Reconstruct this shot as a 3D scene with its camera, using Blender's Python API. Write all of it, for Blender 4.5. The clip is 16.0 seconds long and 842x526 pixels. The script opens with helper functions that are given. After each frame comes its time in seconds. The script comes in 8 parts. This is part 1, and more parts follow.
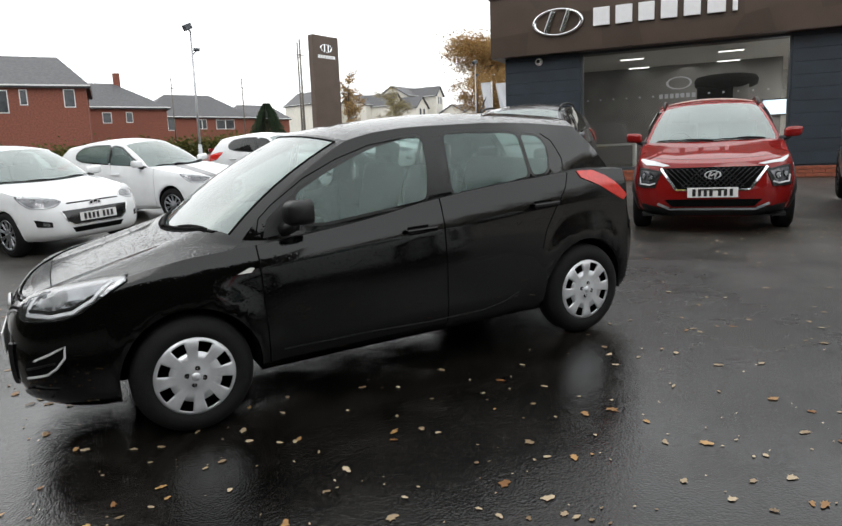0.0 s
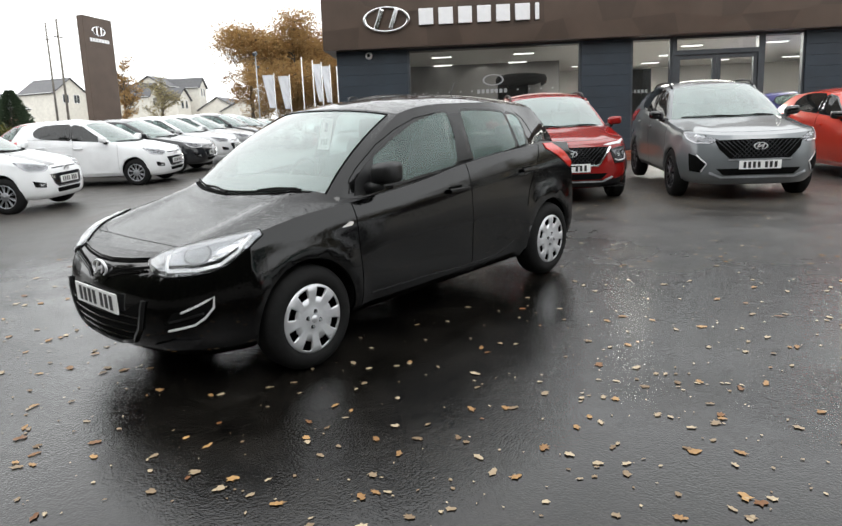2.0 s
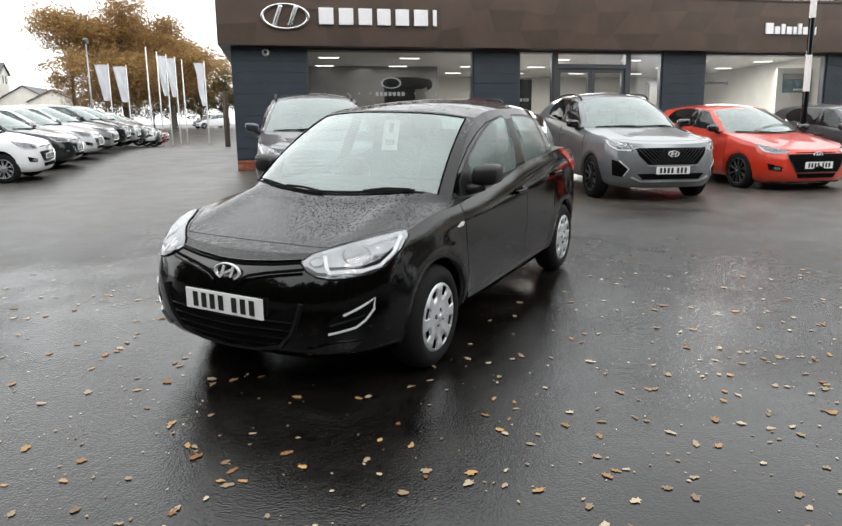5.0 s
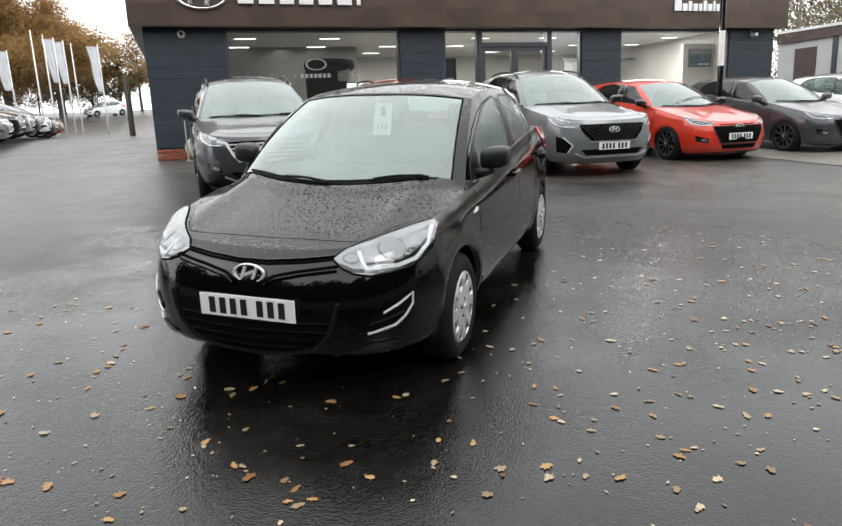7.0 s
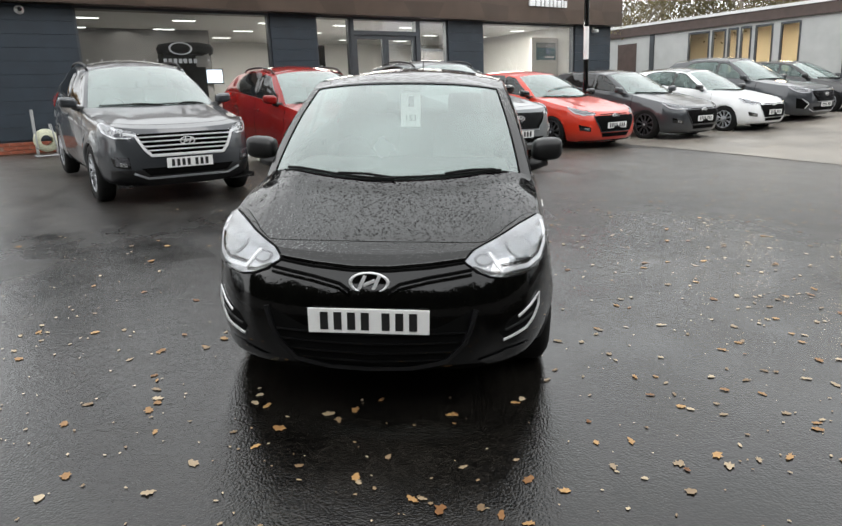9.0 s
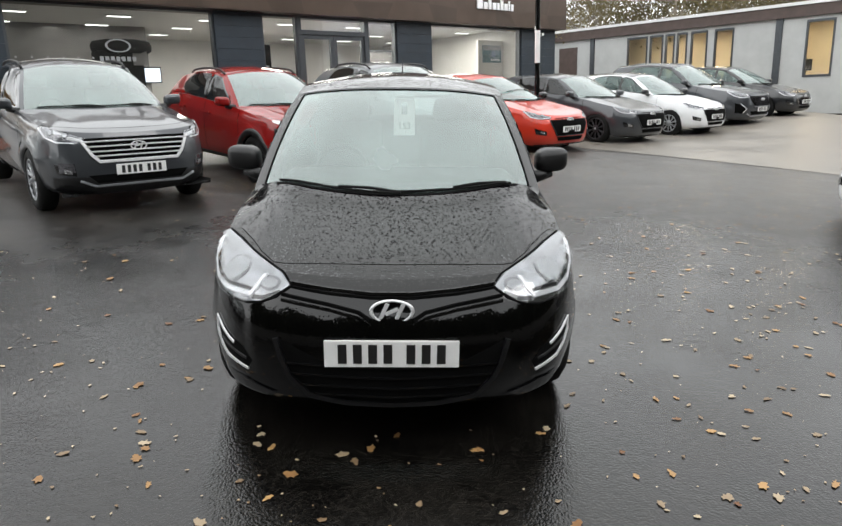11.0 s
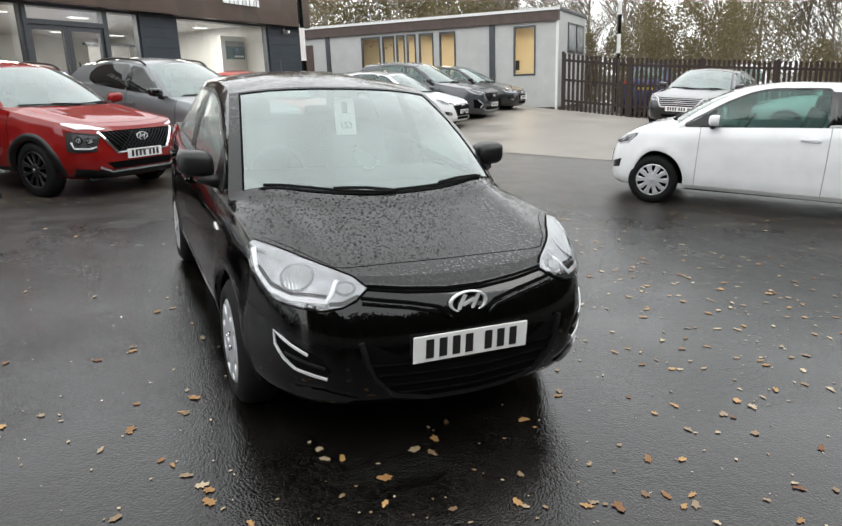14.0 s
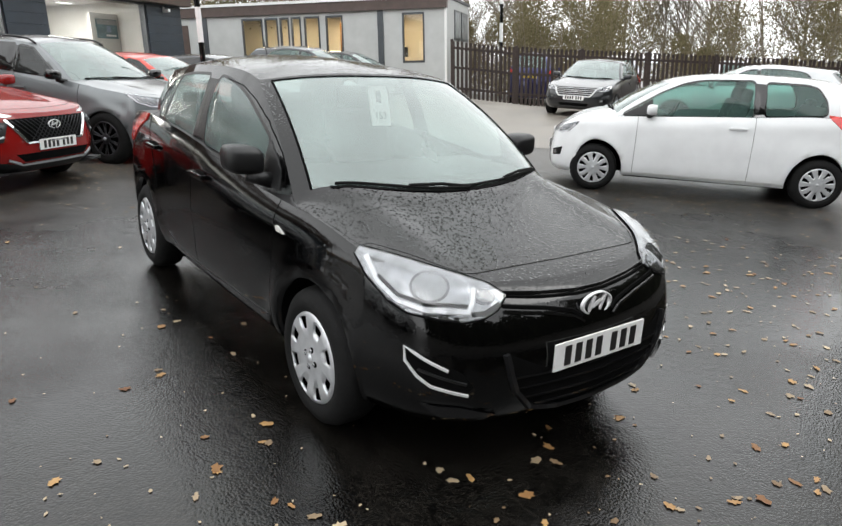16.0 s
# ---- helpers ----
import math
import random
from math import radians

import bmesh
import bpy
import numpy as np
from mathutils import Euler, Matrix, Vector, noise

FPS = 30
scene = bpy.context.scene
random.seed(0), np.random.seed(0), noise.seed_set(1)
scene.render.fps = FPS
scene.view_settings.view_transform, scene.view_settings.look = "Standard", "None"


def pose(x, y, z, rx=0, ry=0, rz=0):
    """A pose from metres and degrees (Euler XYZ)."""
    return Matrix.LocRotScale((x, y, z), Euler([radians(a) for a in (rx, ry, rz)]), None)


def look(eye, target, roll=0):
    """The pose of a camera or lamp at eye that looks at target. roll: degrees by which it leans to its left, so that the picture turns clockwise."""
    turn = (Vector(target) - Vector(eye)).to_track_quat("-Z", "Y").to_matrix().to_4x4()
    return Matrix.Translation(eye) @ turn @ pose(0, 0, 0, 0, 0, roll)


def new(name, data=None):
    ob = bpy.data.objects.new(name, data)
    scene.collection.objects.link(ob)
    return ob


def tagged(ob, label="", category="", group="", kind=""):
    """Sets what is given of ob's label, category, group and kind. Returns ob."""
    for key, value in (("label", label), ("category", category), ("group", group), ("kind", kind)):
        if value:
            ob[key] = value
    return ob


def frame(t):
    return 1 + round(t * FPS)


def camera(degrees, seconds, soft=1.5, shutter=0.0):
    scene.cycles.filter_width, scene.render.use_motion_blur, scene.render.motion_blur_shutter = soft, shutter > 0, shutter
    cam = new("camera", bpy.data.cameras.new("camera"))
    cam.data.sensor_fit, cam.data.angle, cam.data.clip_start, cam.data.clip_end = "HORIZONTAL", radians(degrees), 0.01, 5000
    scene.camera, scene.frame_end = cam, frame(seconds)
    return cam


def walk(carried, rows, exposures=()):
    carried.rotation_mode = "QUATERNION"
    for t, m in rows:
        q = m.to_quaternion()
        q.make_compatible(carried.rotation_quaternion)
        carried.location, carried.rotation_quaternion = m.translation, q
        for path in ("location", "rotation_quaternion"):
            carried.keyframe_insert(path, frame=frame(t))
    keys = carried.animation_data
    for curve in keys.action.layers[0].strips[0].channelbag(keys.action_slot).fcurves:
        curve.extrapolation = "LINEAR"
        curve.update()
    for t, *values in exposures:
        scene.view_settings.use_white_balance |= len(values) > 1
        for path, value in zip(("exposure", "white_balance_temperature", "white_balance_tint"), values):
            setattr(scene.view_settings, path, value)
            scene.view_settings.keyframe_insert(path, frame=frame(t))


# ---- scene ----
cam = camera(64.7, 16.0)
PATH = [
    (0, (1.683, 4.127, 1.483), (0.78, 2.393, 1.057), -3.6),
    (0.5, (2.196, 4.044, 1.496), (1.159, 2.399, 1.029), -1.0),
    (1, (2.633, 3.995, 1.504), (1.473, 2.464, 0.947), -3.2),
    (1.5, (3.068, 3.817, 1.47), (1.766, 2.386, 0.962), -4.4),
    (2, (3.474, 3.676, 1.463), (2.038, 2.367, 0.988), -2.5),
    (2.5, (3.808, 3.392, 1.49), (2.281, 2.195, 1.004), -1.3),
    (2.6, (3.844, 3.34, 1.487), (2.294, 2.17, 1.01), -2.3),
    (2.8, (3.959, 3.187, 1.471), (2.4, 2.055, 0.936), -3.1),
    (3, (4.095, 3.111, 1.486), (2.487, 2.029, 0.993), 0.0),
    (3.5, (4.373, 2.923, 1.507), (2.76, 1.881, 0.947), -1.9),
    (4, (4.502, 2.708, 1.492), (2.862, 1.686, 0.978), -0.9),
    (4.2, (4.515, 2.629, 1.518), (2.845, 1.662, 0.992), -0.4),
    (6.5, (4.485, 2.043, 1.507), (2.72, 1.205, 1.078), -0.8),
    (7, (4.609, 1.789, 1.528), (2.797, 1.138, 0.989), -1.3),
    (7.5, (4.598, 1.413, 1.5), (2.732, 0.997, 0.911), -3.0),
    (8, (4.736, 1.085, 1.503), (2.811, 0.915, 0.99), 0.8),
    (8.5, (4.77, 0.733, 1.546), (2.85, 0.598, 1.003), 0.8),
    (9, (4.689, 0.432, 1.543), (2.779, 0.28, 0.967), -0.2),
    (9.5, (4.531, 0.274, 1.594), (2.633, 0.189, 0.969), 0.2),
    (9.7, (4.48, 0.208, 1.61), (2.579, 0.195, 0.991), 1.7),
    (11.8, (4.435, 0.035, 1.545), (2.516, 0.089, 0.983), 0.4),
    (12, (4.429, 0.005, 1.564), (2.521, 0.138, 0.979), 2.1),
    (12.5, (4.306, -0.248, 1.544), (2.426, 0.064, 0.938), 1.3),
    (13, (4.332, -0.567, 1.538), (2.483, -0.08, 0.949), 1.5),
    (13.5, (4.322, -0.907, 1.554), (2.519, -0.257, 0.981), 1.0),
    (14, (4.252, -1.252, 1.559), (2.515, -0.438, 0.991), 1.4),
    (14.5, (4.273, -1.566, 1.573), (2.582, -0.669, 0.993), -0.6),
    (15, (4.062, -1.858, 1.54), (2.398, -0.889, 0.998), -0.2),
    (15.5, (3.816, -1.996, 1.525), (2.204, -0.961, 0.948), 2.2),
    (16, (3.573, -2.0, 1.534), (2.043, -0.858, 0.941), 2.6),
]
# the yard rises towards the showroom: rows are given on the yard's own plane
NX, NY = -0.776, -0.63          # level way from the yard towards the showroom
SLOPE = radians(3.7)
YARD = Matrix.Rotation(SLOPE, 4, Vector((-NY, NX, 0)) * -1)
EXPOSED = [(0, -0.30), (0.5, -0.22), (1, -0.06), (1.5, -0.10), (2, 0.02), (3, 0.02), (6.5, 0.06), (9, 0.04), (12, 0.04), (14, 0.03), (16, 0.05)]
walk(cam, [(t, YARD @ look(eye, target, roll)) for t, eye, target, roll in PATH],
     exposures=EXPOSED)

# ==== place ====
# ---- sky and light: bright overcast afternoon ----
world = bpy.data.worlds.new("overcast")
scene.world = world
world.use_nodes = True
wn, wl = world.node_tree.nodes, world.node_tree.links
sky = wn.new("ShaderNodeTexSky")
sky.sky_type, sky.sun_disc = "NISHITA", False
sky.sun_elevation, sky.sun_rotation = radians(38), radians(150)
sky.air_density, sky.dust_density = 1.0, 4.0
grey = wn.new("ShaderNodeHueSaturation")
grey.inputs["Saturation"].default_value, grey.inputs["Value"].default_value = 0.12, 0.07
veil = wn.new("ShaderNodeMixRGB")
veil.inputs[0].default_value = 0.78
veil.inputs[2].default_value = (1.10, 1.125, 1.135, 1)
wl.new(sky.outputs[0], grey.inputs["Color"])
wl.new(grey.outputs[0], veil.inputs[1])
wl.new(veil.outputs[0], wn["Background"].inputs[0])
wn["Background"].inputs[1].default_value = 2.1
sun = new("sun", bpy.data.lights.new("sun", "SUN"))
sun.data.energy, sun.data.angle, sun.data.color = 0.6, radians(25), (1, 0.985, 0.96)
sun.matrix_world = look((20, 34, 40), (0, 0, 0))

# ---- materials ----
def mat(name, col, rough=0.5, metal=0.0, noise_scale=0.0, vary=0.0, bump=0.0, bump_scale=80.0, coat=0.0, spec=0.5, detail=4.0, rough_vary=0.0):
    m = bpy.data.materials.new(name)
    m.use_nodes = True
    nt = m.node_tree
    b = nt.nodes["Principled BSDF"]
    b.inputs["Base Color"].default_value = (*col, 1)
    b.inputs["Roughness"].default_value = rough
    b.inputs["Metallic"].default_value = metal
    b.inputs["Coat Weight"].default_value = coat
    b.inputs["Coat Roughness"].default_value = 0.03
    b.inputs["Specular IOR Level"].default_value = spec
    tc = nt.nodes.new("ShaderNodeTexCoord")
    if noise_scale:
        n = nt.nodes.new("ShaderNodeTexNoise")
        n.inputs["Scale"].default_value, n.inputs["Detail"].default_value = noise_scale, detail
        nt.links.new(tc.outputs["Object"], n.inputs["Vector"])
        r = nt.nodes.new("ShaderNodeValToRGB")
        lo = [max(0, c * (1 - vary)) for c in col]
        hi = [min(1, c * (1 + vary)) for c in col]
        r.color_ramp.elements[0].position, r.color_ramp.elements[1].position = 0.3, 0.7
        r.color_ramp.elements[0].color, r.color_ramp.elements[1].color = (*lo, 1), (*hi, 1)
        nt.links.new(n.outputs[0], r.inputs[0])
        nt.links.new(r.outputs[0], b.inputs["Base Color"])
        if rough_vary:
            mr = nt.nodes.new("ShaderNodeMapRange")
            mr.inputs[3].default_value, mr.inputs[4].default_value = max(0.02, rough - rough_vary), min(1, rough + rough_vary)
            nt.links.new(n.outputs[0], mr.inputs[0])
            nt.links.new(mr.outputs[0], b.inputs["Roughness"])
    if bump:
        n2 = nt.nodes.new("ShaderNodeTexNoise")
        n2.inputs["Scale"].default_value, n2.inputs["Detail"].default_value = bump_scale, 3
        nt.links.new(tc.outputs["Object"], n2.inputs["Vector"])
        bp = nt.nodes.new("ShaderNodeBump")
        bp.inputs["Strength"].default_value, bp.inputs["Distance"].default_value = bump, 0.01
        nt.links.new(n2.outputs[0], bp.inputs["Height"])
        nt.links.new(bp.outputs[0], b.inputs["Normal"])
    return m


def emitter(name, col, strength):
    m = bpy.data.materials.new(name)
    m.use_nodes = True
    b = m.node_tree.nodes["Principled BSDF"]
    b.inputs["Base Color"].default_value = (0.8, 0.8, 0.8, 1)
    b.inputs["Emission Color"].default_value = (*col, 1)
    b.inputs["Emission Strength"].default_value = strength
    return m


def paint(name, col, metal=0.0, rough=0.35, drops=0.0, drop_scale=85.0, spread=(-0.14, 0.42)):
    """Wet car paint: lacquer with beads of rain."""
    m = mat(name, col, rough, metal, 3.0, 0.06, coat=1.0, spec=0.0 if metal == 0 else 0.3)
    nt = m.node_tree
    b = nt.nodes["Principled BSDF"]
    b.inputs["Coat Roughness"].default_value = 0.04
    if drops:
        tc = nt.nodes.new("ShaderNodeTexCoord")
        heights = []
        for sc, seed in ((drop_scale, 0.0), (drop_scale * 0.55, 3.1)):
            mp = nt.nodes.new("ShaderNodeMapping")
            mp.inputs["Location"].default_value = (seed, seed, seed)
            nt.links.new(tc.outputs["Object"], mp.inputs[0])
            v = nt.nodes.new("ShaderNodeTexVoronoi")
            v.inputs["Scale"].default_value, v.inputs["Randomness"].default_value = sc, 1.0
            nt.links.new(mp.outputs[0], v.inputs["Vector"])
            # each cell's bead has its own size
            sep = nt.nodes.new("ShaderNodeSeparateColor")
            nt.links.new(v.outputs["Color"], sep.inputs[0])
            size = nt.nodes.new("ShaderNodeMapRange")
            size.inputs[3].default_value, size.inputs[4].default_value = spread
            nt.links.new(sep.outputs[0], size.inputs[0])
            sub = nt.nodes.new("ShaderNodeMath")
            sub.operation = "SUBTRACT"
            nt.links.new(size.outputs[0], sub.inputs[0])
            nt.links.new(v.outputs["Distance"], sub.inputs[1])
            cl = nt.nodes.new("ShaderNodeMath")
            cl.operation = "MAXIMUM"
            cl.inputs[1].default_value = 0
            nt.links.new(sub.outputs[0], cl.inputs[0])
            heights.append(cl)
        add = nt.nodes.new("ShaderNodeMath")
        add.operation = "ADD"
        nt.links.new(heights[0].outputs[0], add.inputs[0])
        nt.links.new(heights[1].outputs[0], add.inputs[1])
        bp = nt.nodes.new("ShaderNodeBump")
        bp.inputs["Strength"].default_value, bp.inputs["Distance"].default_value = drops, 0.011
        nt.links.new(add.outputs[0], bp.inputs["Height"])
        # beads gather on the flat panels and run off the upright ones
        gm = nt.nodes.new("ShaderNodeNewGeometry")
        sx = nt.nodes.new("ShaderNodeSeparateXYZ")
        nt.links.new(gm.outputs["Normal"], sx.inputs[0])
        up = nt.nodes.new("ShaderNodeMapRange")
        up.inputs[1].default_value, up.inputs[2].default_value = 0.72, 0.93
        up.inputs[3].default_value, up.inputs[4].default_value = drops * 0.06, drops
        nt.links.new(sx.outputs[2], up.inputs[0])
        nt.links.new(up.outputs[0], bp.inputs["Strength"])
        nt.links.new(bp.outputs[0], b.inputs["Coat Normal"])
        b.inputs["Coat Roughness"].default_value = 0.04 + 0.025 * drops
    return m


def glass(name, tint, mist=0.15, mist_col=(0.6, 0.66, 0.65), gloss=0.02, boost=0.0):
    """Thin pane: clear tinted body, mirror-like reflection, a film of rain mist."""
    m = bpy.data.materials.new(name)
    m.use_nodes = True
    nt = m.node_tree
    for n in list(nt.nodes):
        nt.nodes.remove(n)
    out = nt.nodes.new("ShaderNodeOutputMaterial")
    tr = nt.nodes.new("ShaderNodeBsdfTransparent")
    tr.inputs[0].default_value = (*tint, 1)
    df = nt.nodes.new("ShaderNodeBsdfDiffuse")
    df.inputs[0].default_value = (*mist_col, 1)
    gl = nt.nodes.new("ShaderNodeBsdfGlossy")
    gl.inputs["Roughness"].default_value = gloss
    lw = nt.nodes.new("ShaderNodeLayerWeight")
    lw.inputs[0].default_value = 0.5
    pw = nt.nodes.new("ShaderNodeMath")
    pw.operation = "POWER"
    pw.inputs[1].default_value = 4.0
    nt.links.new(lw.outputs["Facing"], pw.inputs[0])
    fr = nt.nodes.new("ShaderNodeMath")
    fr.operation = "MULTIPLY_ADD"
    fr.inputs[1].default_value, fr.inputs[2].default_value = 0.9, 0.075 + boost
    nt.links.new(pw.outputs[0], fr.inputs[0])
    tc = nt.nodes.new("ShaderNodeTexCoord")
    nz = nt.nodes.new("ShaderNodeTexNoise")
    nz.inputs["Scale"].default_value, nz.inputs["Detail"].default_value = 2.5, 5
    nt.links.new(tc.outputs["Object"], nz.inputs["Vector"])
    mr = nt.nodes.new("ShaderNodeMapRange")
    mr.inputs[1].default_value, mr.inputs[2].default_value = 0.3, 0.7
    mr.inputs[3].default_value, mr.inputs[4].default_value = mist * 0.75, mist * 1.25
    nt.links.new(nz.outputs[0], mr.inputs[0])
    m1 = nt.nodes.new("ShaderNodeMixShader")
    nt.links.new(mr.outputs[0], m1.inputs[0])
    nt.links.new(tr.outputs[0], m1.inputs[1])
    nt.links.new(df.outputs[0], m1.inputs[2])
    m2 = nt.nodes.new("ShaderNodeMixShader")
    nt.links.new(fr.outputs[0], m2.inputs[0])
    nt.links.new(m1.outputs[0], m2.inputs[1])
    nt.links.new(gl.outputs[0], m2.inputs[2])
    nt.links.new(m2.outputs[0], out.inputs[0])
    return m


M_RUBBER = mat("tyre_rubber", (0.006, 0.006, 0.006), 0.8, 0, 30, 0.3, 0.2, 120, spec=0.25)
M_PLASTIC = mat("black_plastic", (0.006, 0.006, 0.0065), 0.42, 0, 12, 0.3, 0.15, 250)
M_GLOSSBLACK = mat("gloss_black", (0.003, 0.003, 0.0035), 0.12, 0, 6, 0.2, coat=0.6)
M_DARK = mat("dark_recess", (0.0025, 0.0025, 0.0025), 0.9, 0, 10, 0.3, spec=0.08)
M_SATIN = mat("satin_dark_trim", (0.010, 0.010, 0.011), 0.30, 0.3, 20, 0.1, coat=0.3)
M_SHUT = mat("shut_line_grey", (0.34, 0.34, 0.345), 0.8, 0, 10, 0.2)
M_CHROME = mat("chrome", (0.82, 0.82, 0.83), 0.12, 1.0, 20, 0.05)
M_SILVERCAP = mat("silver_wheel_cover", (0.62, 0.63, 0.65), 0.32, 0.55, 25, 0.08, coat=0.3)
M_ALLOY = mat("alloy_grey", (0.35, 0.36, 0.38), 0.3, 0.8, 20, 0.1)
M_ALLOYDARK = mat("alloy_dark", (0.04, 0.04, 0.045), 0.3, 0.6, 20, 0.1)
M_LAMP = mat("lamp_reflector", (0.5, 0.51, 0.525), 0.22, 0.9, 28, 0.55, 0.6, 45)
M_LAMPBASE = mat("lamp_housing", (0.27, 0.275, 0.285), 0.16, 1.0, 18, 0.35, 0.9, 20)
M_LAMPDARK = mat("lamp_housing_dark", (0.10, 0.10, 0.11), 0.14, 0.5, 40, 0.5, 0.3, 60, coat=1.0)
M_LAMPWHITE = mat("lamp_white_strip", (0.72, 0.72, 0.74), 0.15, 0.1, 10, 0.03, coat=1.0)
M_LAMPRIB = mat("ribbed_reflector", (0.40, 0.41, 0.42), 0.16, 0.9, 20, 0.15)
_nt = M_LAMPRIB.node_tree
_tc, _wv, _bp = _nt.nodes.new("ShaderNodeTexCoord"), _nt.nodes.new("ShaderNodeTexWave"), _nt.nodes.new("ShaderNodeBump")
_wv.bands_direction, _wv.inputs["Scale"].default_value, _wv.inputs["Distortion"].default_value = "Y", 28.0, 0.6
_bp.inputs["Strength"].default_value, _bp.inputs["Distance"].default_value = 0.8, 0.01
_nt.links.new(_tc.outputs["Object"], _wv.inputs["Vector"])
_nt.links.new(_wv.outputs[1], _bp.inputs["Height"])
_nt.links.new(_bp.outputs[0], _nt.nodes["Principled BSDF"].inputs["Normal"])
M_TRIM = mat("silver_trim", (0.66, 0.66, 0.67), 0.3, 0.15, 20, 0.05, coat=0.5)
M_LENS = glass("lamp_lens", (0.95, 0.96, 0.97), 0.02, (0.9, 0.9, 0.9), 0.01)
M_TAIL = mat("tail_lamp_red", (0.62, 0.02, 0.012), 0.12, 0, 30, 0.15, coat=1.0)
M_AMBER = mat("side_repeater_clear", (0.8, 0.78, 0.75), 0.15, 0.2, 20, 0.05, coat=1.0)
M_PLATE = mat("plate_white", (0.80, 0.80, 0.79), 0.35, 0, 15, 0.03)
M_PLATEBAR = mat("plate_black", (0.015, 0.015, 0.015), 0.4, 0, 15, 0.1)
M_PLATEYEL = mat("plate_yellow", (0.75, 0.55, 0.05), 0.35, 0, 15, 0.03)
M_SEAT = mat("seat_cloth", (0.045, 0.045, 0.05), 0.9, 0, 40, 0.3, 0.3, 300)
M_CARD = mat("white_card", (0.82, 0.82, 0.80), 0.6, 0, 8, 0.03)
M_INK = mat("card_ink", (0.05, 0.05, 0.06), 0.6, 0, 8, 0.1)
M_GLASS = glass("car_glass", (0.62, 0.72, 0.695), 0.24, (0.36, 0.49, 0.465), 0.22, boost=-0.04)
M_SCREEN = glass("windscreen_glass", (0.66, 0.75, 0.73), 0.32, (0.45, 0.585, 0.555), boost=0.07)
M_GLASSGREEN = glass("green_tinted_glass", (0.42, 0.66, 0.60), 0.14, (0.26, 0.42, 0.38), boost=-0.03)
M_GLASSSMOKE = glass("smoked_side_glass", (0.20, 0.22, 0.22), 0.06, (0.2, 0.22, 0.22), boost=-0.02)
M_GLASSDARK = glass("privacy_glass", (0.05, 0.055, 0.055), 0.05, (0.2, 0.21, 0.21))


def link(name, me, parent=None, material=None, label="", smooth=True):
    if smooth:
        me.polygons.foreach_set("use_smooth", [True] * len(me.polygons))
    if material is not None:
        me.materials.clear()
        me.materials.append(material)
    ob = new(name, me)
    if parent is not None:
        ob.parent = parent
    if label:
        ob["label"] = label
    return ob


def part(name, bm, material, parent=None, label="", smooth=False):
    me = bpy.data.meshes.new(name)
    bm.normal_update()
    bm.to_mesh(me)
    bm.free()
    return link(name, me, parent, material, label, smooth)


def pydata(name, verts, faces, material, parent=None, label="", smooth=True):
    me = bpy.data.meshes.new(name)
    me.from_pydata([tuple(map(float, v)) for v in verts], [], [tuple(map(int, f)) for f in faces])
    me.validate()
    me.update()
    return link(name, me, parent, material, label, smooth)


def thing(name, m, label, category, group="", kind=""):
    e = new(name)
    e.empty_display_size = 0.2
    e.matrix_world = m
    return tagged(e, label, category, group, kind)


def box(cx, cy, cz, sx, sy, sz, bevel=0.0, rot=None, segs=2):
    bm = bmesh.new()
    bmesh.ops.create_cube(bm, size=1)
    bmesh.ops.scale(bm, vec=(sx, sy, sz), verts=bm.verts)
    if bevel:
        bmesh.ops.bevel(bm, geom=bm.edges[:], offset=bevel, segments=segs, affect="EDGES", profile=0.6)
    if rot is not None:
        bmesh.ops.transform(bm, matrix=rot, verts=bm.verts)
    bmesh.ops.translate(bm, vec=(cx, cy, cz), verts=bm.verts)
    return bm


def bar(p, q, r0, r1=None, sides=10):
    """A round bar from p to q."""
    p, q = Vector(p), Vector(q)
    bm = bmesh.new()
    bmesh.ops.create_cone(bm, cap_ends=True, segments=sides, radius1=r0, radius2=r0 if r1 is None else r1, depth=(q - p).length)
    bmesh.ops.transform(bm, matrix=Matrix.Translation((p + q) / 2) @ (q - p).to_track_quat("Z", "Y").to_matrix().to_4x4(), verts=bm.verts)
    return bm


def tube(pts, r, sides=8):
    """One bent bar through the points."""
    pts = [Vector(p) for p in pts]
    bm = bmesh.new()
    rings = []
    for i, p in enumerate(pts):
        t = (pts[min(i + 1, len(pts) - 1)] - pts[max(i - 1, 0)]).normalized()
        u = (Vector((0, 0, 1)) - t * t.z).normalized() if abs(t.z) < 0.95 else Vector((1, 0, 0))
        w = t.cross(u)
        rings.append([bm.verts.new(p + (u * math.cos(2 * math.pi * k / sides) + w * math.sin(2 * math.pi * k / sides)) * r) for k in range(sides)])
    for a, b in zip(rings[:-1], rings[1:]):
        for k in range(sides):
            bm.faces.new((a[k], a[(k + 1) % sides], b[(k + 1) % sides], b[k]))
    bm.faces.new(rings[0])
    bm.faces.new(rings[-1])
    bmesh.ops.recalc_face_normals(bm, faces=bm.faces)
    return bm


def join(a, b):
    """Adds bmesh b into a."""
    me = bpy.data.meshes.new("joined")
    b.to_mesh(me)
    b.free()
    a.from_mesh(me)
    bpy.data.meshes.remove(me)
    return a


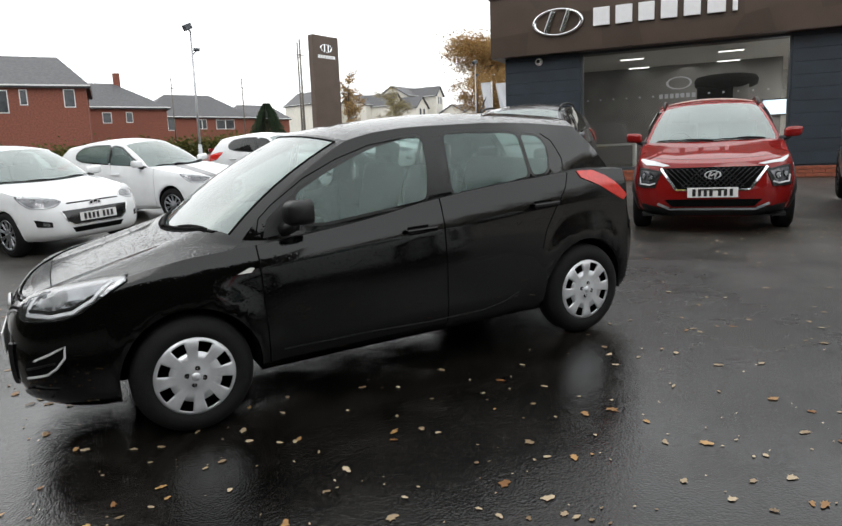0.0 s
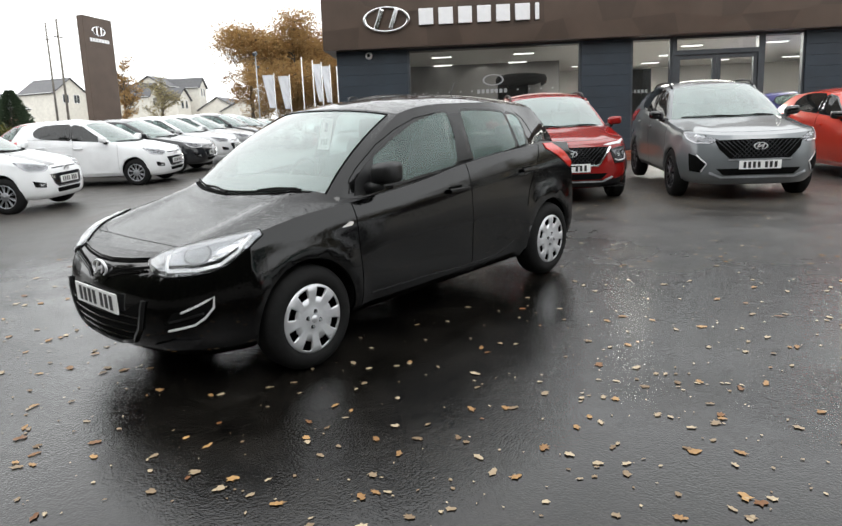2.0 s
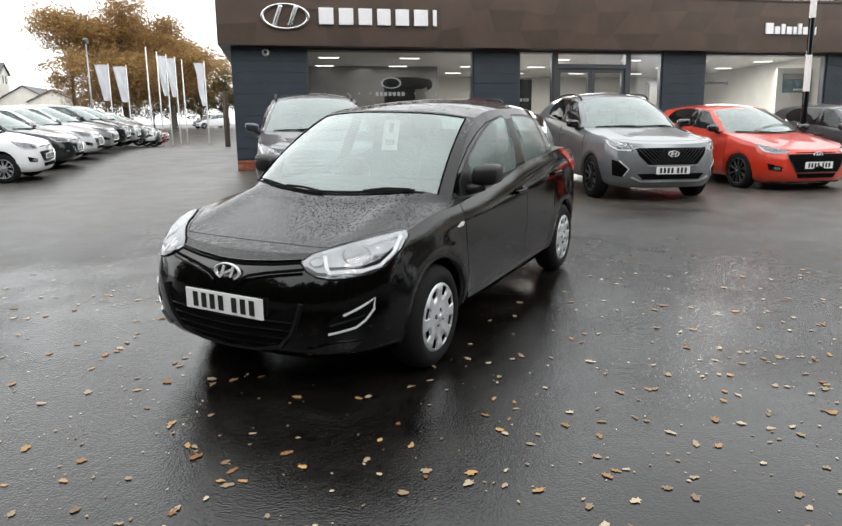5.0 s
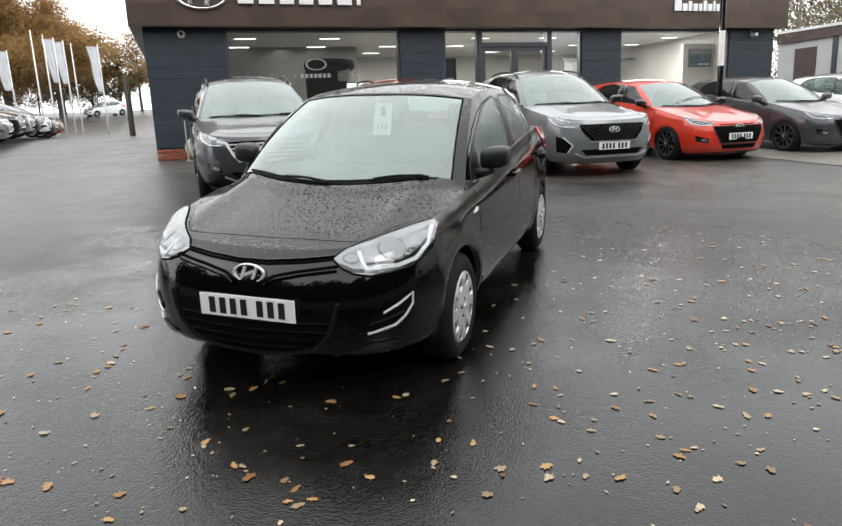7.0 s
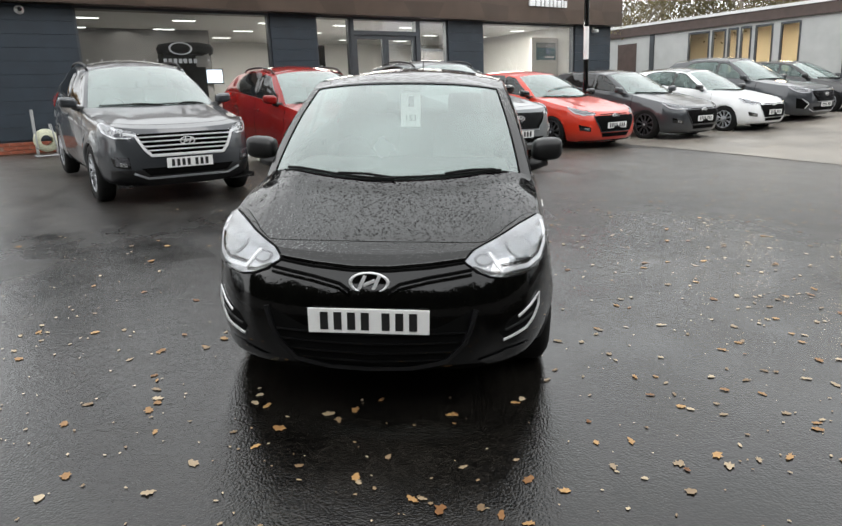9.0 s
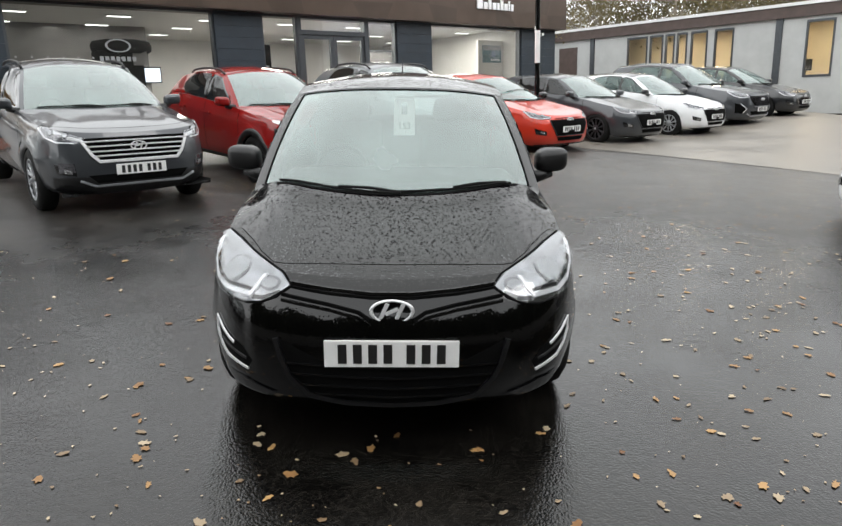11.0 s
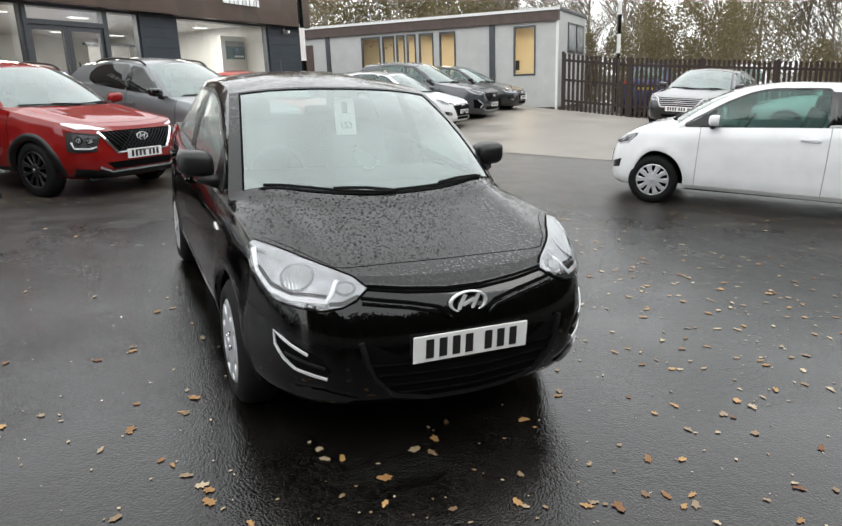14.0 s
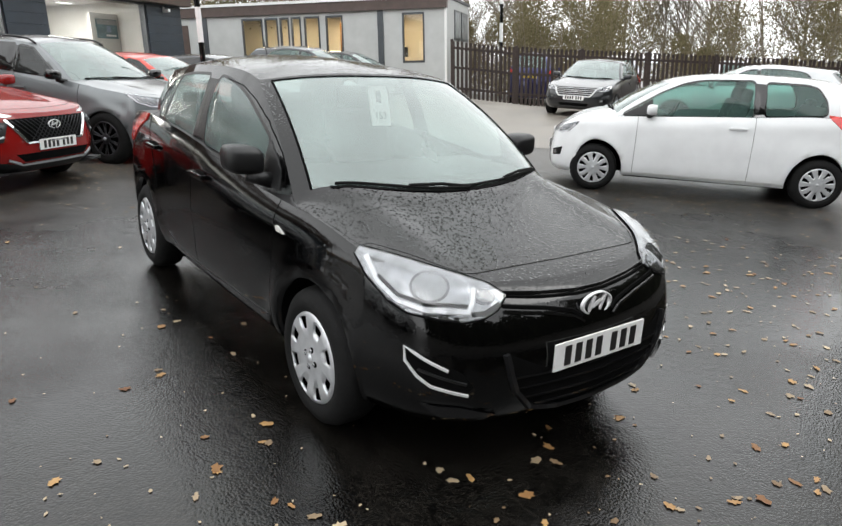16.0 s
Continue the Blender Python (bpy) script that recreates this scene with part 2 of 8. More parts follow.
def lathe(profile, axis="y", steps=48, arc=2 * math.pi):
    """Turns (radius, offset) pairs round the y axis; returns verts and faces."""
    n = len(profile)
    verts, faces = [], []
    for i in range(steps):
        a = arc * i / steps
        for r, o in profile:
            verts.append((r * math.cos(a), o, r * math.sin(a)))
    for i in range(steps):
        k = (i + 1) % steps
        for j in range(n - 1):
            faces.append((i * n + j, i * n + j + 1, k * n + j + 1, k * n + j))
    return verts, faces


def sstep(a, b, x):
    t = np.clip((x - a) / (b - a), 0, 1)
    return t * t * (3 - 2 * t)


def curve_at(keys, x):
    """Smooth curve (monotone cubic) through (position, value) pairs."""
    ks = np.array([k for k, _ in keys], float)
    vs = np.array([v for _, v in keys], float)
    if ks[0] > ks[-1]:
        ks, vs = ks[::-1], vs[::-1]
    x = np.clip(np.asarray(x, float), ks[0], ks[-1])
    h = np.diff(ks)
    d = np.diff(vs) / h
    m = np.zeros(len(ks))
    m[0], m[-1] = d[0], d[-1]
    for i in range(1, len(ks) - 1):
        if d[i - 1] * d[i] > 0:
            w1, w2 = 2 * h[i] + h[i - 1], h[i] + 2 * h[i - 1]
            m[i] = (w1 + w2) / (w1 / d[i - 1] + w2 / d[i])
    i = np.clip(np.searchsorted(ks, x) - 1, 0, len(ks) - 2)
    t = (x - ks[i]) / h[i]
    return ((2 * t**3 - 3 * t**2 + 1) * vs[i] + (t**3 - 2 * t**2 + t) * h[i] * m[i] + (3 * t**2 - 2 * t**3) * vs[i + 1] + (t**3 - t**2) * h[i] * m[i + 1])


# ---- ground levels: the yard climbs to the showroom, with a shallow dip before it, and to the concrete apron ----
DIRX, DIRY = -0.63, 0.776       # along the showroom front


def hill_z(x, y):
    q = x * NX + y * NY
    return math.tan(SLOPE) * np.clip(q, -14, 85) - 0.14 * sstep(1.5, 12.5, q) + 0.25 * sstep(6.5, 11.5, y) - 0.33 * sstep(12.5, 16.0, y)


def ground_z(x, y):
    # the lane past the parked row climbs less than the rest
    q = x * NX + y * NY
    return hill_z(x, y) - 1.45 * sstep(12, 50, q) * sstep(0.5, 0.75, x / np.minimum(y, -5.0)) * sstep(-6, -12, y)

# ---- cars ----
def wheel(parent, x, y, R, rim, style, side, width=0.19):
    """A wheel standing on the ground at x, y; side +1 faces left."""
    w = new("wheel")
    w.parent = parent
    w.matrix_local = pose(x, y, R, 0, 0, 0 if side > 0 else 180)
    h = width / 2
    prof = [(rim - 0.012, -h), (R - 0.05, -h - 0.006), (R - 0.012, -h + 0.02), (R, -h + 0.05), (R, h - 0.05), (R - 0.012, h - 0.02), (R - 0.05, h + 0.006), (rim + 0.006, h + 0.004), (rim - 0.012, h - 0.012)]
    v, f = lathe(prof, steps=56)
    pydata("tyre", v, f, M_RUBBER, w)
    # hub face: polar grid with openings
    nA = 96
    face_y = h - 0.006
    if style == "cover8":
        radii = [0.0, 0.03, 0.055, 0.085, 0.128, 0.150, 0.182, 0.189, 0.197, rim]
        depth = [0.014, 0.014, 0.008, 0.004, 0.010, 0.012, 0.012, 0.006, 0.004, -0.012]
        opening = lambda r, a: 0.128 < r < 0.182 and abs(((a / (2 * math.pi) * 8) % 1) - 0.5) < 0.25 + (r - 0.150) * 2.6
        skin = M_SILVERCAP
    elif style == "cover10":
        radii = [0.0, 0.03, 0.05, 0.07, 0.09, 0.12, 0.15, rim * 0.88, rim * 0.94, rim]
        depth = [0.016, 0.016, 0.010, 0.010, 0.008, 0.008, 0.006, 0.004, 0.004, -0.01]
        opening = lambda r, a: 0.085 < r < rim * 0.88 and abs(((a / (2 * math.pi) * 10) % 1) - 0.5) < 0.13 + (r - 0.08) * 0.9
        skin = M_SILVERCAP
    else:
        n = 5
        radii = [0.0, 0.03, 0.05, 0.07, rim * 0.42, rim * 0.6, rim * 0.78, rim * 0.9, rim * 0.96, rim]
        depth = [0.004, 0.004, -0.004, -0.004, -0.006, -0.004, 0.0, 0.004, 0.006, -0.012]
        opening = lambda r, a: 0.07 < r < rim * 0.91 and (abs(((a / (2 * math.pi) * n) % 1) - 0.5) > 0.23 - 0.05 * (r / rim) or (r > rim * 0.42 and abs(((a / (2 * math.pi) * n) % 1) - 0.5) < 0.02 + 0.05 * (r / rim)))
        skin = M_ALLOYDARK if style == "dark5" else M_ALLOY
    verts, faces = [], []
    for i in range(nA):
        for r, d in zip(radii, depth):
            a = 2 * math.pi * i / nA
            verts.append((r * math.cos(a), face_y + d, r * math.sin(a)))
    n = len(radii)
    nv = len(verts)
    for i in range(nA):
        k = (i + 1) % nA
        for j in range(n - 1):
            rm, am = (radii[j] + radii[j + 1]) / 2, 2 * math.pi * (i + 0.5) / nA
            if not opening(rm, am):
                faces.append((i * n + j, i * n + j + 1, k * n + j + 1, k * n + j))
    bm = bmesh.new()
    bv = [bm.verts.new(p) for p in verts]
    for fc in faces:
        try:
            bm.faces.new([bv[q] for q in fc])
        except ValueError:
            pass
    bmesh.ops.remove_doubles(bm, verts=bm.verts, dist=0.0005)
    bmesh.ops.recalc_face_normals(bm, faces=bm.faces)
    edge = [e for e in bm.edges if e.is_boundary]
    ex = bmesh.ops.extrude_edge_only(bm, edges=edge)
    bmesh.ops.translate(bm, vec=(0, -0.012, 0), verts=[g for g in ex["geom"] if isinstance(g, bmesh.types.BMVert)])
    face = part("wheel_cover" if style.startswith("cover") else "rim", bm, skin, w, smooth=True)
    v, f = lathe([(0.0, face_y - 0.07), (rim - 0.005, face_y - 0.07), (rim - 0.003, face_y - 0.012)], steps=40)
    pydata("brake_disc", v, f, M_DARK, w)
    if style == "cover8":
        for i in range(4):
            a = math.pi / 2 * i + 0.3
            bm = bar((0.042 * math.cos(a), face_y, 0.042 * math.sin(a)), (0.042 * math.cos(a), face_y + 0.013, 0.042 * math.sin(a)), 0.0155, 0.013, 12)
            part("wheel_nut", bm, M_DARK, w)
            bm = bar((0.042 * math.cos(a), face_y + 0.008, 0.042 * math.sin(a)), (0.042 * math.cos(a), face_y + 0.018, 0.042 * math.sin(a)), 0.0085, 0.007, 6)
            part("wheel_nut", bm, M_CHROME, w)
    v, f = lathe([(0.0, face_y + 0.021), (0.018, face_y + 0.02), (0.024, face_y + 0.012)], steps=20)
    pydata("hub_cap", v, f, M_SILVERCAP if style.startswith("cover") else M_ALLOY, w)
    return w


def decal(bvh, pts, out, off=0.005, sub=0.035, depth=0.012):
    """A shallow shell that hugs the body: an outline laid on it along the way 'out'."""
    out = Vector(out).normalized()
    bm = bmesh.new()
    vs = [bm.verts.new(p) for p in pts]
    bm.faces.new(vs)
    bmesh.ops.triangulate(bm, faces=bm.faces[:])
    for _ in range(5):
        es = [e for e in bm.edges if e.calc_length() > sub]
        if not es:
            break
        bmesh.ops.subdivide_edges(bm, edges=es, cuts=1)
        bmesh.ops.triangulate(bm, faces=[f for f in bm.faces if len(f.verts) > 3])
    for v in bm.verts:
        o = v.co + out * 0.6
        hit, nrm, _, dist = bvh.ray_cast(o, -out, 1.4)
        if hit is not None:
            v.co = hit + out * off
    bmesh.ops.recalc_face_normals(bm, faces=bm.faces)
    bm.normal_update()
    s = sum((f.normal.dot(out) * f.calc_area() for f in bm.faces))
    if s < 0:
        bmesh.ops.reverse_faces(bm, faces=bm.faces)
    ed = [e for e in bm.edges if e.is_boundary]
    ex = bmesh.ops.extrude_edge_only(bm, edges=ed)
    bmesh.ops.translate(bm, vec=-out * depth, verts=[g for g in ex["geom"] if isinstance(g, bmesh.types.BMVert)])
    return bm


def ribbon(bvh, pts, out, w, off=0.006, sub=0.03, height=0.006):
    """A narrow strip along a line of points, laid on the body."""
    out = Vector(out).normalized()
    pts = [Vector(p) for p in pts]
    fine = []
    for a, b in zip(pts[:-1], pts[1:]):
        n = max(1, int((b - a).length / sub))
        fine += [a.lerp(b, i / n) for i in range(n)]
    fine.append(pts[-1])
    on = []
    for p in fine:
        hit, *_ = bvh.ray_cast(p + out * 0.6, -out, 1.4)
        on.append((hit if hit is not None else p) + out * off)
    bm = bmesh.new()
    rows = []
    for i, p in enumerate(on):
        t = (on[min(i + 1, len(on) - 1)] - on[max(i - 1, 0)]).normalized()
        s = t.cross(out).normalized() * w / 2
        rows.append([bm.verts.new(q) for q in (p - s - out * height, p - s * 0.7, p + s * 0.7, p + s - out * height)])
    for a, b in zip(rows[:-1], rows[1:]):
        for j in range(3):
            bm.faces.new((a[j], a[j + 1], b[j + 1], b[j]))
    for r in (rows[0], rows[-1]):
        bm.faces.new(r)
    bmesh.ops.recalc_face_normals(bm, faces=bm.faces)
    return bm


def rounded(pts, r):
    """An outline with its corners turned into short arcs."""
    out = []
    n = len(pts)
    for i in range(n):
        p0, p, p1 = (Vector((*pts[k % n], 0)) for k in (i - 1, i, i + 1))
        a, b = (p0 - p), (p1 - p)
        q = min(r, a.length * 0.42, b.length * 0.42)
        s, t = p + a.normalized() * q, p + b.normalized() * q
        for k in range(5):
            u = k / 4
            c = s * (1 - u) ** 2 + p * 2 * u * (1 - u) + t * u * u
            out.append((c.x, c.y))
    return out


def widened(pts, w):
    """An outline moved outwards by w."""
    n = len(pts)
    area = sum(pts[i][0] * pts[(i + 1) % n][1] - pts[(i + 1) % n][0] * pts[i][1] for i in range(n))
    sg = 1 if area > 0 else -1
    out = []
    for i in range(n):
        (x0, y0), (x1, y1) = pts[i - 1], pts[(i + 1) % n]
        d = math.hypot(x1 - x0, y1 - y0) or 1
        out.append((pts[i][0] + sg * w * (y1 - y0) / d, pts[i][1] - sg * w * (x1 - x0) / d))
    return out


def within(x, z, loop):
    """For arrays of points: which lie inside the loop."""
    inside = np.zeros(np.shape(x), bool)
    for (x0, z0), (x1, z1) in zip(loop, loop[1:] + loop[:1]):
        if z0 != z1:
            inside ^= ((z0 > z) != (z1 > z)) & (x < (x1 - x0) * (z - z0) / (z1 - z0) + x0)
    return inside


def side_panel(rim, windows, seal, step, bulge):
    """A curved panel spanned inside the rim (x, y, z), seen from the side, cut along the window outlines. Returns verts and faces by name."""
    from mathutils.geometry import delaunay_2d_cdt
    outer = [(float(p[0]), float(p[2])) for p in rim]
    loops = [outer] + [pts for _, pts in windows] + [widened(pts, seal) for _, pts in windows]
    wide_ = loops[1 + len(windows):]
    if len(windows) > 1:
        # centre post between the first two windows
        a, b = windows[0][1], windows[1][1]
        top_a, top_b = max(a, key=lambda p: p[1] * 3 - p[0]), max(b, key=lambda p: p[1] * 3 + p[0])
        low_a, low_b = min(a, key=lambda p: p[1] + p[0] * 1.2), min(b, key=lambda p: p[1] - p[0] * 1.2)
        post = [(top_a[0], top_a[1] - 0.01), (top_b[0], top_b[1] - 0.01), (low_b[0], low_b[1] + 0.01), (low_a[0], low_a[1] + 0.01)]
        wide_ = wide_ + [post]
        loops = loops + [post]
    pts, edges = [], []
    for lp in loops:
        b0 = len(pts)
        pts += lp
        edges += [(b0 + i, b0 + (i + 1) % len(lp)) for i in range(len(lp))]
    arr = np.array(pts)
    xs = np.arange(arr[:, 0].min() + step * 0.5, arr[:, 0].max(), step)
    zs = np.arange(arr[:, 1].min() + step * 0.5, arr[:, 1].max(), step)
    gx_, gz_ = (q.ravel() for q in np.meshgrid(xs, zs))
    ok = within(gx_, gz_, outer)
    for x, z in zip(gx_[ok], gz_[ok]):
        if np.min(np.hypot(arr[:, 0] - x, arr[:, 1] - z)) > step * 0.45:
            pts.append((float(x), float(z)))
    vs, _, fs, ov, _, _ = delaunay_2d_cdt([Vector(p) for p in pts], edges, [], 0, 1e-5)
    P = np.array([(v.x, v.y) for v in vs])
    n = len(P)
    Y = np.full(n, np.nan)
    for i, src in enumerate(ov):
        hit = [k for k in src if k < len(outer)]
        if hit:
            Y[i] = rim[hit[0]][1]
    fixed = ~np.isnan(Y)
    cen = np.array([P[list(f)].mean(0) for f in fs])
    inside = within(cen[:, 0], cen[:, 1], outer)
    faces = [tuple(f) for f, q in zip(fs, inside) if q]
    cen = cen[inside]
    # a skin stretched between the rims, then bowed outwards
    nb = [set() for _ in range(n)]
    for f in faces:
        for a, b in zip(f, f[1:] + f[:1]):
            nb[a].add(b)
            nb[b].add(a)
    ea = np.array([(i, j) for i in range(n) for j in nb[i]])
    wt = 1 / np.maximum(np.hypot(*(P[ea[:, 0]] - P[ea[:, 1]]).T), 1e-4)
    tot = np.bincount(ea[:, 0], wt, n)
    cubic = lambda q: np.stack([np.ones(len(q)), q[:, 0], q[:, 1], q[:, 0] ** 2, q[:, 0] * q[:, 1], q[:, 1] ** 2, q[:, 0] ** 3, q[:, 0] ** 2 * q[:, 1]], 1)
    coef = np.linalg.lstsq(cubic(P[fixed]), Y[fixed], rcond=None)[0]
    base_y = cubic(P) @ coef
    Y = Y - base_y
    Y[~fixed] = 0.0
    for _ in range(300):
        new_y = np.bincount(ea[:, 0], wt * Y[ea[:, 1]], n) / np.maximum(tot, 1e-9)
        Y[~fixed & (tot > 0)] = new_y[~fixed & (tot > 0)]
    Y = Y + base_y
    lo_, hi_ = P[:, 1].min(), P[:, 1].max()
    ends = sstep(0.0, 0.35, P[:, 0] - P[:, 0].min()) * sstep(0.0, 0.5, P[:, 0].max() - P[:, 0])
    q_ = np.clip((P[:, 1] - lo_) / (hi_ - lo_), 0, 1)
    Y = np.where(fixed, Y, Y + bulge * 4 * q_ * (1 - q_) * ends)
    owner = np.array(["pillar"] * len(faces), dtype=object)
    for lp in wide_:
        owner[within(cen[:, 0], cen[:, 1], lp)] = "window_frame"
    for nm, lp in windows:
        owner[within(cen[:, 0], cen[:, 1], lp)] = nm
    made = []
    for nm in dict.fromkeys(owner):
        left_ = [f for f, o in zip(faces, owner) if o == nm]
        while left_:
            # one connected piece after another
            piece, seen = [left_.pop()], set()
            seen.update(piece[0])
            grew = True
            while grew:
                more = [f for f in left_ if seen.intersection(f)]
                grew = bool(more)
                piece += more
                left_ = [f for f in left_ if not seen.intersection(f)]
                for f in more:
                    seen.update(f)
            idx = sorted(seen)
            at_ = {i: k for k, i in enumerate(idx)}
            made.append((nm, [(P[i, 0], Y[i], P[i, 1]) for i in idx], [tuple(at_[i] for i in f[::-1]) for f in piece]))
    return made


def lamp_discs(bvh, lamp, centres, r, out, off):
    """Round reflectors with dark rims inside a headlamp."""
    o = Vector(out).normalized()
    e1 = o.cross(Vector((0, 0, 1))).normalized()
    e2 = e1.cross(o).normalized()
    for c in centres:
        c = Vector(c)
        for name_, q, m_, up in (("bezel", r, M_DARK, off), ("reflector", r * 0.78, M_LAMPRIB, off + 0.004)):
            disc = [c + e1 * q * math.cos(2 * math.pi * k / 16) + e2 * q * math.sin(2 * math.pi * k / 16) for k in range(16)]
            part(name_, decal(bvh, disc, out, up), m_, lamp)


# window outlines from the side: x forwards, z up
HERO_FRONT = [(0.640, 1.075), (0.622, 1.138), (0.50, 1.198), (0.385, 1.248), (0.244, 1.304), (0.102, 1.345), (-0.041, 1.370), (-0.178, 1.380), (-0.165, 1.22), (-0.125, 1.023), (0.188, 0.996), (0.496, 0.967), (0.645, 0.985)]
HERO_REAR = [(-0.325, 1.378), (-0.407, 1.380), (-0.636, 1.371), (-0.868, 1.348), (-0.860, 1.088), (-0.543, 1.053), (-0.300, 1.030)]
HERO_QUARTER = [(-0.895, 1.345), (-1.03, 1.325), (-1.075, 1.285), (-1.070, 1.21), (-1.025, 1.118), (-0.981, 1.095), (-0.890, 1.090)]
HATCH_FRONT = [(0.54, 1.000), (0.50, 1.030), (0.25, 1.175), (0.03, 1.310), (-0.05, 1.338), (-0.19, 1.360), (-0.18, 1.045)]
HATCH_REAR = [(-0.25, 1.368), (-0.60, 1.375), (-0.90, 1.352), (-1.05, 1.315), (-1.13, 1.24), (-1.10, 1.175), (-0.95, 1.125), (-0.24, 1.058)]
CITY_FRONT = [(1.00, 0.957), (0.80, 1.085), (0.56, 1.235), (0.32, 1.345), (0.17, 1.383), (0.06, 1.397), (-0.45, 1.415), (-0.47, 1.018), (0.85, 0.952)]
CITY_REAR = [(-0.59, 1.405), (-1.03, 1.392), (-1.14, 1.365), (-1.23, 1.23), (-1.25, 1.105), (-1.21, 1.078), (-0.605, 1.036)]



def car(label, at, heading, body_mat, xf=2.08, xr=-1.915, fw=1.2625, rw=-1.2625, W=0.85, R=0.30, rim=0.205, H=1.49, belt=1.0,
        sill=0.27, chin=0.20, wheel_style="alloy", fine=0.07, suv=False, hood_up=0.0, three_door=False, roof_mat=None, mirror_mat=None,
        handle_mat=None, hero=False, face="plain", stripe=None, rails=False, glass_mat=None, rear_glass=None, interior=True,
        name="car", group="parked cars", blunt=0.0, upright=0.0, plate_front=True, arch_mat=None, cladding=False, spoiler=False, ws=0.0, dlo=None):
    """One parked car; x forwards, y left, from a common template warped to its own length, width and height."""
    x0, y0 = at
    e = thing(name, Matrix.Translation((x0, y0, float(ground_z(x0, y0)))) @ YARD @ pose(0, 0, 0, 0, 0, heading), label, "car", group)
    roof_mat = roof_mat or body_mat
    mirror_mat = mirror_mat or body_mat
    handle_mat = handle_mat or body_mat
    arch_mat = arch_mat or body_mat
    gm = glass_mat or M_GLASS
    rg = rear_glass or gm
    kx = [(-1.915, xr), (-1.2625, rw), (1.2625, fw), (2.08, xf)]
    mx = lambda x: np.interp(x, [a for a, _ in kx], [b for _, b in kx])
    kz = [(0.0, 0.0), (0.20, chin), (0.27, sill), (0.64, 0.64 + (belt - 1.0) * 0.7), (1.0, belt), (1.49, H), (1.70, H + 0.21)]
    mz = lambda z: np.interp(z, [a for a, _ in kz], [b for _, b in kz])
    ws_ = W / 0.85
    # --- columns: front half (u across), side (x), rear half (u across)
    nf = max(9, int(0.8 / (fine * 0.9)))
    uf = np.sin(np.linspace(0, 1, nf) * math.pi / 2) ** 0.9
    NOSE_B, NOSE_C = 0.13, 0.33
    xcorner_f = 2.08 - NOSE_B - NOSE_C
    xcorner_r = -1.915 + 0.06 + 0.19
    xA = 1.03 if hero else (1.06 if three_door else 0.86)
    marks = [0.88, 0.66, -0.07, -0.17, -0.23, -0.75, -0.78, -0.92, -1.10] if not three_door else [0.80, 0.74, -0.30, -0.38, -0.46, -0.81, -0.84, -1.02, -1.10]
    if hero:
        marks = [0.88, 0.84, -0.13, -0.20, -0.255, -0.75, -0.78, -0.92, -1.10]
    xs = list(np.arange(xcorner_f, xcorner_r, -fine)) + marks + [xA, xcorner_r]
    xs = sorted(set(round(float(v), 4) for v in xs), reverse=True)
    # drop fill columns that crowd the marks, then add shut lines
    keep = []
    for v in xs:
        if v in marks or v in (xA, round(xcorner_r, 4), round(xcorner_f, 4)) or all(abs(v - m) > fine * 0.45 for m in marks + [xA]):
            keep.append(v)
    xs = keep
    gap = 0.004
    grooves = [marks[0], marks[3]] if not three_door else [marks[0], marks[3] - 0.12]
    for g in grooves:
        xs = [v for v in xs if abs(v - g) > 0.012]
        xs += [g - gap, g, g + gap]
    xs = sorted(xs, reverse=True)[1:]
    cols = [("f", u) for u in uf] + [("s", x) for x in xs] + [("r", u) for u in uf[::-1][1:]]
    nC = len(cols)
    seg = np.array([c[0] for c in cols])
    val = np.array([c[1] for c in cols])
    iA = next(i for i, c in enumerate(cols) if c[0] == "s" and c[1] <= xA)
    iR = next(i for i, c in enumerate(cols) if c[0] == "r")
    # --- tub
    tl = [0, 0.03, 0.07, 0.14, 0.22, 0.30, 0.38, 0.46, 0.54, 0.62, 0.69, 0.75, 0.81, 0.87, 0.92, 0.96, 1.0] if fine < 0.06 else [0, 0.04, 0.10, 0.22, 0.34, 0.46, 0.58, 0.68, 0.77, 0.86, 0.94, 1.0]
    tl = np.array(tl)
    width_t = [(0, 0.905), (0.08, 0.955), (0.22, 0.985), (0.42, 1.0), (0.60, 0.992), (0.80, 0.972), (0.92, 0.955), (1.0, 0.925)]
    front_x = [(0, 1.96 + 0.03 * blunt), (0.07, 2.03), (0.2, 2.068), (0.5, 2.08), (0.68, 2.066), (0.82, 2.035 + 0.02 * blunt), (0.93, 1.985 + 0.05 * blunt), (1.0, 1.93 + 0.09 * blunt)]
    rear_x = [(0, -1.80), (0.12, -1.89), (0.35, -1.915), (0.55, -1.90), (0.62, -1.86), (0.85, -1.815 - 0.05 * upright), (1.0, -1.755 - 0.08 * upright)]
    zbot_x = [(2.08, 0.205), (1.75, 0.212), (1.5, 0.225), (1.0, 0.235), (-1.0, 0.225), (-1.6, 0.25), (-1.92, 0.26)]
    zsh_x = [(2.08, 0.70), (1.95, 0.735), (1.75, 0.785), (1.5, 0.835), (1.2, 0.885), (0.9, 0.94), (0.5, 0.985), (-0.1, 1.03), (-0.8, 1.075), (-1.3, 1.085), (-1.75, 1.06), (-1.92, 1.05)]
    hood_c = [(2.08, 0.68), (1.98, 0.725), (1.90, 0.757), (1.80, 0.787), (1.6, 0.835), (1.3, 0.902), (1.05, 0.958), (0.86, 0.985), (0.6, 1.0)]
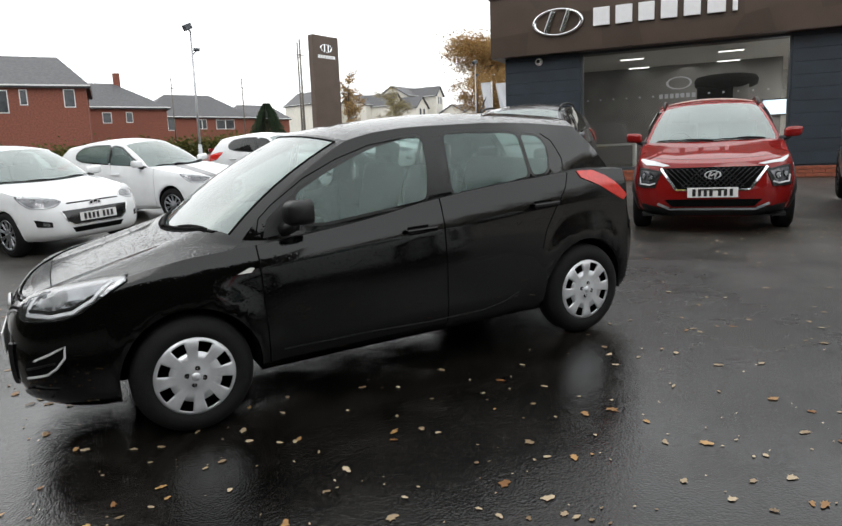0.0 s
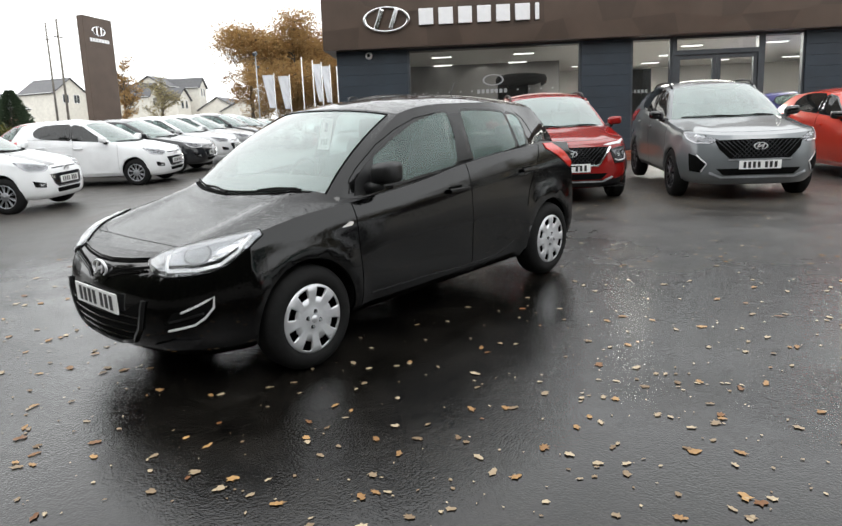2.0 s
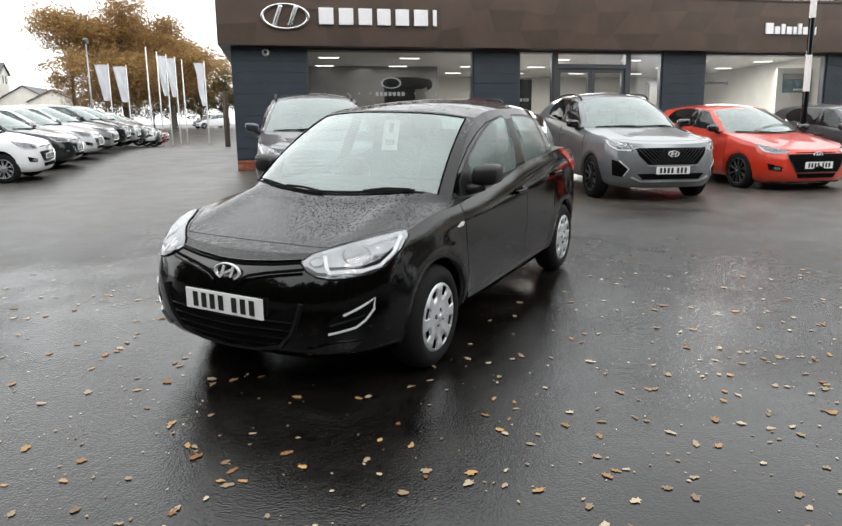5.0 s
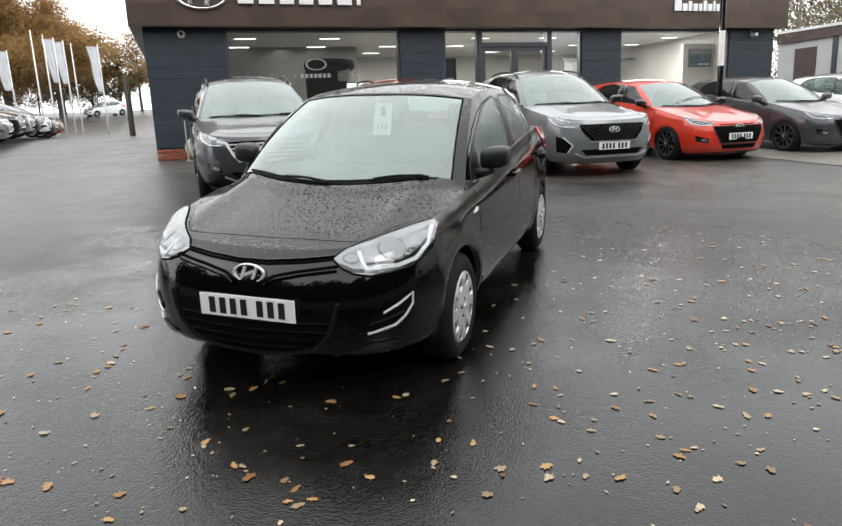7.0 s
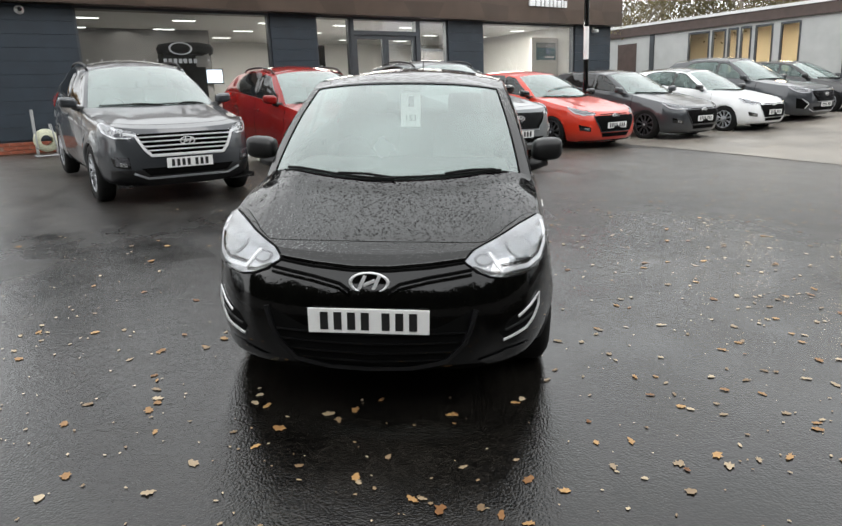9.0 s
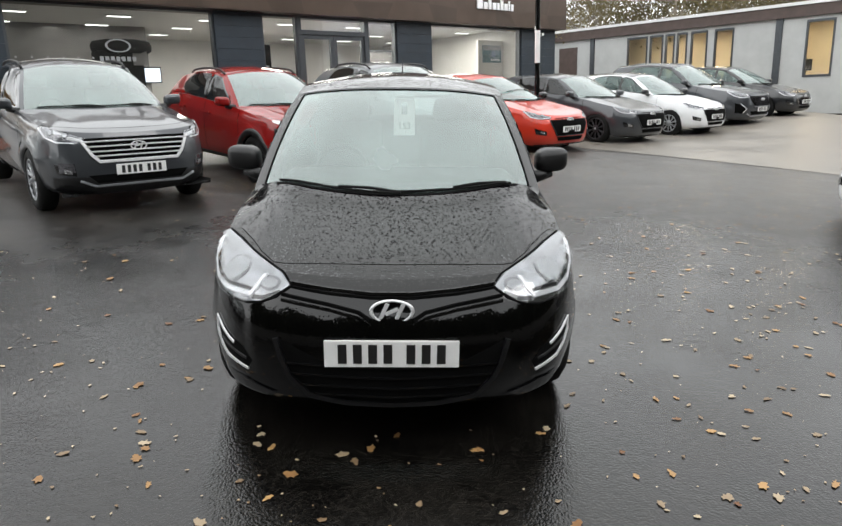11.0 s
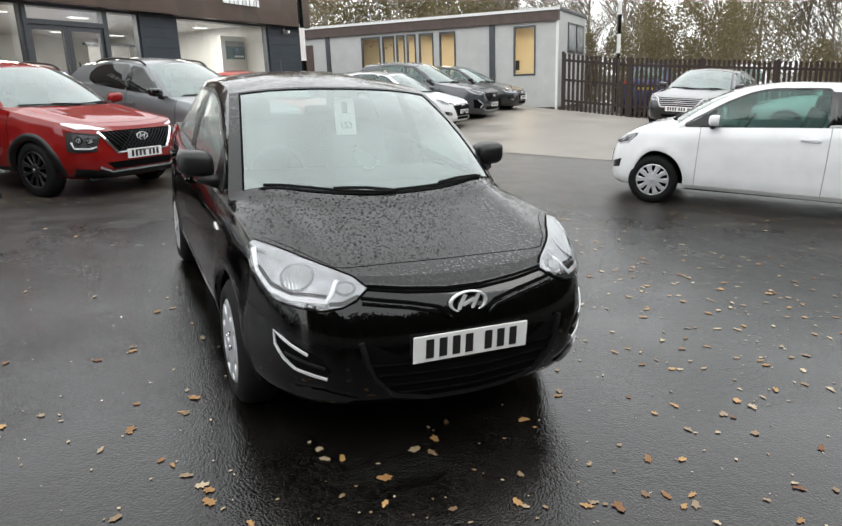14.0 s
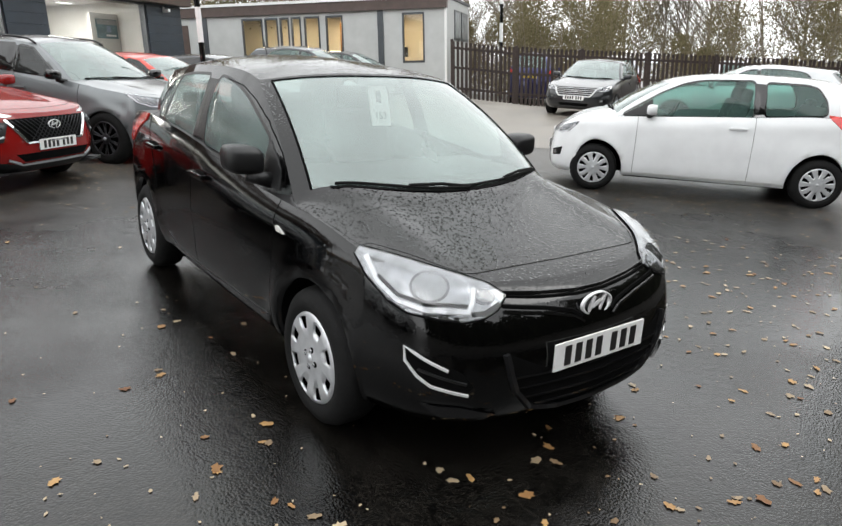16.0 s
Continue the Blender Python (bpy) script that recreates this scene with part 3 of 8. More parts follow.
    if suv:
        zsh_x = [(2.08, 0.765), (1.95, 0.80), (1.75, 0.84), (1.5, 0.872), (1.2, 0.905), (0.9, 0.945), (0.5, 0.985), (-0.1, 1.03), (-0.8, 1.075), (-1.3, 1.085), (-1.75, 1.06), (-1.92, 1.05)]
        hood_c = [(2.08, 0.775), (1.98, 0.80), (1.90, 0.825), (1.80, 0.850), (1.6, 0.888), (1.3, 0.935), (1.05, 0.972), (0.86, 0.99), (0.6, 1.0)]
    if three_door:
        zsh_x = [(2.08, 0.66), (1.9, 0.74), (1.69, 0.83), (1.5, 0.885), (1.25, 0.918), (1.0, 0.935), (0.5, 0.962), (0.0, 0.99), (-0.5, 1.015), (-1.2, 1.055), (-1.75, 1.05), (-1.92, 1.04)]
        hood_c = [(2.08, 0.66), (1.98, 0.72), (1.91, 0.768), (1.80, 0.825), (1.69, 0.868), (1.514, 0.925), (1.25, 0.985), (1.10, 1.015), (0.86, 1.06)]
    if hero:
        zsh_x = [(2.08, 0.70), (1.95, 0.735), (1.75, 0.785), (1.5, 0.835), (1.2, 0.882), (0.9, 0.900), (0.5, 0.932), (0.18, 0.968), (-0.1, 1.012), (-0.8, 1.070), (-1.3, 1.085), (-1.75, 1.06), (-1.92, 1.05)]
        hood_c = [(2.08, 0.68), (1.98, 0.725), (1.90, 0.757), (1.80, 0.787), (1.6, 0.838), (1.3, 0.922), (1.15, 0.968), (1.05, 0.998), (0.86, 1.03)]
    def plan_y(x):
        return 1 - 0.045 * sstep(0.4, 1.75, x) - 0.06 * sstep(0.6, 1.9, -x)
    V = []
    def hood_z(x, y, ytop):
        zs, zc = curve_at(zsh_x, x), curve_at(hood_c, x) + hood_up
        f = np.clip(np.abs(y) / np.maximum(ytop, 0.05), 0, 1)
        rib = 0.018 * np.exp(-((f - 0.72) / 0.12) ** 2) * sstep(2.0, 1.5, x) * 1.0
        return zc + (zs - zc) * f ** (3.6 if hero else 2.6) + rib * (1 - f**6)
    def ring(t):
        w = 0.85 * curve_at(width_t, t)
        xfr, xre = float(curve_at(front_x, t)), float(curve_at(rear_x, t))
        X, Y = np.zeros(nC), np.zeros(nC)
        for i in range(nC):
            if seg[i] == "f":
                u = val[i]
                y = w * plan_y(xcorner_f) * u
                X[i], Y[i] = xfr - NOSE_B * u**2 - (NOSE_C - (2.08 - xfr) * 0.75) * u**7, y
            elif seg[i] == "s":
                X[i], Y[i] = val[i], w * plan_y(val[i])
            else:
                u = val[i]
                X[i], Y[i] = xre + 0.06 * u**2 + (0.19 + (-1.915 - xre)) * u**7, w * plan_y(xcorner_r) * u
        # blend the side start to the nose corner at this level
        xc = X[nf - 1]
        k = (seg == "s") & (X > xc)
        X[k] = xc - 1e-4
        return X, Y
    Xt, Yt = ring(1.0)
    ztop = np.where(seg == "s", curve_at(zsh_x, Xt), 0)
    ytop_f = 0.85 * float(curve_at(width_t, 1.0)) * plan_y(xcorner_f)
    for i in range(nC):
        if seg[i] == "f":
            ztop[i] = hood_z(Xt[i], Yt[i], ytop_f)
        elif seg[i] == "r":
            ztop[i] = curve_at(zsh_x, -1.75) - 0.03 + 0.03 * val[i] ** 4
    zbot = curve_at(zbot_x, Xt)
    for t in tl:
        X, Y = ring(t)
        Z = zbot + (ztop - zbot) * t
        side = (seg == "s").astype(float)
        # body-side crease that climbs from the front wing to the tail lamp, with a scoop below
        zc = 0.78 + (0.95 - 0.78) * np.clip((1.2 - X) / 2.6, 0, 1)
        d = Z - zc
        cre = 0.012 * np.exp(-np.clip(d, 0, 9) / 0.05) * np.exp(-np.clip(-d, 0, 9) / 0.09) * sstep(1.75, 1.1, X) * side * (1 if not suv else 1.3)
        low = -0.012 * np.exp(-((Z - 0.50) / 0.10) ** 2) * sstep(1.0, 0.5, np.abs(X)) * side
        Y = Y + cre + low
        # bulge of the wings over the wheels
        for hx in (1.2625, -1.2625):
            r = np.hypot(X - hx, Z - 0.30)
            Y = Y + side * (0.016 if not suv else 0.024) * np.exp(-((r - 0.37) / 0.07) ** 2)
        V.append(np.stack([X, Y, Z], 1))
    row_top = len(V) - 1
    # --- deck: bonnet and belt ledge, up to the glasshouse foot
    ws_x, ws_b = 1.02 + ws, 0.36
    wt_x, wt_b = 0.10 + ws * 0.6, 0.10
    base = np.zeros((nC, 3))
    roof = np.zeros((nC, 3))
    yb = 0.752
    yr_f, yr_s = 0.565, 0.61
    foot_pow = 3
    if hero:
        ws_x, ws_b, wt_x, wt_b, yr_f, foot_pow = 1.205, 0.265, 0.38, 0.10, 0.615, 7
    if three_door:
        ws_x, ws_b, wt_x, wt_b, yr_f, foot_pow = 1.14, 0.09, 0.52, 0.10, 0.60, 8
    roof_c = [(0.4, 1.38), (0.10, 1.425), (-0.15, 1.463), (-0.5, 1.488), (-0.9, 1.475), (-1.2, 1.452), (-1.45, 1.422), (-1.6, 1.395), (-1.8, 1.36)]
    roof_e = [(0.3, 1.33), (0.05, 1.362), (-0.25, 1.405), (-0.6, 1.415), (-1.0, 1.393), (-1.3, 1.36), (-1.5, 1.335), (-1.8, 1.29)]
    if hero:
        roof_c = [(0.6, 1.39), (0.38, 1.432), (0.10, 1.473), (-0.15, 1.493), (-0.5, 1.506), (-0.9, 1.496), (-1.2, 1.476), (-1.45, 1.448), (-1.6, 1.415), (-1.8, 1.36)]
        roof_e = [(0.5, 1.33), (0.30, 1.380), (0.25, 1.392), (0.08, 1.422), (-0.18, 1.435), (-0.6, 1.430), (-1.0, 1.408), (-1.3, 1.378), (-1.5, 1.350), (-1.8, 1.29)]
    if three_door:
        roof_c = [(0.7, 1.30), (0.52, 1.375), (0.30, 1.435), (0.10, 1.468), (-0.1, 1.487), (-0.4, 1.494), (-0.98, 1.487), (-1.36, 1.455), (-1.6, 1.41), (-1.8, 1.36)]
        roof_e = [(0.7, 1.27), (0.42, 1.365), (0.25, 1.408), (0.0, 1.435), (-0.4, 1.446), (-1.0, 1.437), (-1.35, 1.400), (-1.55, 1.36), (-1.8, 1.29)]
    foot = ws_x - ws_b
    tuck = 0.17 if hero else 0.0
    # x at roof level for side columns
    side_pairs = [(xA, 0.02), (0.66, -0.02), (-0.07, -0.16), (-0.17, -0.225), (-0.23, -0.29), (-0.75, -0.84), (-0.78, -0.87), (-0.92, -1.07), (xcorner_r, -1.42 - 0.10 * upright)]
    if three_door:
        side_pairs = [(xA, 0.42), (0.74, 0.22), (-0.30, -0.30), (-0.38, -0.38), (-0.46, -0.46), (-0.81, -0.82), (-0.84, -0.86), (-1.02, -1.08), (xcorner_r, -1.46 - 0.10 * upright)]
    if hero:
        side_pairs = [(xA, 0.28), (0.84, 0.205), (-0.13, -0.13), (-0.20, -0.20), (-0.255, -0.26), (-0.75, -0.84), (-0.78, -0.87), (-0.92, -1.07), (xcorner_r, -1.42)]
    sp = side_pairs[::-1]
    for i in range(nC):
        if seg[i] == "f" or (seg[i] == "s" and i <= iA):
            if seg[i] == "f":
                fy = 0.80 * val[i]
            else:
                fy = 0.80 + 0.20 * (i - nf + 1) / max(1, iA - nf + 1)
            base[i] = (ws_x - ws_b * fy**2.2, yb * fy, 0)
            base[i, 2] = curve_at(hood_c, base[i, 0]) + hood_up + (curve_at(zsh_x, base[i, 0]) + 0.004 - curve_at(hood_c, base[i, 0]) - hood_up) * fy**foot_pow
            if hero:
                base[i, 2] += 0.034 * fy**14
            roof[i] = (wt_x - wt_b * fy**2, yr_f * fy, 0)
            roof[i, 2] = curve_at(roof_c, roof[i, 0]) + (curve_at(roof_e, roof[i, 0]) - curve_at(roof_c, roof[i, 0])) * fy**2.5
        elif seg[i] == "s":
            x = val[i]
            k = np.clip((xA - x) / 0.25, 0, 1)
            base[i] = (x - (xA - foot) * (1 - k), yb + 0.018 * k - tuck * float(sstep(0.90, 1.66, -x)), curve_at(zsh_x, x) + 0.004 + (0.034 * (1 - k) if hero else 0))
            base[i, 1] = min(base[i, 1], Yt[i] - 0.012)
            xr_ = np.interp(x, [a for a, _ in sp], [b for _, b in sp])
            roof[i] = (xr_ , 0, curve_at(roof_e, xr_))
            kk = np.clip((xA - x) / 0.30, 0, 1)
            roof[i, 1] = yr_f + (yr_s - yr_f) * kk - (0.045 + 0.22 * tuck) * float(sstep(0.6, 1.35, -xr_))
        else:
            u = val[i]
            base[i] = (Xt[i] + 0.015, (min(Yt[i] - 0.02, 0.70) if u == 1 else Yt[i] * 0.93) * (1 - tuck), ztop[i] + 0.012)
            roof[i] = (-1.42 - 0.10 * upright - 0.10 * (1 - u**2.5), (0.565 - 0.22 * tuck) * u, 0)
            roof[i, 2] = curve_at(roof_c, roof[i, 0]) + (curve_at(roof_e, roof[i, 0]) - curve_at(roof_c, roof[i, 0])) * u**2.5
    # keep the side foot from running ahead of the pillar foot
    lim = base[iA, 0]
    for i in range(iA + 1, nC):
        if seg[i] == "s":
            base[i, 0] = min(base[i, 0], lim - 0.002 * (i - iA))
    deck_r = [0.012, 0.03, 0.10, 0.2, 0.35, 0.5, 0.65, 0.8, 0.92, 1.0] if fine < 0.06 else [0.02, 0.12, 0.35, 0.65, 1.0]
    ytop_of = lambda x: 0.85 * float(curve_at(width_t, 1.0)) * plan_y(min(x, xcorner_f))
    seam0, seam1 = 0.11, 0.118
    if fine < 0.06:
        deck_r = [0.012, 0.05, seam0, (seam0 + seam1) / 2, seam1, 0.17, 0.28, 0.42, 0.58, 0.72, 0.85, 0.94, 1.0]
    ring_top = V[row_top]
    seam_of = np.full(nC, seam0)
    if hero:
        # the bonnet's front edge runs straight across between the lamps, then back along their upper edge
        for i in range(nf):
            want = np.interp(ring_top[i, 1], [0, 0.49, 0.567, 0.655, 0.731], [1.837, 1.828, 1.744, 1.608, 1.492])
            seam_of[i] = np.clip((ring_top[i, 0] - want) / (ring_top[i, 0] - base[i, 0]), 0.05, 0.24)
        for i in range(nf, iA):
            seam_of[i] = seam0 + (seam_of[nf - 1] - seam0) * max(0, 1 - (i - nf + 1) / 4)
    for r in deck_r:
        rr_ = np.array([np.interp(r, [0, seam0, seam1, 1], [0, q, q + seam1 - seam0, 1]) for q in seam_of]) if hero else np.full(nC, r)
        P = ring_top + (base - ring_top) * rr_[:, None]
        for i in range(nC):
            if i <= iA and r < 1.0:
                yt = ytop_of(P[i, 0])
                zz = hood_z(P[i, 0], P[i, 1], yt)
                k = sstep(0.85, 1.0, r)
                P[i, 2] = zz * (1 - k) + base[i, 2] * k
        if fine < 0.06 and abs(r - (seam0 + seam1) / 2) < 1e-6:
            P[:iA, 2] -= 0.012
        V.append(P)
    row_base = len(V) - 1
    # --- glasshouse
    q_l = [0.02, 0.075, 0.16, 0.3, 0.45, 0.6, 0.75, 0.87, 0.935, 0.965, 1.0] if fine < 0.06 else [0.03, 0.08, 0.3, 0.6, 0.9, 0.95, 1.0]
    for q in q_l:
        P = base + (roof - base) * q
        bul = 4 * q * (1 - q)
        for i in range(nC):
            if i <= iA:
                P[i, 0] += (0.035 if hero else 0.018) * bul
                P[i, 2] += 0.022 * bul
            if seg[i] == "s":
                P[i, 0] += 0.085 * bul * float(sstep(0.1, 0.75, val[i])) if hero and i > iA else 0
                P[i, 1] += 0.022 * bul * min(1, (i - iA) / 4 if i > iA else 0.2)
            elif seg[i] == "r":
                P[i, 0] -= (0.005 if hero else 0.035) * bul
        V.append(P)
    row_roof = len(V) - 1
    for r in ([0.06, 0.16, 0.35, 0.6, 0.85, 1.0] if fine < 0.06 else [0.1, 0.4, 1.0]):
        spine = np.zeros((nC, 3))
        spine[:, 0] = np.clip(roof[:, 0], -1.35, 0.0)
        P = roof + (spine - roof) * r
        for i in range(nC):
            f = 1 - r
            zc_, ze_ = curve_at(roof_c, P[i, 0]), roof[i, 2]
            P[i, 2] = zc_ + (ze_ - curve_at(roof_c, roof[i, 0])) * f**2.2
        V.append(P)
    V = np.array(V)
    nR = len(V)
    # --- wheel arches
    Ra = 0.345
    ok = np.ones((nR, nC), bool)
    sidec = seg == "s"
    for hx in (1.2625, -1.2625):
        d = np.hypot(V[:, :, 0] - hx, V[:, :, 2] - 0.30)
        inside = (d < Ra) & (np.arange(nR)[:, None] <= row_top) & ((sidec | (seg == "f"))[None, :])
        inside &= V[:, :, 1] > 0.5
        ok &= ~inside
        # snap the inner rim of the remaining faces on to the circle
        for a in range(nR):
            for b in range(nC):
                if inside[a, b]:
                    nb = [(a + 1, b), (a - 1, b), (a, b + 1), (a, b - 1), (a + 1, b + 1), (a + 1, b - 1)]
                    if any(0 <= p < nR and 0 <= q < nC and not inside[p, q] for p, q in nb):
                        dx, dz = V[a, b, 0] - hx, V[a, b, 2] - 0.30
                        k = Ra / max(1e-4, math.hypot(dx, dz))
                        V[a, b, 0], V[a, b, 2] = hx + dx * k, 0.30 + dz * k
    # --- grooves
    for i in range(nC):
        if seg[i] == "s" and any(abs(val[i] - g) < 1e-6 for g in grooves):
            V[2:row_top + 1, i, 1] -= 0.010
    # --- warp to this car
    zz = V[:, :, 2].copy()
    V[:, :, 0] = mx(V[:, :, 0])
    V[:, :, 2] = mz(zz)
    V[:, :, 1] *= ws_
    hubs = [(fw, R), (rw, R)]
    # --- sort faces into parts
    A_edge = max(i for i in range(nC) if i <= iA and (0.80 if seg[i] == "f" else 0.80 + 0.20 * (i - nf + 1) / max(1, iA - nf + 1)) <= (0.915 if hero else 0.955))
    xm = [0.5 * (val[i] + val[min(i + 1, nC - 1)]) for i in range(nC)]
    parts = {}
    g_lo, g_hi = row_base + 1, row_base + (9 if fine < 0.06 else 5)
    def put(key, quad):
        parts.setdefault(key, []).append(quad)
    iE = iR - 1
    for a in range(nR - 1):
        for b in range(nC - 1):
            if row_base <= a < row_roof and iA <= b < iE:
                continue
            quad = (a * nC + b, a * nC + b + 1, (a + 1) * nC + b + 1, (a + 1) * nC + b)
            s = seg[b] if seg[b] == seg[b + 1] else "s"
            x = xm[b] if s == "s" and seg[b] == "s" and seg[b + 1] == "s" else (xcorner_f if seg[b] == "f" else xcorner_r)
            if a < row_top:
                if not (ok[a, b] or ok[a, b + 1] or ok[a + 1, b] or ok[a + 1, b + 1]):
                    continue
                if s == "f" or x > 1.50:
                    key = "front_bumper"
                elif s == "r" or x < -1.50:
                    key = ("rear_bumper" if tl[a] < 0.55 else ("tailgate" if s == "r" else "quarter_panel"))
                elif a < 2:
                    key = "sill"
                elif x > grooves[0] + gap * 0.9:
                    key = "front_wing"
                elif abs(x - grooves[0]) < gap:
                    key = "shut_line"
                elif abs(x - grooves[1]) < gap:
                    key = "shut_line_rear"
                elif x > grooves[1]:
                    key = "front_door"
                elif x > (-0.92 if not three_door else 9):
                    key = "rear_door"
                else:
                    key = "quarter_panel"
            elif a < row_base:
                if b < iA:
                    if fine < 0.06 and seam0 < deck_r[a - row_top] <= seam1 + 1e-6:
                        key = "bonnet_gap"
                    elif deck_r[a - row_top] > seam1 if fine < 0.06 else a > row_top:
                        key = "bonnet"
                    else:
                        key = "nose_panel"
                elif s == "r":
                    key = "tailgate"
                else:
                    key = "belt_trim"
            elif a < row_roof:
                if b < A_edge:
                    key = "windscreen" if (g_lo - 1 <= a < row_roof - 1) else "pillar"
                elif b < iA:
                    key = "pillar"
                elif s == "s":
                    key = "rear_pillar"
                else:
                    u0 = val[b] if seg[b] == "r" else 1
                    key = "rear_window" if (g_lo <= a < g_hi and u0 < 0.93) else "tailgate"
            else:
                key = "roof"
            put(key, quad)
    F = V.reshape(-1, 3)
    mats = dict(windscreen=M_SCREEN, front_side_window=gm, rear_side_window=rg, quarter_window=rg, rear_window=rg, window_frame=M_GLOSSBLACK if not hero else M_PLASTIC,
                belt_trim=M_PLASTIC, shut_line=M_SHUT if body_mat is P_WHITE else M_DARK, shut_line_rear=M_SHUT if body_mat is P_WHITE else M_DARK, bonnet_gap=M_DARK, roof=roof_mat, pillar=body_mat, sill=arch_mat if cladding else body_mat)
    tri_all_v, tri_all_f = [], []
    mirrored = ("windscreen", "bonnet", "nose_panel", "roof", "front_bumper", "rear_bumper", "tailgate", "rear_window", "bonnet_gap")
    for key, quads in parts.items():
        idx = sorted({i for q in quads for i in q})
        remap = {i: k for k, i in enumerate(idx)}
        pts = F[idx]
        left = [tuple(remap[i] for i in q) for q in quads]
        right = [tuple(reversed(q)) for q in left]
        m_ = mats.get(key, body_mat)
        if key in mirrored:
            allp = np.concatenate([pts, pts * np.array([1, -1, 1])])
            n0 = len(pts)
            fcs = left + [tuple(i + n0 for i in q) for q in right]
            bm = bmesh.new()
            bv = [bm.verts.new(p) for p in allp]
            for q in fcs:
                try:
                    bm.faces.new([bv[i] for i in q])
                except ValueError:
                    pass
            bmesh.ops.remove_doubles(bm, verts=bm.verts, dist=0.0008)
            ob = part(key, bm, m_, e, smooth=True)
        else:
            nm = "shut_line" if key.startswith("shut_line") else key
            ob = pydata(nm, pts, left, m_, e)
            ob2 = pydata(nm, pts * np.array([1, -1, 1]), right, m_, e)
        n0 = len(tri_all_v)
        tri_all_v += [tuple(p) for p in pts]
        tri_all_f += [tuple(i + n0 for i in q) for q in left]
        n0 = len(tri_all_v)
        tri_all_v += [tuple(p) for p in pts * np.array([1, -1, 1])]
        tri_all_f += [tuple(i + n0 for i in q) for q in right]
    # --- glasshouse sides: window outlines with rounded corners cut into one curved panel
    if dlo is None:
        warp = lambda pts: [(float(mx(x)), float(mz(z))) for x, z in pts]
        if hero:
            dlo = [("front_side_window", HERO_FRONT), ("rear_side_window", HERO_REAR), ("quarter_window", HERO_QUARTER)]
        else:
            dlo = [("front_side_window", warp(HATCH_FRONT)), ("rear_side_window", warp(HATCH_REAR))]
    edge_pts = [V[row_base, i] for i in range(iA, iE + 1)] + [V[a, iE] for a in range(row_base + 1, row_roof)] + [V[row_roof, i] for i in range(iE, iA - 1, -1)] + [V[a, iA] for a in range(row_roof - 1, row_base, -1)]
    seal = 0.016 if hero else 0.022
    panels = side_panel(np.array(edge_pts), [(nm, rounded(pts, 0.045)) for nm, pts in dlo], seal, 0.05 if fine < 0.06 else 0.09, 0.010)
    for nm, pv, pf in panels:
        pm_ = {"pillar": body_mat, "window_frame": M_PLASTIC if hero else M_GLOSSBLACK, "front_side_window": gm}.get(nm, rg)
        for sgn in (1, -1):
            pts = np.array(pv) * np.array([1, sgn, 1])
            fcs = [f if sgn > 0 else f[::-1] for f in pf]
            pydata(nm, pts - np.array([0, (0.003 if "window" in nm and nm != "window_frame" else 0.0) * sgn, 0]), fcs, pm_, e)
            n0 = len(tri_all_v)
            tri_all_v += [tuple(p) for p in pts]
            tri_all_f += [tuple(i + n0 for i in q) for q in fcs]
    for ob in e.children:
        if ob.name.split(".")[0] in ("windscreen", "front_side_window", "rear_side_window", "quarter_window", "rear_window"):
            ob.visible_shadow = False
    from mathutils.bvhtree import BVHTree
    bvh = BVHTree.FromPolygons([Vector(v) for v in tri_all_v], tri_all_f)
    if hero:
        for sgn in (1, -1):
            part("screen_seal", tube([Vector(V[a, A_edge] * np.array([1, sgn, 1])) for a in range(row_base, row_roof)], 0.006, 6), M_DARK, e, smooth=True)
        head = [Vector(V[row_roof - 1, i] * np.array([1, -1, 1])) for i in range(A_edge, 0, -1)] + [Vector(V[row_roof - 1, i]) for i in range(A_edge + 1)]
        part("screen_seal", tube(head, 0.006, 6), M_DARK, e, smooth=True)
    # --- floor pan, arch liners, arch lips, wheels
    part("floor_pan", box(mx(0.05), 0, sill + 0.02, mx(1.75) - mx(-1.65), 1.0 * ws_, 0.06, 0.02), M_DARK, e)
    part("underbody", box(mx(0.0), 0, sill - 0.015, mx(0.90) - mx(-0.90), 1.50 * ws_, 0.07, 0.02), M_DARK, e)
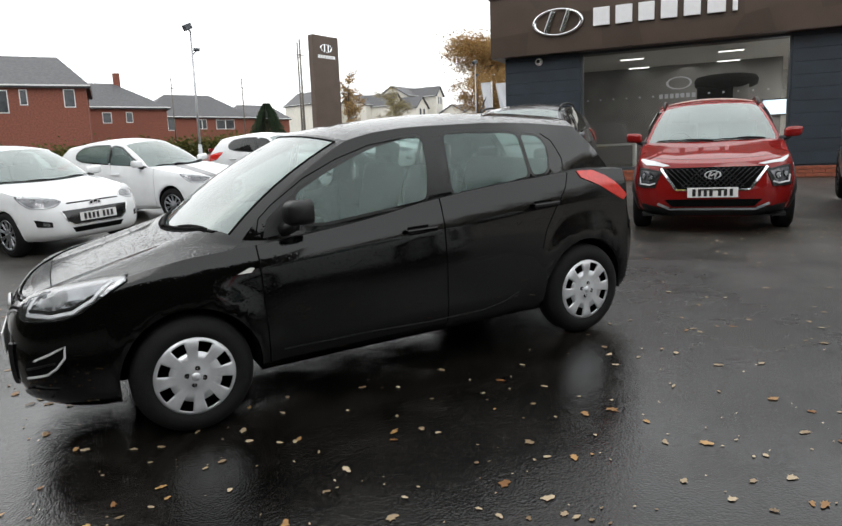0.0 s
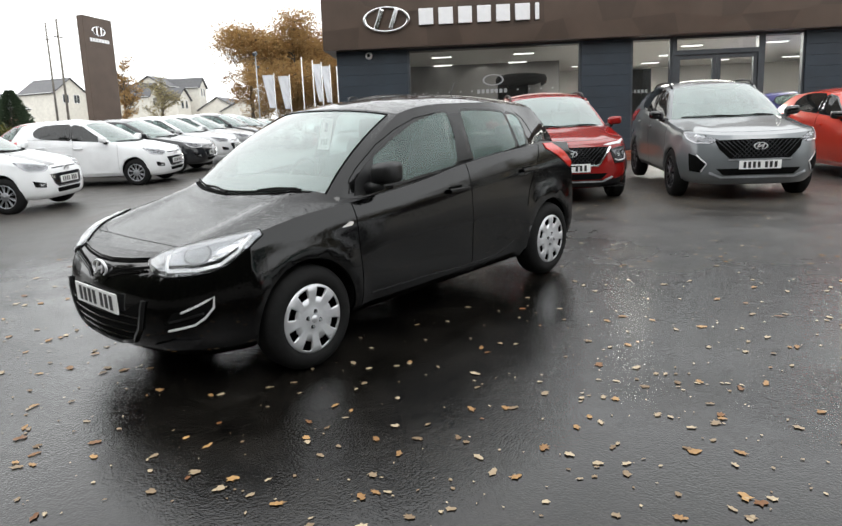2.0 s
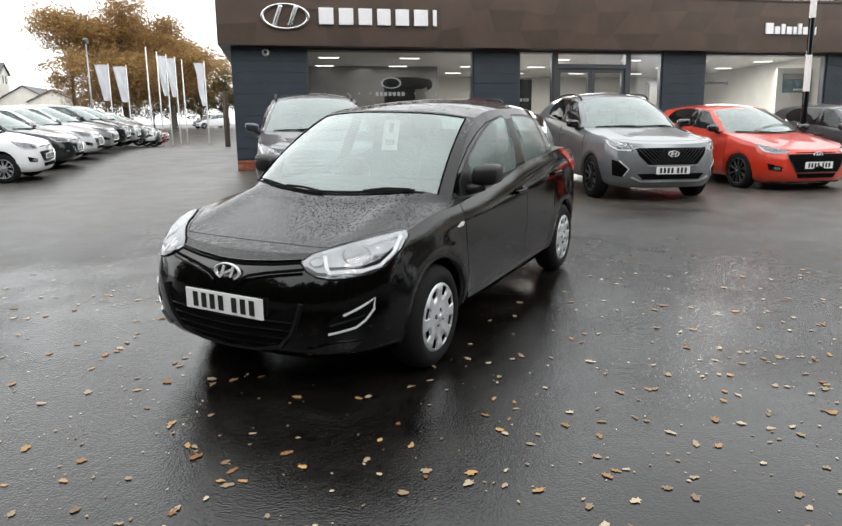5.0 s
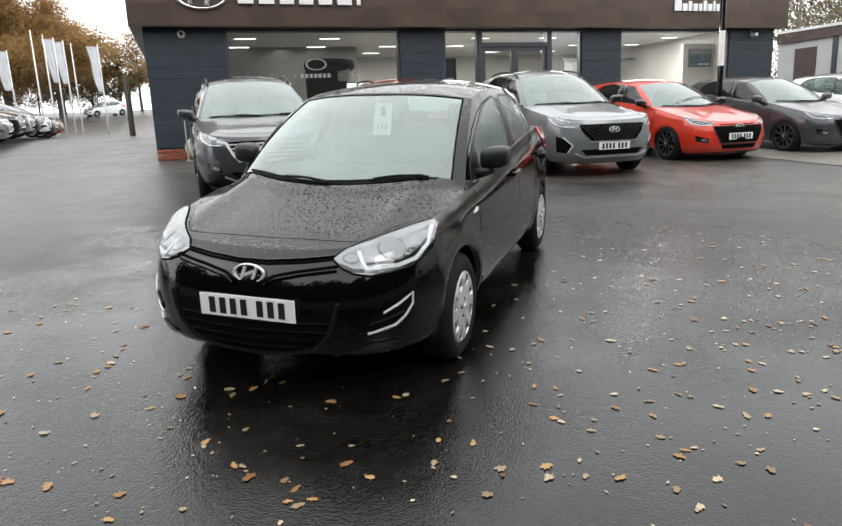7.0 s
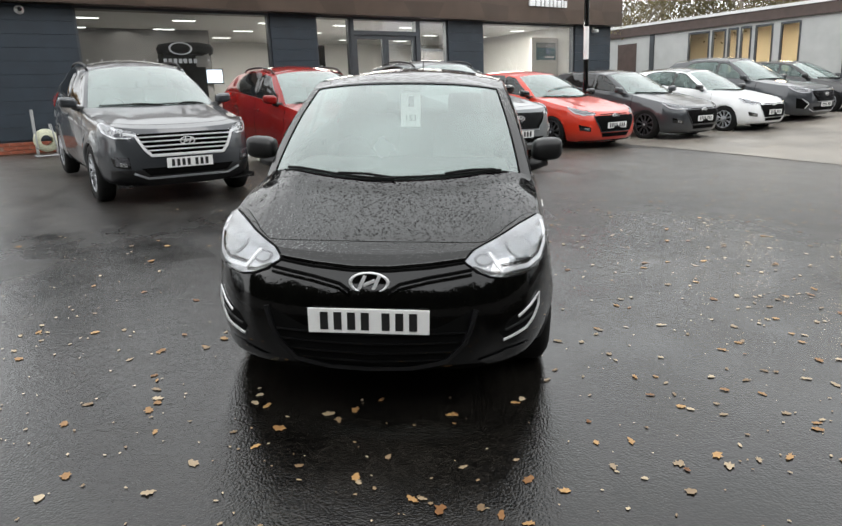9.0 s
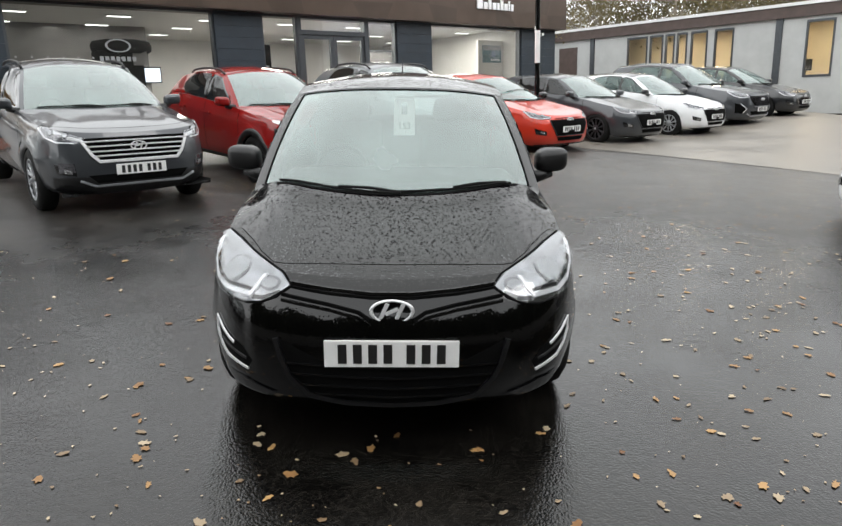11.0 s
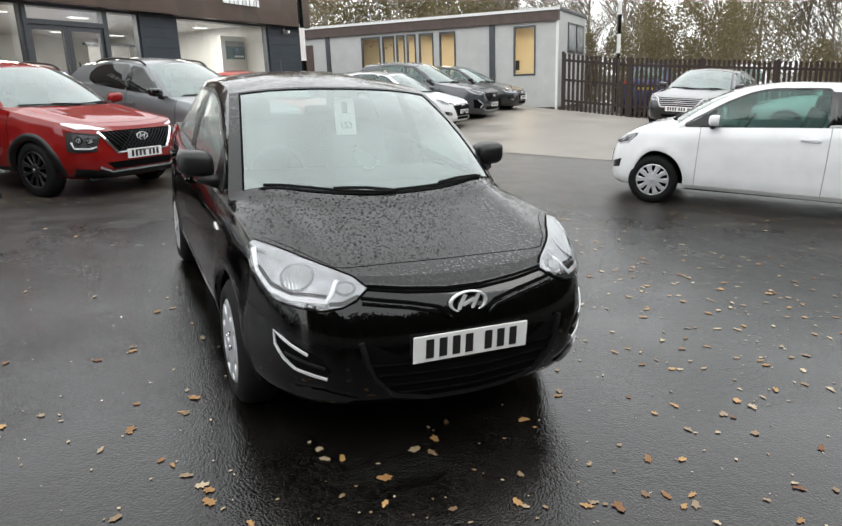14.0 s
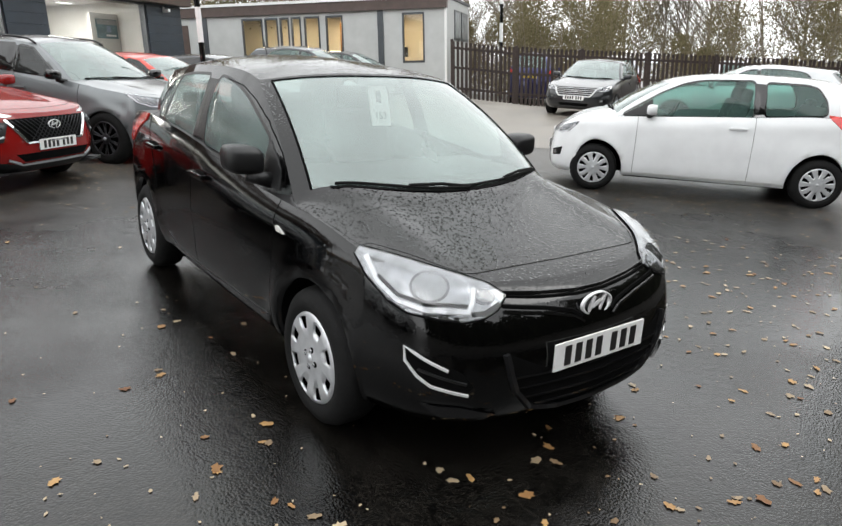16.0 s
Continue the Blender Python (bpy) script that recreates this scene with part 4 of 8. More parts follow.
    for hx in (1.2625, -1.2625):
        for sgn in (1, -1):
            nseg = 26
            a0, a1 = math.radians(-9), math.radians(189)
            wide = 0.080 if cladding else 0.016
            bm = bmesh.new()
            rows = []
            prev_y = 0.80
            for k in range(nseg + 1):
                a = a0 + (a1 - a0) * k / nseg
                row = []
                for rr in (Ra - 0.006, Ra + 0.004, Ra + wide, Ra + wide + 0.006):
                    px, pz = float(mx(hx + rr * math.cos(a))), float(mz(max(0.16, 0.30 + rr * math.sin(a))))
                    pq = (float(mx(hx + (Ra + 0.03) * math.cos(a))), float(mz(max(0.22, 0.30 + (Ra + 0.03) * math.sin(a)))))
                    hit, *_ = bvh.ray_cast(Vector((px, 1.4 * sgn, pz)), Vector((0, -sgn, 0)), 1.0)
                    if hit is None or abs(hit.y) < 0.55:
                        hit, *_ = bvh.ray_cast(Vector((pq[0], 1.4 * sgn, pq[1])), Vector((0, -sgn, 0)), 1.0)
                    y = abs(hit.y) if hit is not None and abs(hit.y) > 0.55 else prev_y
                    prev_y = y
                    row.append([px, y, pz])
                ys = max(r[1] for r in row[1:3])
                yo = [ys - 0.03, ys + (0.012 if cladding else -0.001), row[2][1] + (0.010 if cladding else -0.002), row[3][1] - 0.006]
                rows.append([bm.verts.new((r[0], sgn * y, r[2])) for r, y in zip(row, yo)] + [bm.verts.new((row[0][0], sgn * 0.50 * ws_, row[0][2]))])
            for r0, r1 in zip(rows[:-1], rows[1:]):
                for j in range(3):
                    bm.faces.new((r0[j], r0[j + 1], r1[j + 1], r1[j]))
            lb = bmesh.new()
            lrows = [[lb.verts.new(r[0].co), lb.verts.new(r[4].co)] for r in rows]
            for r0, r1 in zip(lrows[:-1], lrows[1:]):
                lb.faces.new((r0[0], r0[1], r1[1], r1[0]))
            lb.faces.new([r[1] for r in lrows])
            for r in rows:
                bm.verts.remove(r[4])
            bmesh.ops.recalc_face_normals(bm, faces=bm.faces)
            part("wheel_arch", bm, arch_mat, e, smooth=True)
            part("arch_liner", lb, M_DARK, e)
            wheel(e, float(mx(hx)), sgn * (W - 0.115), R, rim, wheel_style, sgn)
    # --- lamps, grille, plate, badge
    T = lambda x, y, z: (float(mx(x)), y * ws_, float(mz(z)))
    for s in (1, -1):
        o_h = (0.75, 0.55 * s, 0.40)
        if suv and face == "split":
            slim = [T(1.99, 0.44 * s, 0.800), T(1.86, 0.66 * s, 0.835), T(1.70, 0.765 * s, 0.875), T(1.72, 0.77 * s, 0.855), T(1.86, 0.70 * s, 0.808), T(1.97, 0.50 * s, 0.785)]
            part("daytime_lamp", decal(bvh, slim, o_h), M_LAMPWHITE, e)
            blk = [T(2.02, 0.53 * s, 0.735), T(1.93, 0.74 * s, 0.765), T(1.8, 0.80 * s, 0.765), T(1.8, 0.80 * s, 0.545), T(1.93, 0.78 * s, 0.545), T(2.02, 0.60 * s, 0.545)]
            part("lamp_surround", decal(bvh, blk, (0.75, 0.6 * s, 0.1), 0.012), M_PLASTIC, e)
            hl = [T(2.02, 0.565 * s, 0.715), T(1.93, 0.73 * s, 0.74), T(1.84, 0.765 * s, 0.735), T(1.86, 0.76 * s, 0.60), T(2.0, 0.64 * s, 0.585)]
            lamp = part("headlamp", decal(bvh, hl, (0.75, 0.6 * s, 0.1), 0.020), M_LAMPDARK, e)
            lamp_discs(bvh, lamp, [T(1.97, 0.635 * s, 0.665), T(1.90, 0.715 * s, 0.675)], 0.040, (0.75, 0.6 * s, 0.1), 0.026)
            part("light_bar", ribbon(bvh, [T(2.0, 0.575 * s, 0.60), T(1.97, 0.64 * s, 0.575), T(1.88, 0.765 * s, 0.585), T(1.86, 0.785 * s, 0.66)], (0.75, 0.6 * s, 0.1), 0.020, 0.026), M_LAMPWHITE, lamp)
        else:
            if hero or face == "hatch":
                hl = [T(1.95, 0.40 * s, 0.727), T(1.886, 0.436 * s, 0.758), T(1.828, 0.493 * s, 0.777), T(1.744, 0.567 * s, 0.799), T(1.608, 0.655 * s, 0.822), T(1.492, 0.735 * s, 0.838), T(1.50, 0.765 * s, 0.815), T(1.60, 0.775 * s, 0.760),
                      T(1.727, 0.76 * s, 0.70), T(1.81, 0.735 * s, 0.677), T(1.89, 0.655 * s, 0.660), T(1.943, 0.575 * s, 0.653), T(1.965, 0.508 * s, 0.664), T(1.968, 0.453 * s, 0.686)]
            elif suv:
                hl = [T(1.98, 0.45 * s, 0.765), T(1.84, 0.64 * s, 0.825), T(1.60, 0.745 * s, 0.885), T(1.58, 0.78 * s, 0.86), T(1.74, 0.785 * s, 0.790), T(1.88, 0.70 * s, 0.735), T(1.98, 0.55 * s, 0.722)]
            else:
                hl = [T(1.98, 0.45 * s, 0.735), T(1.84, 0.65 * s, 0.785), T(1.55, 0.755 * s, 0.83), T(1.58, 0.765 * s, 0.795), T(1.76, 0.765 * s, 0.725), T(1.90, 0.67 * s, 0.69), T(1.99, 0.50 * s, 0.695)]
            lamp = part("headlamp", decal(bvh, hl, o_h, 0.004), M_LAMPBASE if hero else M_LAMPDARK, e)
            if hero:
                # two ribbed reflectors and a white light guide under a clear lens
                oh = Vector(o_h).normalized()
                e1 = oh.cross(Vector((0, 0, 1))).normalized()
                e2 = e1.cross(oh).normalized()
                for cx, cy, cz, ru, rv in ((1.80, 0.635, 0.752, 0.072, 0.060), (1.915, 0.475, 0.722, 0.040, 0.030)):
                    c0 = Vector(T(cx, cy * s, cz))
                    disc = [c0 + e1 * ru * math.cos(2 * math.pi * k / 20) + e2 * rv * math.sin(2 * math.pi * k / 20) for k in range(20)]
                    bowl = part("bezel", decal(bvh, disc, o_h, 0.007), M_LAMPDARK, lamp)
                    disc = [c0 + e1 * (ru - 0.009) * math.cos(2 * math.pi * k / 20) + e2 * (rv - 0.009) * math.sin(2 * math.pi * k / 20) for k in range(20)]
                    part("reflector", decal(bvh, disc, o_h, 0.010), M_LAMPRIB, lamp)
                guide = [T(1.555, 0.752 * s, 0.822), T(1.66, 0.765 * s, 0.755), T(1.76, 0.745 * s, 0.708), T(1.845, 0.68 * s, 0.685), T(1.935, 0.563 * s, 0.684), T(1.928, 0.539 * s, 0.714), T(1.885, 0.503 * s, 0.752)]
                part("light_guide", ribbon(bvh, guide, o_h, 0.022, 0.010), M_LAMPWHITE, lamp)
                part("inner_shade", ribbon(bvh, [p_ + Vector((0, 0, 0.024)) for p_ in map(Vector, guide[1:5])], o_h, 0.016, 0.0095), M_DARK, lamp)
                part("inner_shade", ribbon(bvh, [T(1.965, 0.440 * s, 0.705), T(1.955, 0.500 * s, 0.675), T(1.935, 0.545 * s, 0.672)], o_h, 0.020, 0.0095), M_DARK, lamp)
                part("lamp_edge", ribbon(bvh, [Vector(p) for p in hl] + [Vector(hl[0])], o_h, 0.012, 0.006), M_DARK, lamp)
                part("lens", decal(bvh, hl, o_h, 0.017), M_LENS, lamp)
            else:
                mid_ = sum((Vector(q) for q in hl), Vector()) / len(hl)
                tip_, root_ = Vector(hl[0]), Vector(hl[len(hl) // 2])
                upper = [Vector(p).lerp(mid_, 0.2) for p in hl[:3]] + [mid_.lerp(root_, 0.5), mid_, mid_.lerp(tip_, 0.4)]
                part("reflector", decal(bvh, upper, o_h, 0.008), M_LAMPBASE, lamp)
                lamp_discs(bvh, lamp, [mid_.lerp(tip_, 0.35), mid_.lerp(root_, 0.25)], 0.036, o_h, 0.010)
                low_ = [Vector(p).lerp(mid_, 0.10) for p in hl[len(hl) // 2:]]
                part("light_bar", ribbon(bvh, low_, o_h, 0.014, 0.010), M_LAMPWHITE, lamp)
                if fine < 0.09:
                    part("lens", decal(bvh, hl, o_h, 0.016), M_LENS, lamp)
        # tail lamp
        tlp = [T(-1.27, 0.78 * s, 1.092), T(-1.45, 0.77 * s, 1.078), T(-1.66, 0.70 * s, 1.0), T(-1.76, 0.62 * s, 0.90), T(-1.70, 0.74 * s, 0.86), T(-1.50, 0.80 * s, 0.895), T(-1.41, 0.80 * s, 0.95), T(-1.31, 0.80 * s, 1.04)]
        if hero:
            tlp = [T(-1.25, 0.78 * s, 1.088), T(-1.38, 0.77 * s, 1.082), T(-1.47, 0.76 * s, 1.035), T(-1.54, 0.75 * s, 0.98), T(-1.61, 0.70 * s, 0.875), T(-1.585, 0.72 * s, 0.845), T(-1.515, 0.78 * s, 0.91), T(-1.41, 0.79 * s, 0.978), T(-1.27, 0.79 * s, 1.042)]
        part("tail_lamp", decal(bvh, tlp, (-0.45, 0.85 * s, 0.15), 0.008), M_TAIL, e)
    X_ = (1, 0, 0.12)
    def strip(name, pts, w, m_, out=X_, off=0.008, height=0.006):
        return part(name, ribbon(bvh, pts, out, w, off, height=height), m_, e)
    if hero:
        half = [(0.455, 0.54), (0.435, 0.46), (0.405, 0.385), (0.33, 0.303), (0.18, 0.266), (0.0, 0.257)]
        lo = [T(2, y, z) for y, z in half] + [T(2, -y, z) for y, z in half[-2::-1]] + [T(2, -0.28, 0.45), T(2, 0, 0.43), T(2, 0.28, 0.45)]
        part("lower_grille", decal(bvh, lo, X_, 0.002, depth=0.004), M_DARK, e)
        for z, hw in ((0.305, 0.31), (0.345, 0.36), (0.39, 0.395), (0.435, 0.42)):
            strip("grille_bar", [T(2, -hw, z), T(2, 0, z - 0.012), T(2, hw, z)], 0.013, M_GLOSSBLACK, off=0.010)
        rim_l = [T(2, y, z - 0.006) for y, z in half] + [T(2, -y, z - 0.006) for y, z in half[-2::-1]]
        strip("grille_surround", rim_l, 0.024, M_SATIN, off=0.020, height=0.020)
        # two dark slots sweep from the lamps down to the badge
        strip("nose_slot", [T(2, -0.41, 0.726), T(2, -0.25, 0.705), T(2, -0.08, 0.691), T(2, 0.08, 0.691), T(2, 0.25, 0.705), T(2, 0.41, 0.726)], 0.017, M_DARK, off=0.004)
        strip("bonnet_lip", [T(2, -0.41, 0.742), T(2, -0.25, 0.722), T(2, -0.08, 0.708), T(2, 0.08, 0.708), T(2, 0.25, 0.722), T(2, 0.41, 0.742)], 0.016, body_mat, off=0.010)
        for s in (1, -1):
            strip("nose_slot", [T(2, 0.435 * s, 0.698), T(2, 0.25 * s, 0.667), T(2, 0.13 * s, 0.640), T(2, 0.085 * s, 0.612)], 0.018, M_DARK, off=0.004)
            strip("bumper_lip", [T(2, 0.435 * s, 0.681), T(2, 0.25 * s, 0.650), T(2, 0.13 * s, 0.621), T(2, 0.085 * s, 0.594)], 0.014, body_mat, off=0.010)
        for s in (1, -1):
            o_f = (0.8, 0.6 * s, 0)
            fg = [T(1.86, 0.76 * s, 0.545), T(1.97, 0.60 * s, 0.475), T(1.99, 0.56 * s, 0.42), T(1.97, 0.58 * s, 0.385), T(1.90, 0.70 * s, 0.42), T(1.85, 0.765 * s, 0.48)]
            part("fog_recess", decal(bvh, fg, o_f, 0.002, depth=0.003), M_DARK, e)
            strip("fog_trim", [T(1.94, 0.64 * s, 0.480), T(1.88, 0.70 * s, 0.512), T(1.82, 0.750 * s, 0.548), T(1.825, 0.748 * s, 0.495), T(1.86, 0.72 * s, 0.445), T(1.90, 0.685 * s, 0.412), T(1.98, 0.574 * s, 0.385)], 0.012, M_TRIM, o_f, 0.010)
            strip("fog_bar", [T(1.98, 0.585 * s, 0.43), T(1.88, 0.73 * s, 0.47)], 0.012, M_PLASTIC, o_f, 0.008)
            wedge = [T(2.0, 0.455 * s, 0.298), T(1.96, 0.59 * s, 0.338), T(1.88, 0.71 * s, 0.335), T(1.92, 0.66 * s, 0.285), T(1.98, 0.51 * s, 0.270)]
            part("lower_lip", decal(bvh, wedge, o_f, 0.014), M_GLOSSBLACK, e)
            # highlight along the sill, laid on as a paler satin strip
            strip("sill_highlight", [T(0.80, 0.8 * s, 0.340), T(0.27, 0.8 * s, 0.332), T(-0.07, 0.8 * s, 0.312), T(-0.45, 0.8 * s, 0.312), T(-0.60, 0.8 * s, 0.338), T(-0.72, 0.8 * s, 0.385)], 0.008, M_SATIN, (0, s, 0), 0.004)
            for line in ([(0.87, 0.96), (0.842, 1.045), (0.765, 1.11), (0.57, 1.236), (0.37, 1.325), (0.16, 1.390), (-0.05, 1.412)],
                         [(-1.08, 1.385), (-1.15, 1.33), (-1.185, 1.20), (-1.165, 1.09), (-1.12, 0.99), (-1.02, 0.86), (-0.94, 0.74), (-0.90, 0.62)]):
                strip("shut_line", [(x, 0.8 * s, z) for x, z in line], 0.006, M_DARK, (0, s, 0.25), 0.0025, 0.002)
            # side repeater
            rp = [T(0.995, 0.8 * s, 0.775), T(0.93, 0.8 * s, 0.800), T(0.91, 0.8 * s, 0.795), T(0.93, 0.8 * s, 0.775)]
            part("side_repeater", decal(bvh, rp, (0, s, 0), 0.008), M_AMBER, e)
    else:
        # grille: hexagon with bars or mesh, lower intake, fog lamps
        if face == "hex_bars":
            gr = [T(2, -0.52, 0.772), T(2, 0.52, 0.772), T(2, 0.47, 0.66), T(2, 0.385, 0.535), T(2, -0.385, 0.535), T(2, -0.47, 0.66)]
            part("grille", decal(bvh, gr, X_, 0.006), M_DARK, e)
            for z, hw in ((0.738, 0.49), (0.690, 0.47), (0.642, 0.45), (0.594, 0.42)):
                strip("grille_bar", [T(2, -hw, z), T(2, hw, z)], 0.016, M_TRIM, off=0.018)
            strip("grille_frame", [T(2, -0.60, 0.785), T(2, -0.50, 0.755), T(2, -0.43, 0.61), T(2, -0.37, 0.535), T(2, 0.37, 0.535), T(2, 0.43, 0.61), T(2, 0.50, 0.755), T(2, 0.60, 0.785)], 0.034, M_TRIM, off=0.016)
            if suv:
                part("lower_bumper", decal(bvh, [T(2, -0.74, 0.40), T(2, -0.5, 0.385), T(2, 0.5, 0.385), T(2, 0.74, 0.40), T(2, 0.72, 0.215), T(2, -0.72, 0.215)], X_, 0.004), M_PLASTIC, e)
        elif face in ("hex_mesh", "split"):
            gr = [T(2, -0.50, 0.765), T(2, 0.50, 0.765), T(2, 0.46, 0.66), T(2, 0.34, 0.525), T(2, -0.34, 0.525), T(2, -0.46, 0.66)]
            part("grille", decal(bvh, gr, X_, 0.006), M_DARK, e)
            n = 9
            for k in range(-n, n + 1):
                for sg in (1, -1):
                    y1, y2 = k * 0.052, k * 0.052 + sg * 0.20
                    a, b = (y1, 0.752), (y2, 0.54)
                    lim1, lim2 = 0.47, 0.35
                    if abs(a[0]) < lim1 and abs(b[0]) < lim2:
                        strip("grille_mesh", [T(2, a[0], a[1]), T(2, b[0], b[1])], 0.008, M_ALLOYDARK, off=0.012)
            edge_m = M_CHROME if face == "split" else M_ALLOY
            if face == "split":
                strip("grille_frame", [T(2, -0.52, 0.765), T(2, -0.36, 0.52)], 0.034, edge_m, off=0.014)
                strip("grille_frame", [T(2, 0.52, 0.765), T(2, 0.36, 0.52)], 0.034, edge_m, off=0.014)
            strip("grille_frame", [T(2, -0.36, 0.512), T(2, 0.36, 0.512)], 0.026, edge_m, off=0.014)
        else:
            gr = [T(2, -0.46, 0.60), T(2, 0.46, 0.60), T(2, 0.42, 0.47), T(2, 0.34, 0.40), T(2, -0.34, 0.40), T(2, -0.42, 0.47)]
            part("grille", decal(bvh, gr, X_, 0.006), M_GLOSSBLACK, e)
            strip("upper_slot", [T(2, -0.36, 0.695), T(2, 0.36, 0.695)], 0.022, M_DARK, off=0.006)
            if face == "sport":
                gr = [T(2, -0.50, 0.675), T(2, 0.50, 0.675), T(2, 0.485, 0.58), T(2, 0.38, 0.385), T(2, -0.38, 0.385), T(2, -0.485, 0.58)]
                part("grille_mesh", decal(bvh, gr, X_, 0.010), M_DARK, e)
                strip("grille_frame", [T(2, -0.50, 0.672), T(2, -0.485, 0.58), T(2, -0.37, 0.382), T(2, 0.37, 0.382), T(2, 0.485, 0.58), T(2, 0.50, 0.672)], 0.016, M_ALLOYDARK, off=0.016)
                strip("splitter", [T(2, -0.66, 0.245), T(2, -0.4, 0.232), T(2, 0.4, 0.232), T(2, 0.66, 0.245)], 0.03, M_GLOSSBLACK, off=0.016)
            if face == "hatch":
                strip("grille_frame", [T(2, -0.46, 0.60), T(2, -0.40, 0.44), T(2, -0.32, 0.39), T(2, 0.32, 0.39), T(2, 0.40, 0.44), T(2, 0.46, 0.60)], 0.014, M_CHROME, off=0.012)
        if face == "split":
            part("lower_bumper", decal(bvh, [T(2, -0.72, 0.36), T(2, -0.5, 0.30), T(2, 0.5, 0.30), T(2, 0.72, 0.36), T(2, 0.70, 0.215), T(2, -0.70, 0.215)], X_, 0.010), M_PLASTIC, e)
        low = [T(2, -0.48, 0.40), T(2, 0.48, 0.40), T(2, 0.40, 0.315), T(2, -0.40, 0.315)] if suv else [T(2, -0.36, 0.36), T(2, 0.36, 0.36), T(2, 0.32, 0.29), T(2, -0.32, 0.29)]
        part("lower_intake", decal(bvh, low, X_, 0.006), M_DARK, e)
        if suv:
            strip("skid_trim", [T(2, -0.55, 0.35), T(2, -0.42, 0.285), T(2, 0.42, 0.285), T(2, 0.55, 0.35)], 0.03, M_ALLOY, off=0.014)
        for s in (1, -1):
            o_f = (0.8, 0.6 * s, 0)
            if face != "split":
                fg = [T(1.86, 0.75 * s, 0.52), T(1.98, 0.57 * s, 0.47), T(1.98, 0.57 * s, 0.40), T(1.88, 0.73 * s, 0.42)]
                if face == "hex_mesh":
                    fg = [T(1.84, 0.79 * s, 0.60), T(1.93, 0.68 * s, 0.56), T(1.99, 0.585 * s, 0.47), T(1.96, 0.65 * s, 0.35), T(1.86, 0.78 * s, 0.36)]
                fr_ = part("fog_recess", decal(bvh, fg, o_f, 0.006), M_DARK if face == "hex_mesh" else M_GLOSSBLACK, e)
                if face == "hex_mesh":
                    strip("corner_trim", [T(1.91, 0.70 * s, 0.585), T(1.99, 0.585 * s, 0.47), T(1.96, 0.65 * s, 0.36)], 0.018, M_TRIM, o_f, 0.014)
                    continue
                if suv:
                    part("lamp_unit", decal(bvh, [T(1.90, 0.72 * s, 0.535), T(1.98, 0.58 * s, 0.53), T(1.98, 0.57 * s, 0.44), T(1.90, 0.71 * s, 0.43)], o_f, 0.010), M_LAMPDARK, fr_)
                fg2 = [T(1.93, 0.67 * s, 0.475), T(1.97, 0.60 * s, 0.46), T(1.97, 0.60 * s, 0.42), T(1.93, 0.67 * s, 0.43)]
                part("fog_lamp", decal(bvh, fg2, o_f, 0.012), M_LAMP, fr_)
    if stripe:
        for y1, y2 in ((-0.40, -0.16),):
            band = [T(1.95, y1, 0.74), T(1.95, y2, 0.74), T(0.92, y2, 0.95), T(0.92, y1, 0.95)]
            part("bonnet_stripe", decal(bvh, band, (0.15, 0, 1), 0.004, 0.08, 0.003), stripe, e)
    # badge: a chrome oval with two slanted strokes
    bz = 0.652 if hero else (0.688 if suv else 0.66)
    hit, *_ = bvh.ray_cast(Vector(T(2.6, 0, bz)), Vector((-1, 0, 0)), 2)
    if hit is not None:
        bx_ = hit.x
        v, f = [], []
        nb = 32
        for k in range(nb):
            a = 2 * math.pi * k / nb
            for rr, dx in ((1.0, 0.004), (0.97, 0.016), (0.86, 0.016), (0.82, 0.004)):
                v.append((bx_ + dx - 0.05 * (0.047 * rr * math.sin(a)), 0.088 * rr * math.cos(a), float(mz(bz)) + 0.047 * rr * math.sin(a)))
        for k in range(nb):
            for j in range(3):
                f.append((4 * k + j, 4 * k + j + 1, 4 * ((k + 1) % nb) + j + 1, 4 * ((k + 1) % nb) + j))
        badge = pydata("badge", v, f, M_TRIM, e)
        for s in (1, -1):
            part("badge_stroke", box(bx_ + 0.010, s * 0.031, float(mz(bz)), 0.010, 0.016, 0.072, 0.003, Matrix.Rotation(radians(-24), 4, "X")), M_TRIM, badge)
        part("badge_stroke", box(bx_ + 0.010, 0, float(mz(bz)), 0.009, 0.056, 0.015, 0.003, Matrix.Rotation(radians(24), 4, "X")), M_TRIM, badge)
        v, f = [], []
        for k in range(nb):
            a = 2 * math.pi * k / nb
            v.append((bx_ + 0.004, 0.080 * math.cos(a), float(mz(bz)) + 0.043 * math.sin(a)))
        pydata("badge_field", v, [tuple(range(nb))], M_GLOSSBLACK, badge)
    # number plate with plain bars
    pz = 0.495 if hero else (0.49 if suv and face == "split" else (0.455 if suv else 0.50))
    pzz = float(mz(pz)) if not hero else 0.495
    hit, *_ = bvh.ray_cast(Vector((4, 0, pzz)), Vector((-1, 0, 0)), 4)
    px_ = (hit.x if hit is not None else xf) + 0.006
    if plate_front:
        pl = part("number_plate", box(px_, 0, pzz, 0.008, 0.52, 0.111, 0.003), M_PLATE, e)
        yy = -0.190
        for k in range(7):
            if k == 4:
                yy += 0.030
            part("plate_bar", box(px_ + 0.0052, yy, pzz, 0.002, 0.034, 0.079, 0), M_PLATEBAR, pl)
            yy += 0.0585
    hit, *_ = bvh.ray_cast(Vector((-4, 0, float(mz(0.78)))), Vector((1, 0, 0)), 4)
